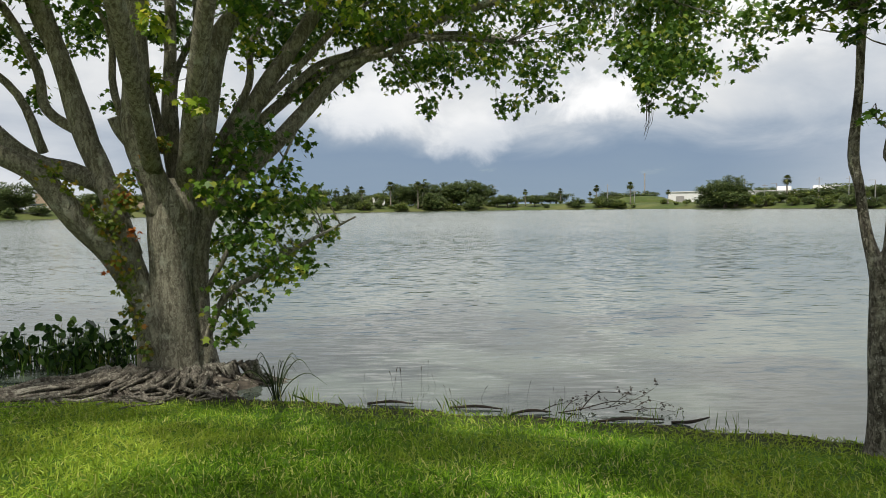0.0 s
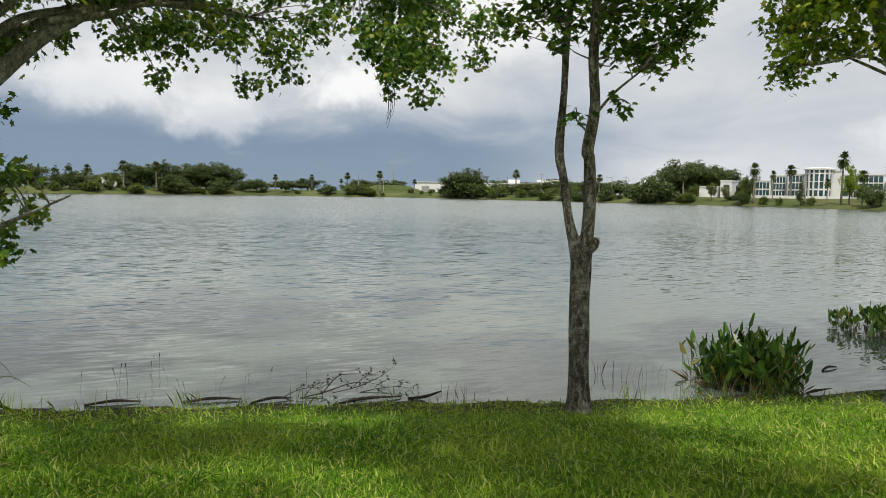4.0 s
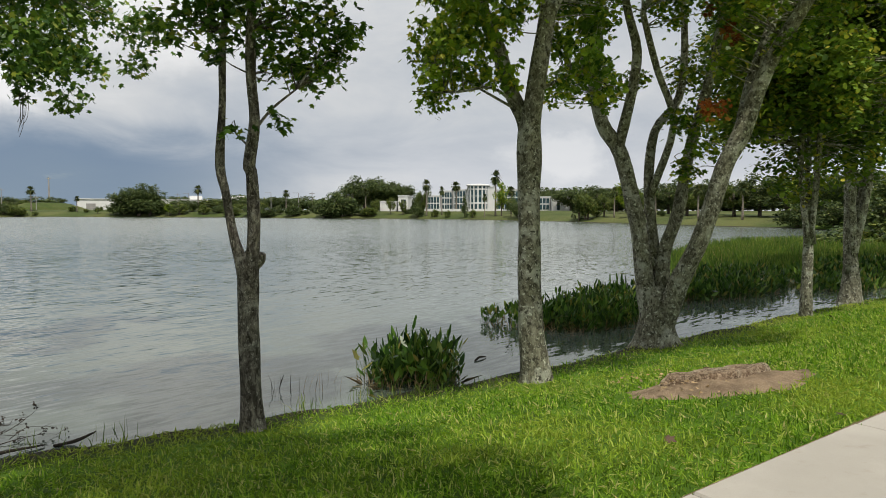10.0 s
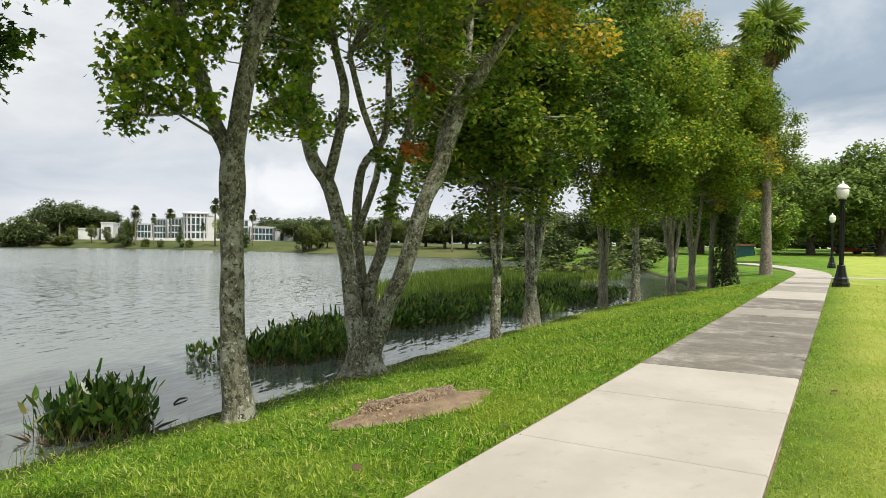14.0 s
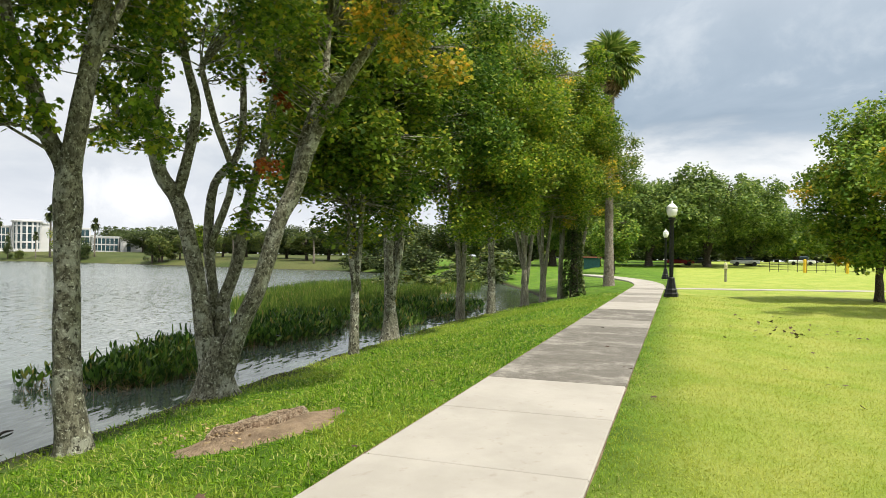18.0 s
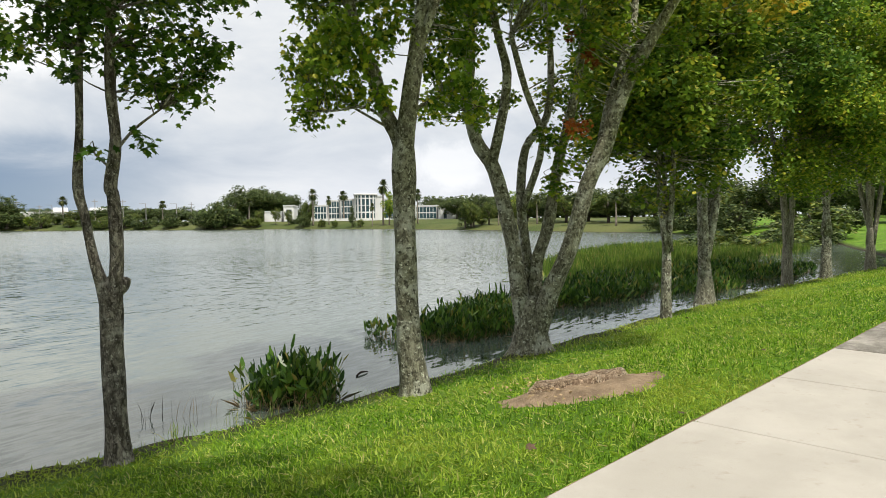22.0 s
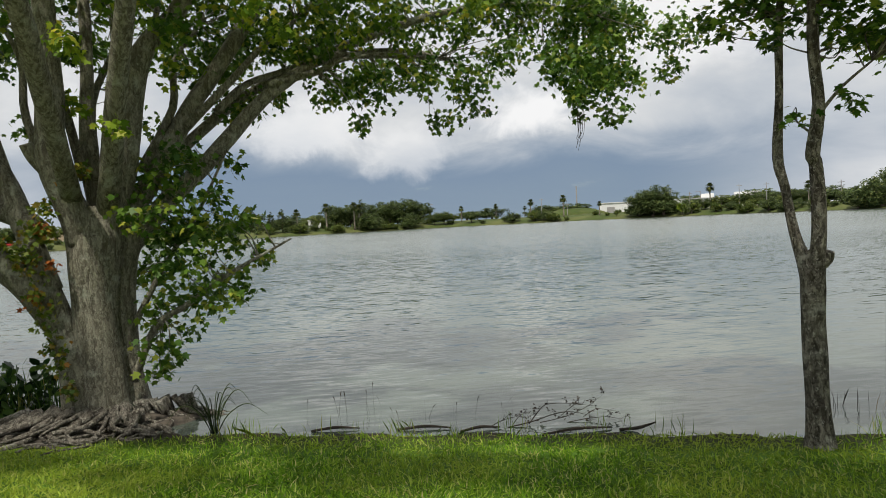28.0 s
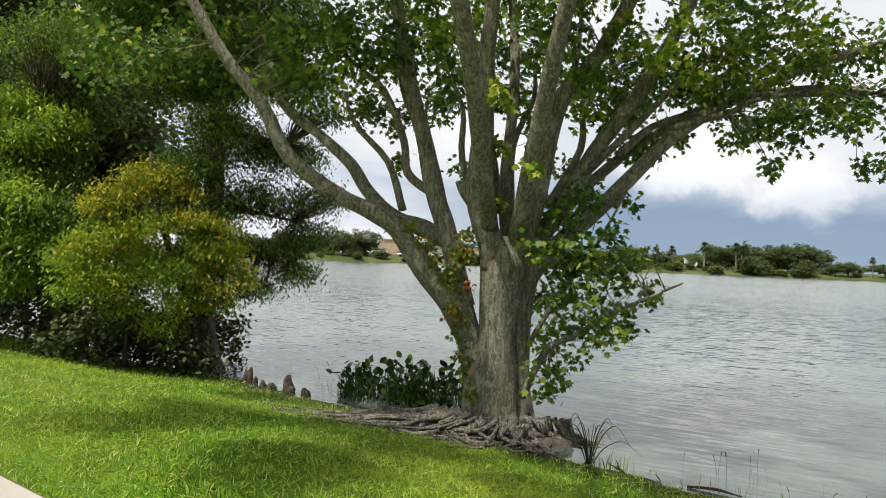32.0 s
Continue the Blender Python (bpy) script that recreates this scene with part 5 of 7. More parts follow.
def sticks():
    """Flooded branches at the water's edge."""
    rng = np.random.default_rng(70)
    top = thing("fallen_branch", "dark fallen branch with dead leaves lying in the shallow water", "branch", pose(1.78, 7.26, 0.0) @ Matrix.Diagonal((0.56, 0.6, 0.5, 1)))
    main = [[(-0.9, -0.05, 0.0, 0.013), (-0.45, 0.0, 0.06, 0.012), (0.0, 0.05, 0.17, 0.010), (0.35, 0.1, 0.16, 0.007), (0.75, 0.1, 0.02, 0.004)],
            [(-0.5, 0.0, 0.02, 0.011), (-0.3, 0.1, 0.22, 0.009), (-0.12, 0.15, 0.34, 0.008), (0.25, 0.15, 0.33, 0.006), (0.55, 0.2, 0.26, 0.004)],
            [(-0.3, 0.0, 0.03, 0.009), (0.1, -0.05, 0.12, 0.008), (0.5, 0.05, 0.22, 0.006), (0.8, 0.15, 0.36, 0.004), (0.95, 0.2, 0.45, 0.002)],
            [(0.1, 0.05, 0.12, 0.007), (0.3, 0.02, 0.30, 0.005), (0.42, 0.0, 0.36, 0.003), (0.6, -0.02, 0.30, 0.002)],
            [(-1.2, 0.05, 0.0, 0.010), (-0.95, 0.1, 0.10, 0.008), (-0.7, 0.12, 0.14, 0.006), (-0.5, 0.14, 0.08, 0.003)],
            [(-0.8, 0.0, 0.02, 0.008), (-0.66, 0.05, 0.17, 0.006), (-0.5, 0.06, 0.24, 0.004), (-0.36, 0.08, 0.22, 0.002)],
            [(0.2, -0.02, 0.0, 0.010), (0.6, -0.02, 0.05, 0.008), (0.9, -0.1, 0.08, 0.006), (1.15, -0.1, 0.02, 0.003)],
            [(0.5, 0.05, 0.05, 0.007), (0.75, 0.06, 0.20, 0.005), (1.0, 0.05, 0.16, 0.003)]]
    twigs = []
    for m in main:
        part_mesh("stem", limb_mesh("stem", [smooth_line(m, 4)], TWIG, 6, 0.1), top)
        for q in m[1:]:
            for _ in range(2):
                d = np.array([rng.uniform(-0.14, 0.14), rng.uniform(-0.08, 0.08), rng.uniform(-0.05, 0.13)])
                twigs.append(smooth_line([(*q[:3], 0.004), (*(np.array(q[:3]) + d * 0.6), 0.003), (*(np.array(q[:3]) + d), 0.0015)], 2))
    tagged(part_mesh("twig_growth", limb_mesh("twig_growth", twigs, TWIG, 4, 0.0), top), kind="stuff")
    pts = np.array([t[-1][:3] for t in twigs])
    p = np.repeat(pts[rng.permutation(len(pts))[:34]], 6, 0) + rng.normal(size=(204, 3)) * 0.025
    tagged(part_mesh("dead_foliage", fast_mesh("dead_foliage", leaf_faces(rng, p, 0.055, OVAL), len(OVAL), TWIG), top), kind="stuff")
    for x, y, yaw, n in ((2.45, 6.80, -28, 0.34), (1.9, 6.92, 4, 0.7), (0.45, 7.36, -8, 0.55), (-0.45, 7.55, -4, 0.5), (1.0, 7.2, 5, 0.4), (7.55, 6.5, 10, 0.3)):
        tagged(new("stick", limb_mesh("stick", [smooth_line([(-n / 2, 0, 0.01, 0.014), (0, 0.02, 0.03, 0.016), (n / 2, 0, 0.015 + (0.09 if yaw < -20 else 0), 0.006)], 4)], TWIG, 6, 0.15)), "dark wet stick lying at the water's edge", "stick").matrix_basis = pose(x, y, max(0.0, ground_z(x, y)), 0, 0, yaw)


sticks()


def knee(x, y, tall, r, seed):
    bm = bmesh.new()
    lathe(bm, [(r * 1.25, -0.15), (r, 0.0), (r * 0.92, tall * 0.35), (r * 0.75, tall * 0.7), (r * 0.42, tall * 0.93), (r * 0.1, tall)], 10)
    for v in bm.verts:
        v.co += Vector((noise.noise(v.co * 9 + Vector((seed, 0, 0))), noise.noise(v.co * 9 + Vector((0, seed, 0))), 0)) * r * 0.5
    me = bpy.data.meshes.new("cypress_knee")
    bm.to_mesh(me)
    bm.free()
    me.materials.append(BARK_DARK)
    me.polygons.foreach_set("use_smooth", [True] * len(me.polygons))
    ob = new("cypress_knee", me)
    ob.matrix_basis = pose(x, y, max(0.0, ground_z(x, y)) - 0.02)
    tagged(ob, "brown pointed cypress knee standing at the water's edge", "tree root", "cypress knees")


for k, (x, y, h, r) in enumerate(((-7.6, 8.92, 0.28, 0.08), (-7.45, 8.85, 0.34, 0.07), (-7.3, 8.8, 0.18, 0.07), (-7.1, 8.75, 0.16, 0.09), (-6.9, 8.7, 0.14, 0.10), (-6.55, 8.68, 0.38, 0.12), (-6.42, 8.6, 0.16, 0.08), (-6.2, 8.62, 0.20, 0.07), (-6.1, 8.57, 0.18, 0.06))):
    knee(x, y, h * 0.8, r * 0.75, k * 3.1)


def stump_mound():
    """A ground-down stump with bare soil round it."""
    top = thing("tree_stump", "ground-down tree stump on a mound of bare brown soil", "tree stump", (6.42, 2.72, ground_z(6.42, 2.72), 0, 0, -38))
    c, q = math.cos(radians(-38)), math.sin(radians(-38))
    slope = lambda v: ground_z(6.42 + v.x * c - v.y * q, 2.72 + v.x * q + v.y * c) - ground_z(6.42, 2.72)
    bm = bmesh.new()
    lathe(bm, [(1.05, -0.12), (1.0, -0.01), (0.86, 0.012), (0.72, 0.03), (0.56, 0.055), (0.40, 0.075), (0.2, 0.08)], 48)
    for v in bm.verts:
        a = math.atan2(v.co.y, v.co.x)
        k = 1 + 0.22 * noise.noise((math.cos(a) * 1.6, math.sin(a) * 1.6, 3.0)) + 0.12 * noise.noise((math.cos(a) * 5, math.sin(a) * 5, 1.0))
        v.co.x *= k
        v.co.y *= 0.47 * k
        v.co.z += 0.03 * noise.noise(v.co * 6) * (1 if v.co.z > 0 else 0) + slope(v.co) - 0.01
    part("soil_mound", bm, SOIL, top, "bare crumbly brown soil", True)
    bm = bmesh.new()
    lathe(bm, [(0.56, 0.0), (0.53, 0.05), (0.50, 0.10), (0.47, 0.122), (0.42, 0.128), (0.2, 0.115)], 44)
    for v in bm.verts:
        a = math.atan2(v.co.y, v.co.x)
        v.co.x *= 1 + 0.10 * noise.noise((math.cos(a) * 4, math.sin(a) * 4, 7.0))
        v.co.y *= 0.30 * (1 + 0.16 * noise.noise((math.cos(a) * 6, math.sin(a) * 6, 2.0)))
        v.co.z += 0.03 * noise.noise(v.co * 7)
        v.co.y += 0.09
        v.co.z += slope(v.co)
    part("stump_top", bm, STUMP_WOOD, top, "weathered broken wood", False)
    rng = np.random.default_rng(9)
    p, r = in_ellipse(rng, 260, 0, 0, 1.0, 0.46, 0, 0.6)
    p[:, 2] = 0.05 + 0.02 * (1 - r)
    tagged(part_mesh("chip_litter", fast_mesh("chip_litter", leaf_faces(rng, p, 0.035, KITE, 0.0, 0.2), 4, LEAF_DEAD), top), kind="stuff")


stump_mound()


# ---- cypresses at the end of the lawn ----
def clump_tree(name, label, x, y, bark_mat, trunk, limbs, clumps, leaf_mat, size, per, seed, shape=SPRAY, flare=0.5, extra=()):
    """Clumps given in world places."""
    z = max(0.02, ground_z(x, y))
    rel = lambda rows: [(a - x, b - y, c - z, r) for a, b, c, r in rows]
    return tree(name, label, (x, y, z), bark_mat, trunk, limbs, rel(clumps), leaf_mat, size, per, shape, flare, seed, 0.75, 10, [(n, m, rel(c), *own) for n, m, c, *own in extra], twig_reach=1.6, flat=0.4)


rng_c = np.random.default_rng(90)
dark_cl = [(-7.85, 10.4, 1.75, 0.5), (-8.29, 10.3, 2.1, 0.6), (-7.95, 10.83, 2.5, 0.6), (-7.93, 11.09, 3.2, 0.6), (-8.68, 10.23, 3.1, 0.9), (-9.35, 10.17, 4.16, 1.0), (-8.57, 10.85, 4.02, 0.85), (-9.93, 9.72, 5.15, 1.1), (-9.15, 10.49, 5.49, 1.0), (-8.09, 11.22, 4.83, 0.5), (-8.7, 9.0, 1.3, 0.5), (-8.9, 8.9, 2.0, 0.6), (-9.1, 8.9, 0.8, 0.45), (-8.3, 9.7, 1.5, 0.5), (-10.3, 9.6, 3.0, 1.0), (-9.6, 10.2, 2.2, 0.8), (-10.5, 9.3, 1.6, 0.8), (-8.7, 8.95, 2.7, 0.6), (-8.9, 8.8, 3.5, 0.7), (-8.6, 9.1, 4.3, 0.7), (-9.2, 8.7, 5.2, 0.8)]
dark_cl += dome(rng_c, (-9.6, 9.9, 7.2), 2.6, 2.6, 26, 0.7, 1.1)
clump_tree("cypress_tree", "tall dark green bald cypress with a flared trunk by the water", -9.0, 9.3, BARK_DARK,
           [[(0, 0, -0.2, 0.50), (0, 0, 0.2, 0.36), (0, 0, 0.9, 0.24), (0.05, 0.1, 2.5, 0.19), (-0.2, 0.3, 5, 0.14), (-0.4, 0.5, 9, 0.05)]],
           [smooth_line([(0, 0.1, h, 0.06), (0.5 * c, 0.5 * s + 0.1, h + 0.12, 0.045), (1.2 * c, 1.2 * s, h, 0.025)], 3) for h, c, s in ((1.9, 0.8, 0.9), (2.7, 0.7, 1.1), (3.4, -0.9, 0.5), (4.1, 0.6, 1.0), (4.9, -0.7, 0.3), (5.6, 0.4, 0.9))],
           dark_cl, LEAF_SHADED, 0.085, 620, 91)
gold_cl = [(-7.9, 8.9, 1.9, 0.3), (-8.0, 8.6, 1.5, 0.35), (-7.75, 9.0, 1.6, 0.26), (-8.2, 8.4, 2.6, 0.36), (-8.0, 8.8, 2.5, 0.3), (-9.06, 8.16, 3.30, 0.55), (-9.13, 7.6, 2.95, 0.5), (-8.72, 8.53, 3.05, 0.5), (-8.91, 7.86, 2.46, 0.62), (-9.14, 7.26, 2.26, 0.5), (-8.31, 8.66, 2.15, 0.55), (-8.61, 8.05, 1.78, 0.62), (-8.95, 7.34, 1.65, 0.55), (-8.14, 9.1, 2.16, 0.36), (-9.05, 6.9, 1.5, 0.45), (-8.5, 8.3, 1.3, 0.5), (-9.1, 7.7, 1.2, 0.45)]
gold_cl = [(a, b, c, r * 0.8) for a, b, c, r in gold_cl] + [(-8.3, 8.9, 1.3, 0.4), (-8.75, 8.2, 0.9, 0.4), (-8.0, 9.2, 1.75, 0.3), (-9.3, 7.0, 1.9, 0.45), (-8.6, 8.6, 2.6, 0.4), (-9.0, 8.0, 2.0, 0.45)]
gold_tips = [(-9.0, 7.9, 3.2, 0.4), (-9.2, 7.4, 2.75, 0.4), (-8.6, 8.4, 2.55, 0.42), (-8.25, 8.75, 2.1, 0.42), (-8.9, 7.7, 2.35, 0.4), (-9.2, 7.1, 2.1, 0.4)]
clump_tree("cypress_tree", "small bald cypress turning golden yellow on the bank", -8.6, 8.75, BARK_DARK,
           [[(0, 0, -0.2, 0.15), (0, 0, 0.2, 0.10), (-0.05, -0.15, 1.2, 0.08), (-0.25, -0.5, 2.4, 0.05), (-0.4, -0.7, 3.6, 0.02)]],
           [smooth_line([(-0.1, -0.2, h, 0.03), (0.3 * c - 0.15, 0.3 * s - 0.4, h + 0.1, 0.02), (0.8 * c - 0.2, 0.8 * s - 0.6, h, 0.008)], 3) for h, c, s in ((1.2, 0.9, 0.4), (1.5, -0.6, -0.9), (1.9, 0.7, 0.6), (2.3, -0.5, -0.8), (2.7, 0.4, 0.3))],
           gold_cl[:8], LEAF_GOLD, 0.075, 760, 92, extra=[("green_sprays", LEAF_LIME, gold_cl[8:]), ("golden_sprays", LEAF_GOLD, gold_tips + [(-8.45, 8.5, 1.75, 0.4), (-9.0, 7.2, 1.6, 0.4), (-8.8, 8.3, 3.35, 0.3)])])
left_cl = [(-11.83, 8.13, 3.92, 0.9), (-12.82, 8.43, 4.75, 1.1), (-12.36, 9.12, 4.76, 0.95), (-12.0, 7.86, 3.2, 1.0), (-10.88, 7.74, 2.61, 0.8), (-11.4, 7.9, 1.8, 0.9), (-11.67, 8.5, 5.86, 1.1), (-12.5, 8.2, 2.4, 1.1), (-12.9, 8.0, 1.4, 0.9), (-13.5, 7.6, 3.5, 1.1), (-13.6, 7.9, 5.5, 1.2)]
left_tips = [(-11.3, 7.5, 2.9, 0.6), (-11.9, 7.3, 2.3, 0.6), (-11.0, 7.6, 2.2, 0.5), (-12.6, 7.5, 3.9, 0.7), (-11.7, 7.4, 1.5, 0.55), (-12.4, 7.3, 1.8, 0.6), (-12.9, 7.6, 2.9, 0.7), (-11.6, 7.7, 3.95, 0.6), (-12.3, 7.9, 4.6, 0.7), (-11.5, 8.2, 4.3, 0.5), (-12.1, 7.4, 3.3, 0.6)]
clump_tree("cypress_tree", "dense bright green cypress at the edge of the wood", -12.3, 9.0, BARK_DARK,
           [[(0, 0, -0.2, 0.3), (0, 0, 0.3, 0.17), (0, 0, 2.5, 0.13), (0.1, 0, 6, 0.08)]],
           [smooth_line([(0, 0, h, 0.05), (0.5 * c, 0.5 * s, h + 0.15, 0.035), (1.1 * c, 1.1 * s, h + 0.1, 0.015)], 3) for h, c, s in ((1.6, 0.7, -0.9), (2.6, 0.2, -1.1), (3.5, -0.7, -0.5), (4.4, 0.3, -0.8))],
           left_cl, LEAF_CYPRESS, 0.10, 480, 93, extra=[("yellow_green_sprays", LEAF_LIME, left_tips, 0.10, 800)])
# very dark leaf colour keeps the space beneath the crowns dark
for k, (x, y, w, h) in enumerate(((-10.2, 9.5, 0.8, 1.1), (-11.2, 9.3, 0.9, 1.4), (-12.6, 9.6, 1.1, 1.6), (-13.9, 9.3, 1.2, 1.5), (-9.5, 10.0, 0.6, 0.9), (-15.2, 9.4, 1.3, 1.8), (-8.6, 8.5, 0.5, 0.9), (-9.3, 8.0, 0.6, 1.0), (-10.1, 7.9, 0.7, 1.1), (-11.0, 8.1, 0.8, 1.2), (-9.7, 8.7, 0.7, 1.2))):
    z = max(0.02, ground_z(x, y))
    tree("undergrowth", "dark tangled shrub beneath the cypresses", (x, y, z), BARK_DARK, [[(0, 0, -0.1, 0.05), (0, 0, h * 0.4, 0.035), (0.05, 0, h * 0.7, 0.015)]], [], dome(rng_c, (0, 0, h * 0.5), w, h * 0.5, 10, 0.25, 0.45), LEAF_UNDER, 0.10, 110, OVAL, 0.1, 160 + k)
for k, (x, y, tall, spread) in enumerate(((-16.5, 9.0, 10, 3.2), (-20, 8.2, 11, 3.4), (-17.5, 12.5, 9, 3.0), (-15.0, 10.6, 8.0, 2.4), (-24, 9, 11, 3.6))):
    tagged(shade_tree("wood_tree", "dark dense tree in the small wood by the lake", x, y, tall, spread, 3, 1.5, 0.25, BARK_DARK, LEAF_OAK, 130 + k, 0.8, 60, 0.20, KITE, 60, (0.7, 1.2), z=max(0.1, ground_z(x, y))), group="trees of the small wood")


# ---- park side ----
def lamp_post(x, y, z=0.69):
    top = thing("lamp_post", "black cast-iron park lamp post with a white globe lantern", "lamp post", (x, y, z), "lamp posts along the path")
    bm = bmesh.new()
    lathe(bm, [(0.30, -0.1), (0.30, 0.12), (0.27, 0.14), (0.25, 0.20), (0.25, 0.28), (0.21, 0.34), (0.17, 0.55), (0.14, 0.72), (0.15, 0.76), (0.12, 0.80)], 8)
    part("base", bm, BLACK_METAL, top)
    bm = bmesh.new()
    lathe(bm, [(0.085, 0.78), (0.08, 0.9), (0.07, 3.05), (0.10, 3.08), (0.10, 3.14), (0.07, 3.18)], 16)
    part("shaft", bm, BLACK_METAL, top, smooth=True)
    for a in range(8):
        bm = bmesh.new()
        c, s = math.cos(math.pi * a / 4), math.sin(math.pi * a / 4)
        box(bm, -0.008, -0.008, 0.95, 0.008, 0.008, 2.95)
        bmesh.ops.translate(bm, vec=(c * 0.078, s * 0.078, 0), verts=bm.verts)
        part("flute", bm, BLACK_METAL, top)
    bm = bmesh.new()
    lathe(bm, [(0.09, 3.16), (0.15, 3.20), (0.16, 3.25), (0.11, 3.29)], 16)
    part("lantern_collar", bm, BLACK_METAL, top)
    bm = bmesh.new()
    lathe(bm, [(0.12, 3.28), (0.19, 3.40), (0.225, 3.58), (0.21, 3.66)], 16)
    part("globe", bm, GLOBE, top, "white acrylic globe", True)
    bm = bmesh.new()
    lathe(bm, [(0.225, 3.66), (0.235, 3.69), (0.17, 3.78), (0.09, 3.84), (0.03, 3.88), (0.045, 3.92), (0.01, 3.98)], 16)
    part("cap", bm, GLOBE, top, "white domed cap with a finial", True)
    return top


lp = lamp_post(29.8, -4.60)
copy_thing(lp, pose(57.0, -8.45, 0.72))
copy_thing(lp, pose(84.0, -6.5, 0.75))


def frond_mesh(seed, mat, n=26, long=1.25):
    """A fan leaf: a stalk and a fan of pointed leaflets."""
    rng = np.random.default_rng(seed)
    f = []
    for k in range(n):
        a = radians(-125 + 250 * k / (n - 1))
        d, s = np.array([math.sin(a), math.cos(a), 0.0]), np.array([math.cos(a), -math.sin(a), 0.0])
        L = long * (0.75 + 0.25 * math.cos(a)) * rng.uniform(0.9, 1.05)
        o = np.array([0, 0.9, 0.0])
        f.append([o, o + d * L * .5 + s * .06 + (0, 0, -0.04), o + d * L * .8 + s * .03 + (0, 0, -.16), o + d * L + (0, 0, -0.42), o + d * L * .8 - s * .03 + (0, 0, -.16), o + d * L * .5 - s * .06 + (0, 0, -0.04)])
    f.append([np.array(v) for v in ((-.03, 0, 0), (.03, 0, 0), (.025, .5, 0), (.02, .92, 0), (-.02, .92, 0), (-.025, .5, 0))])
    return fast_mesh("frond", np.array(f), 6, mat)


def fan_palm(x, y, tall, seed=1):
    rng = np.random.default_rng(seed)
    z = ground_z(x, y)
    top = thing("fan_palm", "tall fan palm with grey trunk and hanging dead fronds", "palm tree", (x, y, z))
    line = smooth_line([(0, 0, -0.2, 0.42), (0, 0, 0.25, 0.33), (0.03, 0, 2.0, 0.25), (0.08, 0.02, tall * 0.5, 0.22), (0.1, 0.0, tall, 0.20)], 8)
    part_mesh("trunk", limb_mesh("trunk", [line], BARK_PALM, 14, 0.05, 0.25), top)
    green, dead = [frond_mesh(k, LEAF_PALM) for k in (1, 2)], [frond_mesh(k, LEAF_DEAD, 18, 1.0) for k in (3, 4)]
    for k in range(36):
        el = 80 - 128 * (k / 35) ** 0.9
        ob = part_mesh("frond", green[k % 2], top)
        ob.matrix_basis = Matrix.Translation((0.1, 0, tall)) @ pose(0, 0, 0, 0, 0, k * 137.5) @ pose(0, 0, 0, el + rng.uniform(-8, 8), rng.uniform(-20, 20), 0) @ Matrix.Scale(0.9, 4)
    for k in range(20):
        ob = part_mesh("dead_frond", dead[k % 2], top)
        ob.matrix_basis = Matrix.Translation((0.1, 0, tall - 0.1 - 0.03 * k)) @ pose(0, 0, 0, 0, 0, k * 137.5) @ pose(0, 0, 0, -62 - rng.uniform(0, 22), rng.uniform(-20, 20), 0) @ Matrix.Scale(0.85, 4)
    return top


fan_palm(40.6, -2.85, 13.0)
tagged(shade_tree("field_tree", "bushy field tree with yellowing leaves on the open lawn", 29.3, -12.3, 7.7, 2.8, 5, 1.6, 0.17, BARK_DARK, LEAF_FIELD, 201, 1.1, 85, 0.17, KITE, 105, (0.5, 0.85), 0.4, LEAF_YELLOW))
tagged(shade_tree("field_tree", "yellow-green spreading tree on the open lawn", 22.5, -11.8, 6.6, 2.6, 4, 1.8, 0.14, BARK_DARK, LEAF_FIELD, 202, 2.4, 70, 0.15, KITE, 50, (0.5, 0.8), 0.4, LEAF_YELLOW))
OAK_DEFS = [(97.2, 108, 13, 8.5), (101.6, 112, 15.2, 10.5), (104.6, 126, 12.5, 8), (93.2, 118, 14, 8), (99, 140, 16, 9), (107.8, 150, 7.5, 5), (110.5, 160, 8, 6), (89.5, 100, 11, 6), (113.5, 150, 7, 6), (117, 140, 7, 6)]
for k, (a, r, tall, spread) in enumerate(OAK_DEFS):
    x, y = r * math.sin(radians(a)), r * math.cos(radians(a))
    tagged(shade_tree("oak_tree", "broad dark green live oak across the park", x, y, tall, spread, 5, 2.2, 0.6, BARK_DARK, LEAF_PARK if k not in (5, 6, 8, 9) else LEAF_FIELD, 220 + k, 2.6, 10, 0.5, KITE, 90, (1.5, 2.6), 0.5), group="oaks across the park")
shade_tree("small_tree", "small yellow-green tree behind the palm", 71, -5.5, 6.5, 2.4, 4, 1.2, 0.12, BARK_DARK, LEAF_FIELD, 240, 1.2, 45, 0.25, KITE, 40, (0.6, 1.0))


def post_sign():
    top = thing("hydrant_post", "slim pale post with a box head on the lawn", "post", (53.0, -12.1, ground_z(53, -12.1)))
    bm = bmesh.new()
    lathe(bm, [(0.09, -0.1), (0.09, 0.85), (0.11, 0.88), (0.11, 0.95)], 10)
    part("post", bm, plain("weathered_post", (0.24, 0.24, 0.14), 0.7), top)
    bm = bmesh.new()
    box(bm, -0.17, -0.15, 0.95, 0.17, 0.15, 1.02, 0.01), lathe(bm, [(0.12, 1.02), (0.13, 1.25), (0.08, 1.38), (0.02, 1.42)], 10)
    part("head", bm, plain("pale_head", (0.45, 0.42, 0.25), 0.6), top)


post_sign()
bm = bmesh.new()
box(bm, 0, -0.6, -0.1, 14, 0.6, 0.0, 0.01)
me = bpy.data.meshes.new("side_path")
bm.to_mesh(me)
me.materials.append(PALE_SLAB)
side_path = new("side_path", me)
side_path.matrix_basis = pose(37.6, -5.2, 0.715, 0, 0, -78)
tagged(side_path, "narrow pale concrete side path across the lawn", "path", kind="structure")


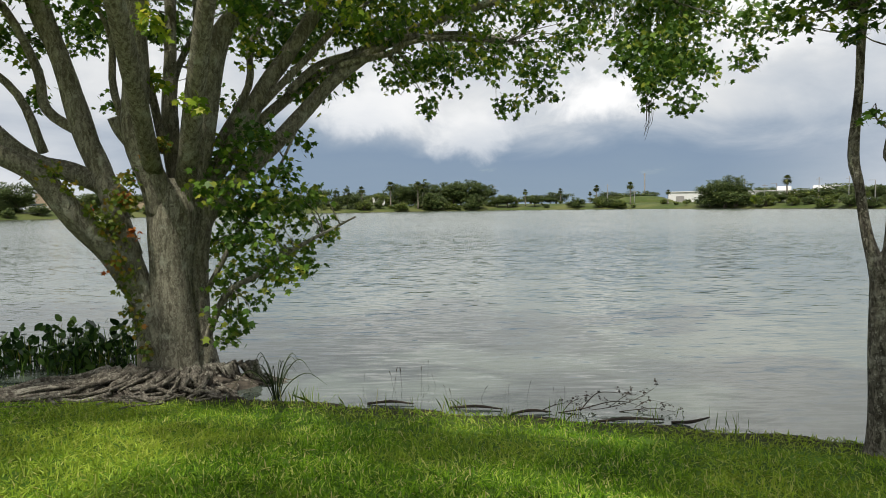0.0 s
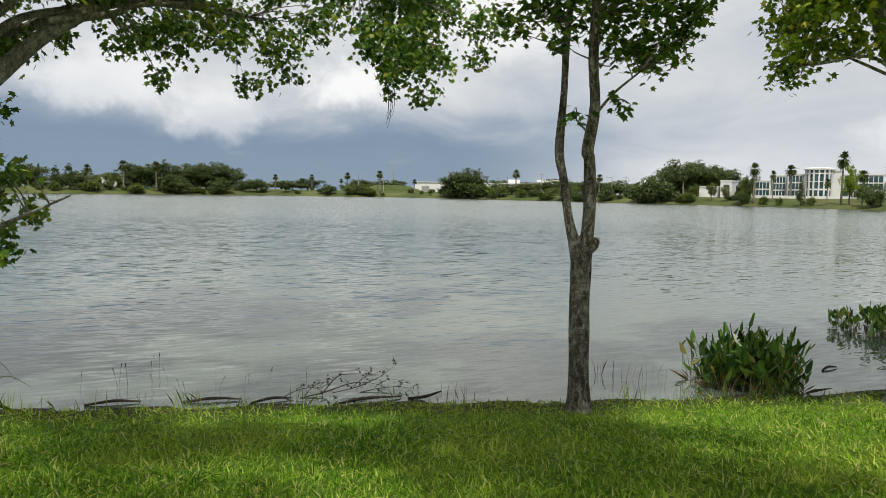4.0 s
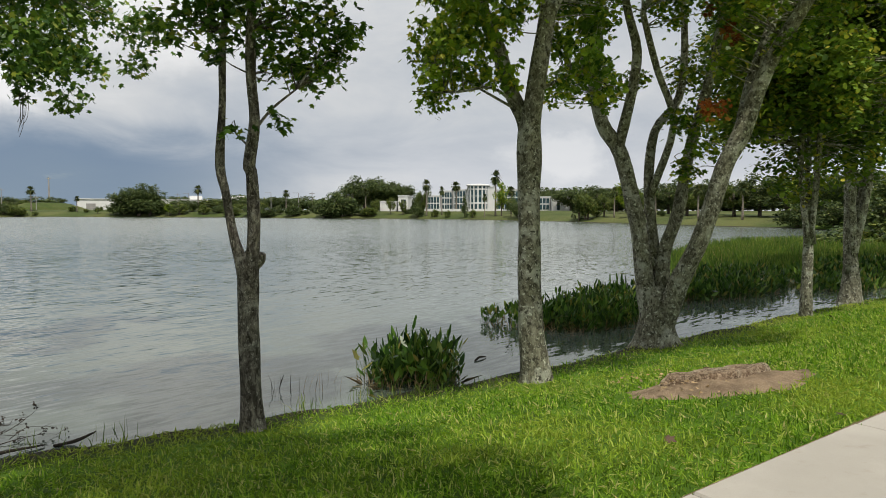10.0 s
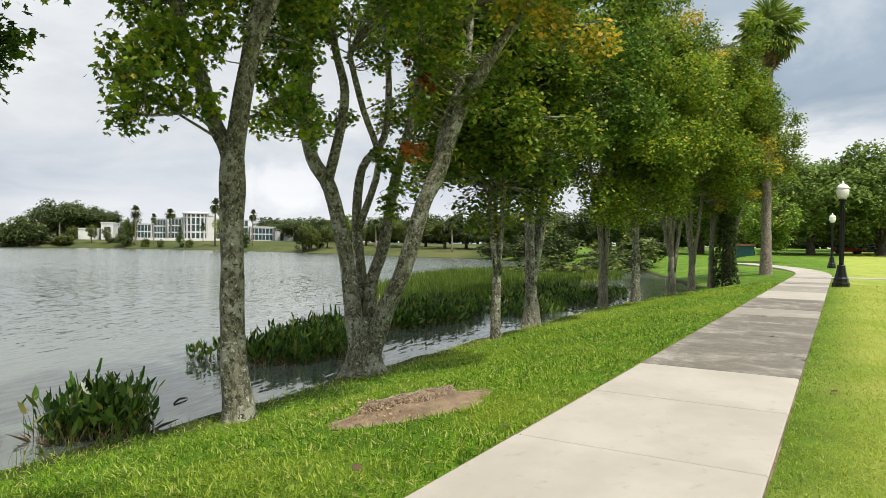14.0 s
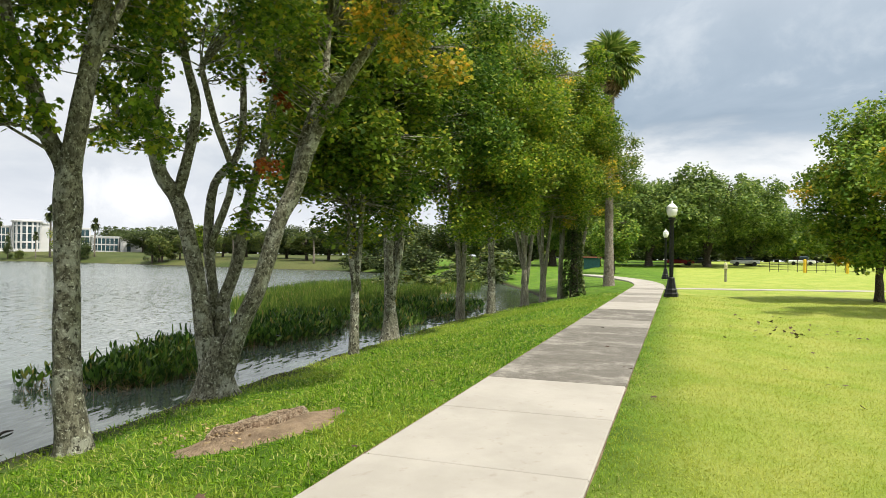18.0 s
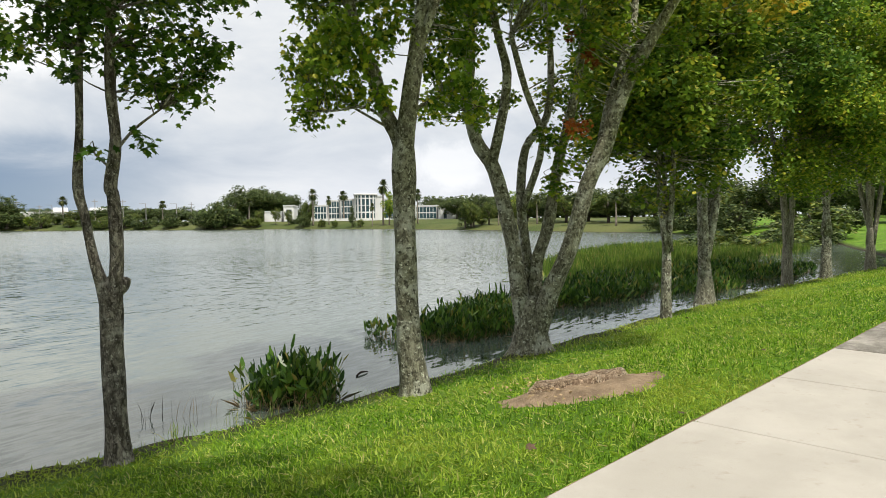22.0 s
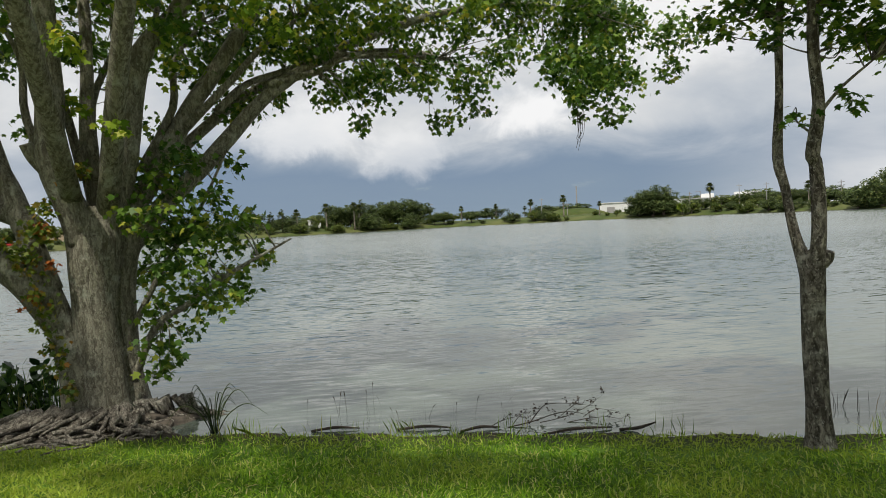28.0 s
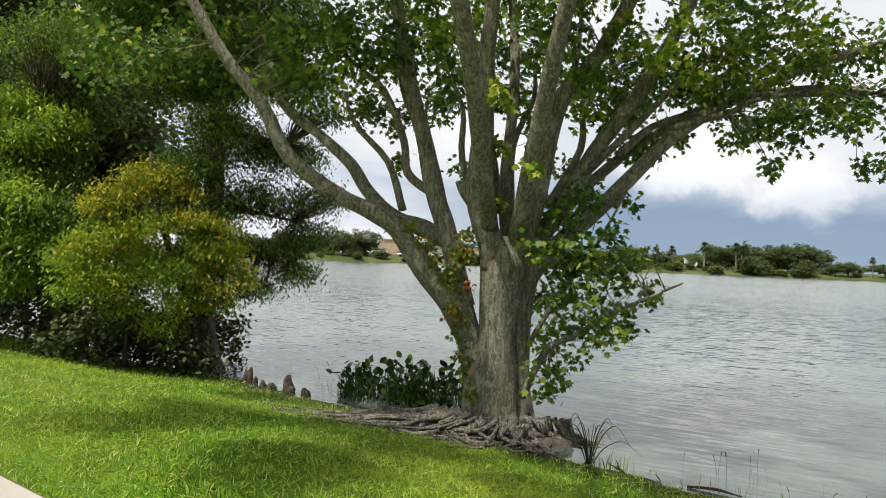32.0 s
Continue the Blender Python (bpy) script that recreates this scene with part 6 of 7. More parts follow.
# ---- small things on the lawn ----
def litter():
    rng = np.random.default_rng(300)
    for k in range(60):
        x, y = rng.uniform(3, 17), rng.uniform(-7, 4)
        wy = float(walk_y(x))
        if wy - WALK_W - 0.05 < y < wy + 0.05:
            z = 0.705
            if rng.random() > 0.6:
                continue
        else:
            z = ground_z(x, y) + 0.035
        me = fast_mesh("fallen_leaf", leaf_faces(rng, np.zeros((1, 3)), 0.075, MAPLE, 0.0, 0.12), len(MAPLE), LITTER)
        ob = new("fallen_leaf", me)
        ob.matrix_basis = pose(x, y, z + 0.006)
        tagged(ob, "dry brown fallen leaf lying flat", "leaf", "fallen leaves")


litter()


def swale_litter():
    """Dark leaves gathered in the hollow beside the path."""
    rng = np.random.default_rng(301)
    for k in range(46):
        x = rng.normal(18.4, 1.5)
        y = float(walk_y(x)) - WALK_W - 3.0 + rng.normal() * 0.55
        ob = new("fallen_leaf", fast_mesh("fallen_leaf", leaf_faces(rng, np.zeros((1, 3)), 0.10, MAPLE, 0.0, 0.15), len(MAPLE), LITTER))
        ob.matrix_basis = pose(x, y, ground_z(x, y) + 0.04)
        tagged(ob, "dark wet leaf gathered in the hollow of the lawn", "leaf", "fallen leaves")


swale_litter()


def lawn_blades():
    rng = np.random.default_rng(400)
    n = 720000
    r = 2.4 * (32 / 2.4) ** rng.uniform(0, 1, n)
    a = np.radians(np.where(rng.random(n) < 0.22, rng.uniform(70, 122, n), rng.uniform(-66, 122, n)))
    a = np.where((r < 9) & (rng.random(n) < 0.25), rng.uniform(0, 2 * np.pi, n), a)
    x, y = r * np.sin(a), r * np.cos(a)
    s = shore_distance(x, y)
    gap = walk_y(x) - y
    off = (gap < -0.01 + 0.03 * rng.normal(size=n)) | (gap > WALK_W * 1.013 + 0.02 + 0.03 * rng.normal(size=n))
    c, q = math.cos(radians(38)), math.sin(radians(38))
    u, v = (x - 6.42) * c - (y - 2.72) * q, (x - 6.42) * q + (y - 2.72) * c
    bare = (u / 0.92) ** 2 + (v / 0.42) ** 2 < 1 + 0.25 * rng.normal(size=n)
    root = ((x + 3.05) / 1.6) ** 2 + ((y - 8.2) / 0.85) ** 2 < 1 + 0.2 * rng.normal(size=n)
    k = (s > 0.05 + 0.1 * rng.random(n)) & off & ~bare & ~root
    x, y, r = x[k], y[k], r[k]
    z = height(x, y) - 0.012
    tall = 0.052 * (1 + 0.03 * r) * rng.uniform(0.6, 1.25, len(x))
    mown = walk_y(x) - y > WALK_W
    tall = np.where(mown, tall * 0.7, tall)
    f = blade_faces(rng, np.stack([x, y, z], 1), tall, GRASS, 1.0, 1.05, 0.4)
    tagged(new("grass", fast_mesh("grass", f, 5, BLADE)), "short green lawn grass with yellowing blades", "grass", kind="stuff")


lawn_blades()


# ---- far shore ----
def polar(a, r):
    return r * math.sin(radians(a)), r * math.cos(radians(a))


FAR_A, FAR_R = [a for a, r in FAR_EDGE][::-1], [r for a, r in FAR_EDGE][::-1]


def shore_r(a):
    return float(np.interp(a, FAR_A, FAR_R))


def far_tree_kind(name, label, tall, spread, seed, leaf, low, n=30, cl=(0.17, 0.32), per=17, size=0.42, cone=False, bark_mat=None):
    """One far tree of real size, to be copied."""
    rng = np.random.default_rng(seed)
    top = thing(name, label, "tree", (0, -900, 0))
    part_mesh("trunk", limb_mesh("trunk", [smooth_line([(0, 0, -0.5, 0.4), (0, 0, low + 0.5, 0.28), (0.2, 0.1, tall * 0.6, 0.18)], 3)], bark_mat or BARK_DARK, 7), top)
    for k in range(3):
        a = 2.1 * k + seed
        part_mesh("limb", limb_mesh("limb", [smooth_line([(0, 0, low + 0.3, 0.18), (spread * 0.3 * math.cos(a), spread * 0.3 * math.sin(a), tall * 0.5, 0.12), (spread * 0.5 * math.cos(a), spread * 0.5 * math.sin(a), tall * 0.7, 0.05)], 3)], bark_mat or BARK_DARK, 5), top)
    if cone:
        cls = []
        for k in range(n):
            h = rng.uniform(low, tall * 0.96)
            w = spread * (1 - ((h - low) / (tall - low)) ** 1.3) + 0.15
            a = rng.uniform(0, 6.28)
            cls.append((w * 0.7 * math.cos(a), w * 0.7 * math.sin(a), h, 0.35 * w + 0.35))
    else:
        cls = dome(rng, (0, 0, (low + tall) / 2), spread * 0.8, (tall - low) / 2 * 0.85, n, spread * cl[0], spread * cl[1])
    f = []
    for c in cls:
        p, _ = clump_points(rng, c[:3], c[3], max(10, int(per * c[3] ** 2 * 7)), 0.8)
        f.append(leaf_faces(rng, p, size, KITE, 0.3))
    tagged(part_mesh("crown", fast_mesh("crown", np.concatenate(f), 4, leaf), top), kind="stuff")
    return top


def far_palm_kind(tall, seed, fan=1.9):
    rng = np.random.default_rng(seed)
    top = thing("palm_tree", "slim cabbage palm on the far shore", "palm tree", (0, -900, 0), "palms on the far shore")
    part_mesh("trunk", limb_mesh("trunk", [smooth_line([(0, 0, -0.5, 0.28), (0, 0, tall * 0.5, 0.2), (0.1, 0, tall, 0.18)], 3)], BARK_PALM, 7), top)
    f = []
    for k in range(150):
        a, e = rng.uniform(0, 6.28), radians(rng.uniform(-70, 85))
        d = np.array([math.cos(a) * math.cos(e), math.sin(a) * math.cos(e), math.sin(e)])
        s = np.cross(d, (0, 0, 1.0)) + 1e-6
        s /= np.linalg.norm(s)
        o, L = np.array([0.1, 0, tall]), fan * rng.uniform(0.75, 1.1)
        f.append([o, o + d * L * .6 + s * .2, o + d * L + (0, 0, -.25 * L), o + d * L * .6 - s * .2])
    tagged(part_mesh("crown", fast_mesh("crown", np.array(f), 4, LEAF_FAR_PALM), top), kind="stuff")
    return top


KINDS = {
    "oak": far_tree_kind("oak_tree", "rounded dark green oak on the far shore", 10, 6.0, 500, LEAF_OAK, 1.5),
    "oak2": far_tree_kind("oak_tree", "broad uneven oak on the far shore", 10, 6.5, 501, LEAF_OAK, 1.0, 30),
    "green": far_tree_kind("broadleaf_tree", "mid-green broadleaf tree on the far shore", 9, 4.5, 502, LEAF_FAR, 1.5),
    "bush": far_tree_kind("bush", "low dark green waterside bush", 4, 3.6, 503, LEAF_OAK, 0.2, 18, (0.25, 0.4)),
    "shrub": far_tree_kind("bush", "low pale green waterside shrub", 4, 3.4, 504, LEAF_FAR, 0.2, 18, (0.25, 0.4)),
    "pine": far_tree_kind("conifer", "pointed dark conifer on the far shore", 11, 3.0, 505, LEAF_OAK, 0.8, 40, cone=True, size=0.4),
    "gold": far_tree_kind("broadleaf_tree", "yellow-green tree on the far shore", 9, 4.2, 506, LEAF_BRIGHT, 1.2),
    "palm": far_palm_kind(8.0, 507),
}
TALL = {"oak": 10, "oak2": 10, "green": 9, "bush": 4, "shrub": 4, "pine": 11, "gold": 9, "palm": 9}
rng_f = np.random.default_rng(510)
placed = set()


def plant(kind, a, tall_deg, back=6.0, wide=1.2):
    """A far tree at the bearing a, so tall that its top stands tall_deg above the eye's level."""
    r = shore_r(a) + back
    x, y = polar(a, r)
    z = ground_z(x, y)
    tall = max(1.2, 2.15 + r * math.tan(radians(tall_deg)) - z)
    s = tall / TALL[kind]
    m = pose(x, y, z, 0, 0, rng_f.uniform(0, 360)) @ Matrix.Diagonal((s * wide, s * wide, s, 1))
    if kind in placed:
        ob = copy_thing(KINDS[kind], pose(0, 0, 0))
    else:
        ob = KINDS[kind]
        placed.add(kind)
    ob.matrix_basis = m
    return ob


FAR_1 = [("oak2", -39.5, 1.9, 10), ("green", -37, 1.8, 12), ("oak", -34.5, 2.0, 8), ("oak", -32.8, 2.15, 10), ("oak2", -27.5, 1.6, 20), ("green", -25, 1.3, 16), ("oak", -22, 1.5, 18), ("oak2", -18.5, 1.7, 14), ("green", -15, 1.5, 14), ("oak2", -11.4, 1.9, 22), ("green", -12.8, 1.4, 10), ("pine", -9.6, 1.55, 6), ("pine", -8.7, 1.75, 6), ("palm", -7.5, 1.55, 8), ("green", -6.0, 1.2, 14), ("palm", -5.1, 1.9, 6)]
FAR_2 = [("oak", -4.3, 1.95, 14), ("oak2", -3.1, 2.15, 16), ("pine", -2.2, 2.25, 3), ("oak", -1.0, 2.0, 14), ("oak", 0.2, 2.05, 12), ("oak2", 1.3, 2.5, 16), ("bush", 2.0, 0.8, 3), ("oak", 2.8, 1.75, 14), ("green", 4.1, 0.75, 16), ("green", 5.0, 0.85, 20), ("bush", 5.2, 0.1, 4), ("palm", 6.2, 1.15, 8), ("oak", 7.3, 0.8, 20), ("palm", 9.1, 1.2, 14), ("palm", 11.5, 0.9, 14), ("palm", 12.0, 1.4, 8), ("palm", 14.7, 1.6, 10), ("bush", 13.0, 0.4, 3), ("shrub", 12.2, 0.5, 3), ("palm", 17.6, 0.95, 8), ("oak", 3.9, 0.75, 5), ("oak", 4.7, 0.9, 5), ("green", 5.5, 0.75, 6), ("oak", 7.0, 0.8, 5), ("palm", -2.8, 1.9, 3), ("palm", -2.4, 1.7, 2), ("shrub", -0.2, 0.2, 1), ("shrub", 0.4, 0.1, 1), ("bush", 1.6, 0.3, 1), ("bush", -1.4, 0.9, 2), ("shrub", 18.2, 0.0, 6), ("bush", 19.0, 0.15, 12), ("shrub", 19.8, 0.1, 10), ("bush", 17.4, 0.2, 12)]
FAR_3 = [("oak2", 21.3, 1.95, 5), ("oak", 22.1, 2.15, 5), ("bush", 20.8, 0.9, 3), ("bush", 21.8, 1.1, 2), ("bush", 22.6, 1.0, 3), ("gold", 24.0, 0.5, 2), ("bush", 23.5, 0.4, 8), ("shrub", 26.5, 0.4, 4), ("bush", 27.6, 0.35, 6), ("green", 28.8, 0.6, 8), ("bush", 30.2, 0.5, 3), ("shrub", 24.7, 0.55, 3), ("oak", 25.6, 0.8, 10), ("palm", 26.1, 1.85, 12), ("palm", 26.9, 0.6, 6), ("palm", 28.2, 0.6, 6), ("green", 29.5, 0.7, 10), ("palm", 32.9, 1.55, 14), ("green", 31, 0.8, 16), ("oak", 33.5, 0.75, 18), ("oak", 35.2, 0.8, 24), ("green", 36.6, 0.7, 20), ("bush", 33.5, 0.35, 2), ("bush", 36.0, 0.4, 2), ("oak2", 38.4, 2.4, 40), ("oak", 39.3, 3.0, 45), ("oak2", 40.2, 3.1, 40), ("oak2", 41.3, 2.9, 40), ("oak", 42.4, 2.1, 50), ("green", 37.4, 1.7, 40), ("palm", 39.4, 1.7, 18), ("shrub", 39.9, 0.3, 3)]
FAR_4 = [("palm", 47.0, 2.3, 16), ("palm", 51.6, 1.9, 12), ("oak", 54.6, 2.0, 50), ("oak2", 56.5, 2.1, 45), ("oak", 58.6, 2.2, 40), ("pine", 57.2, 1.2, 2), ("green", 57.9, 1.2, 3), ("oak2", 60.2, 2.3, 42), ("gold", 61.0, 2.4, 24), ("green", 62.4, 1.9, 20), ("palm", 63.2, 1.8, 12), ("oak", 64.2, 2.6, 26), ("green", 65.6, 2.2, 18), ("palm", 66.4, 1.9, 8), ("oak2", 67.4, 3.0, 24)]
FAR_5 = [("green", 69.0, 2.6, 16), ("palm", 69.6, 2.0, 6), ("oak", 70.8, 3.0, 20), ("oak2", 72.6, 3.2, 18), ("gold", 74.0, 2.8, 12), ("oak", 75.5, 3.2, 16), ("oak2", 77.5, 3.6, 16), ("green", 79.5, 3.2, 12), ("oak", 81.5, 3.6, 16), ("bush", 78.5, 0.8, 3), ("bush", 75.8, 0.6, 3), ("oak2", 84.0, 3.8, 24), ("oak", 86.5, 3.6, 40), ("bush", 86, 0.5, 10)]
FAR_6 = [("bush", 36.5, 1.3, 2, 0.9), ("bush", 37.5, 1.35, 2, 0.9), ("green", 40.2, 1.2, 4, 0.6), ("green", 41.5, 1.3, 5, 0.55), ("green", 42.5, 1.1, 4, 0.5), ("green", 44.2, 2.2, 4, 0.6), ("palm", 44.5, 2.45, 3, 0.9), ("bush", 43.7, 0.6, 2, 0.7), ("shrub", 45.2, 0.1, 2, 0.8), ("palm", 45.8, 1.9, 5, 0.7), ("shrub", 46.3, 0.0, 2, 0.7), ("pine", 47.7, 1.3, 2, 0.7), ("shrub", 48.4, 0.1, 2, 0.6), ("palm", 49.4, 1.3, 3, 0.8), ("palm", 50.3, 3.2, 6, 0.8), ("gold", 50.8, 2.5, 5, 0.55), ("green", 51.6, 1.5, 4, 0.5), ("bush", 52.2, 0.9, 3, 0.7), ("palm", 53.2, 2.4, 9, 0.8), ("green", 57.7, 1.85, 3, 0.9), ("green", 59.2, 1.7, 8, 0.8), ("palm", 60.0, 1.8, 7, 0.9), ("green", 61.6, 2.0, 9, 0.8)]
for rows in (FAR_1, FAR_2, FAR_3, FAR_4, FAR_5, FAR_6):
    for kind, a, e, back, *wide in rows:
        plant(kind, a, e, back, *wide)
for k in range(260):  # low growth along the bank and a distant belt of woods
    a = rng_f.uniform(-42, 84)
    if a > 43 and (a < 56.5 or rng_f.random() < 0.8):
        continue
    if (a < 3.5 or 27 < a < 40) or rng_f.random() < 0.33:
        plant(rng_f.choice(["bush", "shrub", "bush", "green"]), a, rng_f.uniform(-0.35, 0.45) if a < 56 else rng_f.uniform(-0.5, 0.4), rng_f.uniform(1.0, 14), rng_f.uniform(0.8, 1.6))
for k in range(240):
    a = rng_f.uniform(-44, 88)
    plant(rng_f.choice(["oak", "oak2", "green", "bush", "shrub"]), a, (0.7 if 3 < a < 20 else 0.9) + rng_f.uniform(-0.25, 0.35) + (0.6 if a > 55 else 0.0), rng_f.uniform(70, 150), rng_f.uniform(1.4, 2.6))


def pole(a, e, back, r0=0.14, arm=False):
    r = shore_r(a) + back
    x, y = polar(a, r)
    z = ground_z(x, y)
    h = 2.15 + r * math.tan(radians(e)) - z
    top = thing("utility_pole", "slim grey pole beyond the far shore" if not arm else "slim grey street light beyond the far shore", "pole", (x, y, z, 0, 0, -a), "poles beyond the lake")
    bm = bmesh.new()
    lathe(bm, [(r0, -0.3), (r0 * 0.7, h)], 8)
    part("mast", bm, GREY_ROOF, top)
    bm = bmesh.new()
    if arm:
        box(bm, -1.8, -0.06, h - 0.12, 0.1, 0.06, h)
    else:
        box(bm, -0.9, -0.06, h - 0.7, 0.9, 0.06, h - 0.55)
    part("arm", bm, GREY_ROOF, top)


for a, e, b in ((3.6, 1.6, 14), (12.9, 1.5, 40), (15.0, 1.0, 40), (23.2, 1.6, 40), (24.6, 1.3, 40), (28.2, 1.7, 40), (30.1, 1.7, 50), (35.0, 1.5, 50), (-24.3, 2.4, 60)):
    pole(a, e, b)
pole(15.8, 2.35, 120, 0.4)
for a, e in ((25.4, 1.3), (31.7, 1.4), (33.9, 1.4), (37.0, 1.3)):
    pole(a, e, 40, 0.12, True)


def window(parent, x0, z0, x1, z1, y=-0.05):
    bm = bmesh.new()
    box(bm, x0, y - 0.06, z0, x1, y, z1)
    w = part("window", bm, GLASS_DARK, parent)
    bm = bmesh.new()
    box(bm, x0 - 0.06, y - 0.10, z0 - 0.10, x1 + 0.06, y + 0.0, z0 - 0.002)
    part("sill", bm, WHITE_WALL, w)


def glass_building():
    r = 178.0
    x, y = polar(49.0, r)
    z = ground_z(x, y)
    top = thing("office_building", "white office building with glazed wings and a round glass entrance tower", "building", pose(x, y, z - 0.2, 0, 0, -49.0) @ Matrix.Diagonal((1, 1, 0.84, 1)))
    W = lambda a: r * math.tan(radians(a - 49.0))

    def block(nm, a0, a1, h, depth=12.0, y0=0.0):
        bm = bmesh.new()
        box(bm, W(a0), y0, 0, W(a1), y0 + depth, h)
        body = part(nm, bm, WHITE_WALL, top)
        bm = bmesh.new()
        box(bm, W(a0) - 0.15, y0 - 0.15, h + 0.002, W(a1) + 0.15, y0 + depth + 0.15, h + 0.3)
        part("parapet", bm, WHITE_WALL, body)
        return body

    def glazing(body, a0, a1, h, floors, cols, y0):
        """Tall panes between slim white posts, with a white band at each floor."""
        x0, x1 = W(a0) + 0.25, W(a1) - 0.25
        dx, dz = (x1 - x0) / cols, (h - 0.5) / floors
        for f in range(floors):
            for c in range(cols):
                bm = bmesh.new()
                box(bm, x0 + c * dx + 0.07, y0 - 0.05, 0.3 + f * dz + 0.28, x0 + (c + 1) * dx - 0.07, y0 - 0.004, 0.3 + (f + 1) * dz - 0.1)
                part("pane", bm, GLASS_BLUE, body)
        for c in range(cols + 1):
            bm = bmesh.new()
            box(bm, x0 + c * dx - 0.06, y0 - 0.22, 0, x0 + c * dx + 0.06, y0 - 0.056, h)
            part("post", bm, WHITE_WALL, body)

    # round entrance tower: panes on a drum between white posts, a white cap and a recessed storey below it
    cx, cy, R = W(48.83), -1.0, 2.75
    bm = bmesh.new()
    lathe(bm, [(R - 0.1, 0.0), (R - 0.1, 8.0)], 32, cx, cy)
    tower = part("tower", bm, GLASS_BLUE, top, "round glass tower")
    for k in range(9):
        a = math.pi + math.pi * k / 8
        bm = bmesh.new()
        box(bm, -0.16, -0.14, 0, 0.16, 0.14, 7.7)
        bmesh.ops.transform(bm, matrix=Matrix.Translation((cx + R * math.cos(a), cy + R * math.sin(a), 0)) @ pose(0, 0, 0, 0, 0, math.degrees(a) + 90), verts=bm.verts)
        part("post", bm, WHITE_WALL, tower)
    for zz, hh in ((2.3, 0.45), (4.6, 0.16), (6.6, 0.35)):
        bm = bmesh.new()
        lathe(bm, [(R + 0.02, zz), (R + 0.02, zz + hh)], 32, cx, cy)
        part("floor_band", bm, WHITE_WALL, tower)
    bm = bmesh.new()
    lathe(bm, [(R + 0.35, 7.75), (R + 0.4, 8.1), (R - 0.2, 8.35), (0.6, 8.5)], 32, cx, cy)
    part("roof_cap", bm, WHITE_WALL, tower)
    block("tower_wall", 49.72, 50.3, 7.4, 9, -1.0)
    left = block("left_wing", 46.75, 47.85, 6.5, 11, -0.4)
    glazing(left, 46.75, 47.85, 6.5, 3, 4, -0.4)
    corner = block("corner_wing", 45.7, 46.7, 6.2, 11, 1.2)
    glazing(corner, 45.7, 46.7, 6.2, 3, 4, 1.2)
    court = block("court_wing", 44.3, 45.65, 4.7, 11, 0.4)
    glazing(court, 44.3, 45.65, 4.7, 2, 5, 0.4)
    right = block("right_wing", 50.35, 52.9, 6.5, 12, 0.2)
    glazing(right, 50.35, 52.9, 6.5, 3, 8, 0.2)
    low = block("low_wing", 52.95, 54.8, 4.3, 12, -1.5)
    glazing(low, 52.95, 54.8, 4.3, 2, 6, -1.5)
    end = block("end_wing", 54.85, 56.4, 4.2, 14, -4.0)
    window(end, W(54.85) + 1.2, 0.4, W(54.85) + 2.0, 2.6, -4.0)
    window(end, W(54.85) + 3.2, 2.6, W(54.85) + 4.3, 3.4, -4.0)
    side = block("side_block", 42.2, 43.0, 4.6, 10, -2.0)
    window(side, W(42.2) + 0.7, 2.6, W(42.2) + 2.0, 3.6, -2.0)
    block("annexe", 40.6, 42.0, 2.9, 8, 0.0)
    bm = bmesh.new()
    box(bm, W(44.8), -9.0, 0, W(50.8), -8.6, 0.75)
    part("terrace_wall", bm, WHITE_WALL, top)


def warehouse(a0, a1, r, h, label, mat, stripe=None):
    mid = (a0 + a1) / 2
    x, y = polar(mid, r)
    z = ground_z(x, y)
    w = r * math.tan(radians((a1 - a0) / 2))
    top = thing("warehouse", label, "building", (x, y, z, 0, 0, -mid))
    bm = bmesh.new()
    box(bm, -w, 0, -0.5, w, 30, h)
    body = part("wall", bm, mat, top)
    bm = bmesh.new()
    box(bm, -w - 0.3, -0.3, h + 0.002, w + 0.3, 30.3, h + 0.3)
    part("roof", bm, GREY_ROOF if mat is TAN_WALL else WHITE_WALL, top)
    n = int(w / 6)
    for i in range(n):
        x0 = -w + 3 + i * (2 * w - 6) / max(1, n)
        bm = bmesh.new()
        box(bm, x0, -0.06, 0.2, x0 + 3.2, -0.002, min(h * 0.6, 3.2))
        part("loading_door", bm, GREY_ROOF, body)
    return top


glass_building()
warehouse(17.6, 21.2, 292, 4.0, "long low white warehouse beyond the lake", WHITE_WALL)
long_shed = warehouse(22.6, 30.0, 296, 3.9, "long white flat-roofed warehouse behind the palms", WHITE_WALL)
for ux, uw in ((-4.5, 5.0), (8.0, 9.5), (15.0, 2.0)):
    bm = bmesh.new()
    box(bm, ux, 4.0, 4.204, ux + uw, 7.0, 5.8, 0.15)
    part("roof_unit", bm, WHITE_WALL, long_shed, "white plant unit on the roof")
warehouse(-31.6, -29.2, 196, 4.2, "low tan roadside building across the lake", TAN_WALL)
warehouse(-27.4, -22.5, 230, 3.0, "pale low building behind the big tree", TAN_WALL)
warehouse(-6.6, -5.6, 270, 3.0, "small white building among far trees", WHITE_WALL)
warehouse(85.0, 87.4, 128, 3.4, "long white low building behind the row of trees", WHITE_WALL)


def mound():
    x, y = polar(15.6, 285)
    bm = bmesh.new()
    lathe(bm, [(1.0, -0.3), (0.8, 0.35), (0.45, 0.9), (0.1, 1.0)], 28)
    bmesh.ops.transform(bm, matrix=Matrix.Diagonal((15, 9, 2.6, 1)), verts=bm.verts)
    me = bpy.data.meshes.new("grass_mound")
    bm.to_mesh(me)
    me.materials.append(LAWN)
    ob = new("grass_mound", me)
    ob.matrix_basis = pose(x, y, ground_z(x, y))
    tagged(ob, "low grassy mound beyond the far shore", "hill", kind="structure")


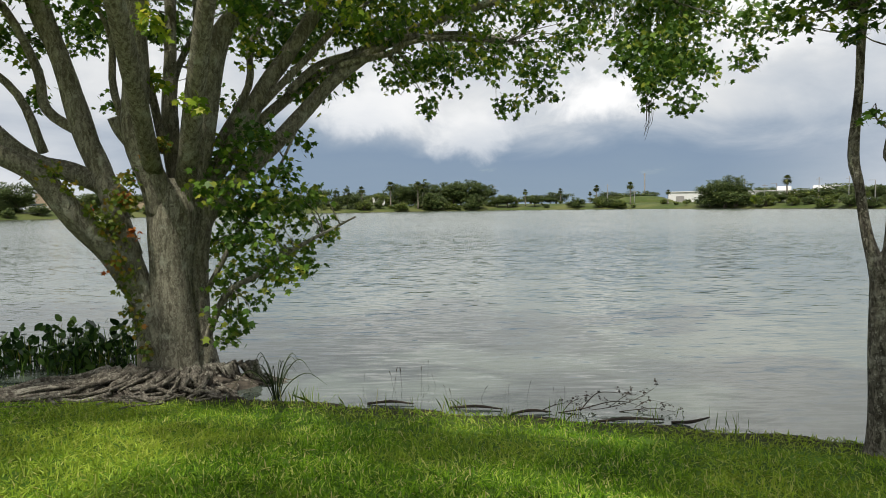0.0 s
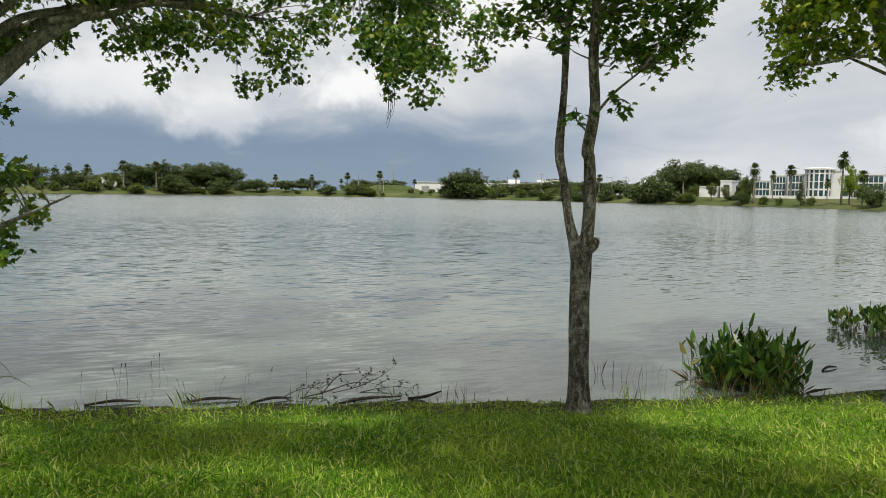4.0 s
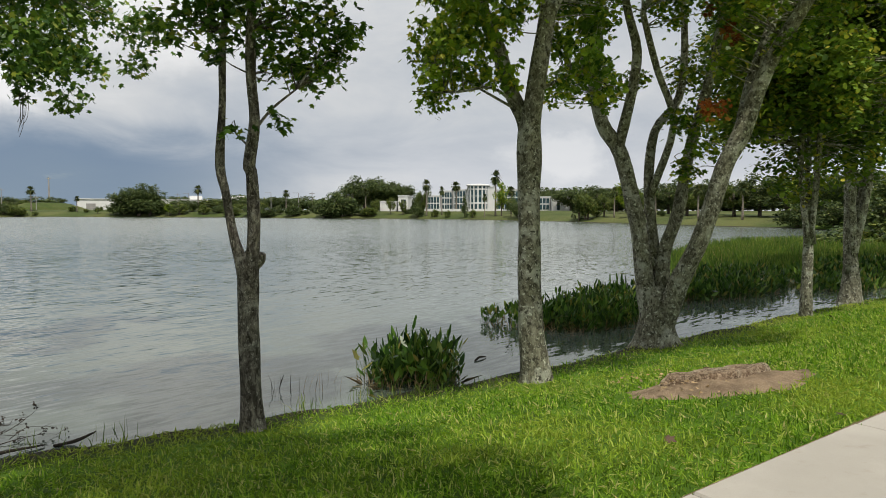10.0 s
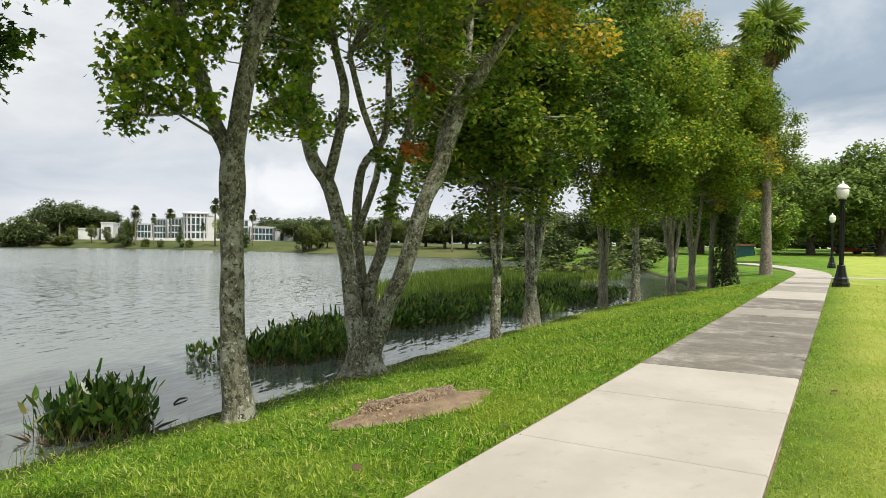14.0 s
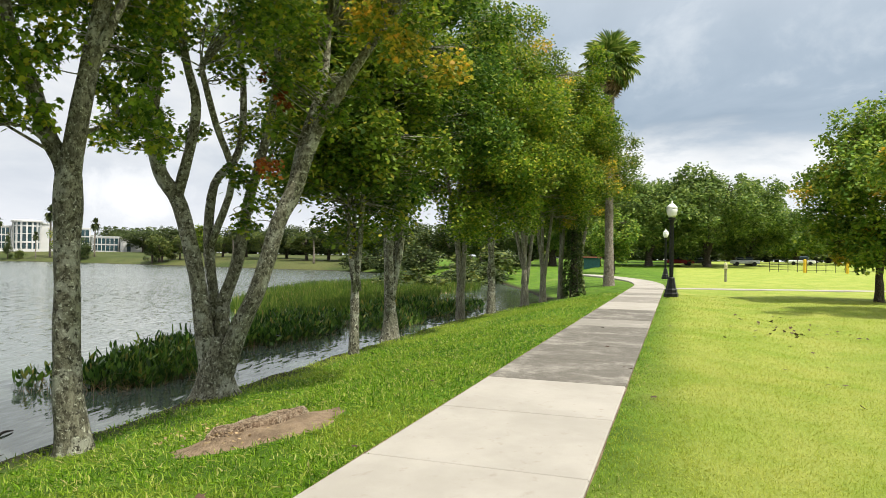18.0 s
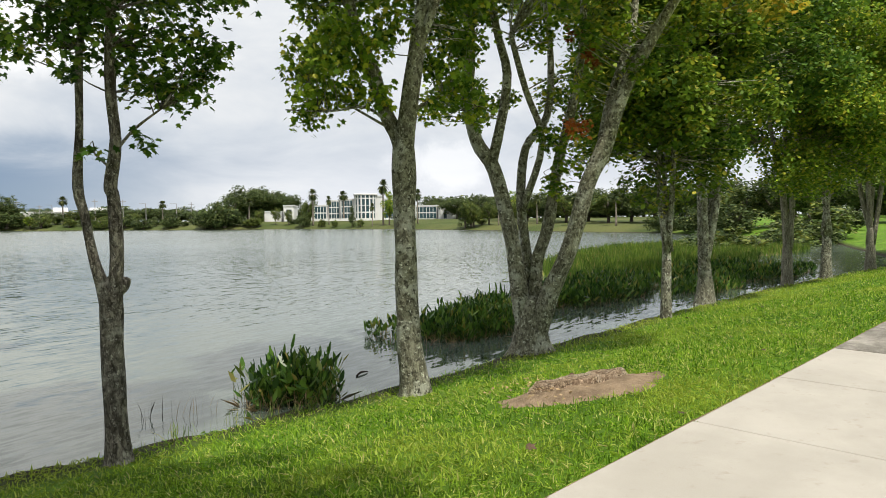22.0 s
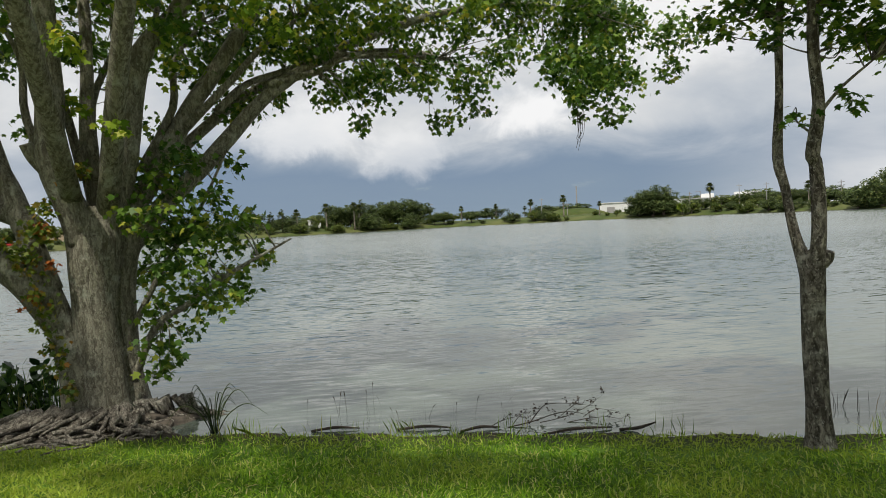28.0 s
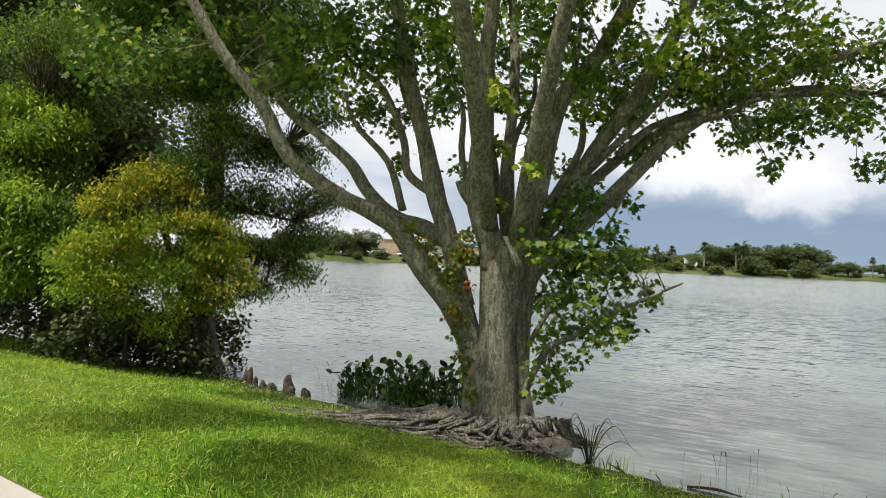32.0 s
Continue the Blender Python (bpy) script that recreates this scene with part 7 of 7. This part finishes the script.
def far_road():
    vs, fs = [], []
    for k, a in enumerate(np.linspace(-44, 42, 60)):
        for off in (17.0, 23.0):
            x, y = polar(a, shore_r(a) + off)
            vs.append((x, y, ground_z(x, y) + 0.12))
        if k:
            fs.append((2 * k - 2, 2 * k - 1, 2 * k + 1, 2 * k))
    ob = new("road", mesh_from("road", vs, fs, PALE_SLAB))
    tagged(ob, "pale road running along the far shore", "road", kind="structure")


mound()
far_road()


def car(kind, a, r, col_mat, label, turn=0.0):
    x, y = polar(a, r)
    top = thing("parked_car", label, "car", (x, y, ground_z(x, y), 0, 0, -a + turn))
    bm = bmesh.new()
    box(bm, -2.2, -0.88, 0.35, 2.2, 0.88, 0.95, 0.14)
    part("body", bm, col_mat, top)
    bm = bmesh.new()
    if kind == "pickup":
        box(bm, -0.5, -0.8, 0.96, 1.1, 0.8, 1.65, 0.18)
    else:
        box(bm, -1.5, -0.8, 0.96, 1.2, 0.8, 1.45, 0.22)
    part("cabin", bm, GLASS_DARK, top)
    for wx in (-1.35, 1.35):
        for wy in (-0.86, 0.86):
            bm = bmesh.new()
            bmesh.ops.create_cone(bm, cap_ends=True, segments=14, radius1=0.34, radius2=0.34, depth=0.22, matrix=pose(wx, wy, 0.34, 90, 0, 0))
            part("wheel", bm, BLACK_METAL, top)


RED = plain("red_car_paint", (0.35, 0.02, 0.02), 0.3)
car("car", 99.6, 118, RED, "red car parked beneath the oaks")
car("car", 100.7, 120, plain("dark_car_paint", (0.03, 0.03, 0.035), 0.3), "dark car parked beneath the oaks")
car("car", 104.3, 125, GLOBE, "white car parked beyond the lawn", 10)
car("pickup", 108.2, 140, GLOBE, "white pickup parked behind the fence")
for k, (a, r) in enumerate(((-31.5, 182), (-27.8, 178), (-29.3, 180), (-26.6, 184))):
    car("car", a, r, (GLOBE, RED, GLOBE, GREY_ROOF)[k], ("white car parked across the lake", "red car parked across the lake", "white car parked across the lake", "grey car parked across the lake")[k])


def park_fence():
    r = 92.0
    top = thing("fence", "dark green mesh fence with posts beyond the lawn", "fence", kind="")
    for k in range(17):
        a = 106 + k * 0.62
        x, y = polar(a, r)
        bm = bmesh.new()
        lathe(bm, [(0.035, -0.1), (0.035, 1.5)], 6, x, y)
        bmesh.ops.translate(bm, vec=(0, 0, ground_z(x, y)), verts=bm.verts)
        part("fence_post", bm, BLACK_METAL, top)
        if k < 16:
            x2, y2 = polar(a + 0.62, r)
            for h in (0.25, 0.85, 1.45):
                z = ground_z(x, y)
                part_mesh("rail", limb_mesh("rail", [[(x, y, z + h, 0.022), (x2, y2, ground_z(x2, y2) + h, 0.022)]], BLACK_METAL, 5, 0.0), top)
    for a in (108.35, 111.07, 113.92):
        x, y = polar(a, 90.0)
        ob = thing("bollard", "bright yellow steel bollard beside the fence", "bollard", (x, y, ground_z(x, y)), "yellow bollards")
        bm = bmesh.new()
        lathe(bm, [(0.17, -0.1), (0.17, 1.45), (0.13, 1.55), (0.03, 1.6)], 12)
        part("post", bm, YELLOW, ob)


park_fence()


def hut():
    x, y = polar(92.7, 96)
    top = thing("park_hut", "small teal park hut with a reddish roof", "hut", (x, y, ground_z(x, y), 0, 0, -92.7))
    bm = bmesh.new()
    box(bm, -1.1, 0, 0, 1.1, 3, 1.6)
    part("wall", bm, plain("teal_paint", (0.025, 0.10, 0.10), 0.7), top)
    bm = bmesh.new()
    box(bm, -1.3, -0.3, 1.602, 1.3, 3.3, 1.8)
    part("roof", bm, plain("brown_roof", (0.25, 0.10, 0.06), 0.8), top)


hut()


def vine_column():
    """A trunk wrapped in creeper at the turn of the bank."""
    rng = np.random.default_rng(610)
    z = ground_z(35.3, -0.75)
    a, h = rng.uniform(0, 6.28, 2600), rng.uniform(0, 1, 2600)
    rad = (0.50 - 0.22 * h) * (1 + 0.18 * np.sin(a * 3 + h * 9))
    p = np.stack([np.cos(a) * rad, np.sin(a) * rad, h * 3.6], 1)
    top = thing("vine_covered_trunk", "tree trunk wrapped in dark green creeper on the bank", "tree", (35.3, -0.75, z))
    part_mesh("trunk", limb_mesh("trunk", [smooth_line([(0, 0, -0.2, 0.24), (0, 0, 1.5, 0.18), (0.05, 0, 4.6, 0.13)], 4)], BARK_DARK, 9), top)
    tagged(part_mesh("creeper", fast_mesh("creeper", leaf_faces(rng, p, 0.13, OVAL, 0.8), len(OVAL), LEAF_OAK), top), kind="stuff")


vine_column()


# a low belt of growth behind the oaks across the park
rng_b = np.random.default_rng(620)
for k in range(46):
    a, r = 87 + 33 * (k + rng_b.uniform(0, 1)) / 46, rng_b.uniform(165, 215)
    x, y = polar(a, r)
    s = rng_b.uniform(0.9, 1.5)
    ob = copy_thing(KINDS[("bush", "shrub", "bush", "green")[k % 4]], pose(0, 0, 0))
    ob.matrix_basis = pose(x, y, ground_z(x, y), 0, 0, rng_b.uniform(0, 360)) @ Matrix.Diagonal((s * 1.5, s * 1.5, s * (0.55 if k % 4 == 3 else 1.0), 1))

# dark bushes on the shore behind the row of maples
for k, (x, y, s) in enumerate(((43.0, 11.0, 0.55), (46.5, 9.5, 0.7), (50.0, 8.2, 0.6), (53.5, 7.6, 0.75), (57.5, 6.8, 0.7), (62.0, 6.6, 0.9), (48.0, 12.0, 0.6))):
    ob = copy_thing(KINDS[("bush", "shrub")[k % 2]], pose(0, 0, 0))
    ob.matrix_basis = pose(x, y, ground_z(x, y), 0, 0, 67 * k) @ Matrix.Diagonal((s * 1.3, s * 1.3, s, 1))
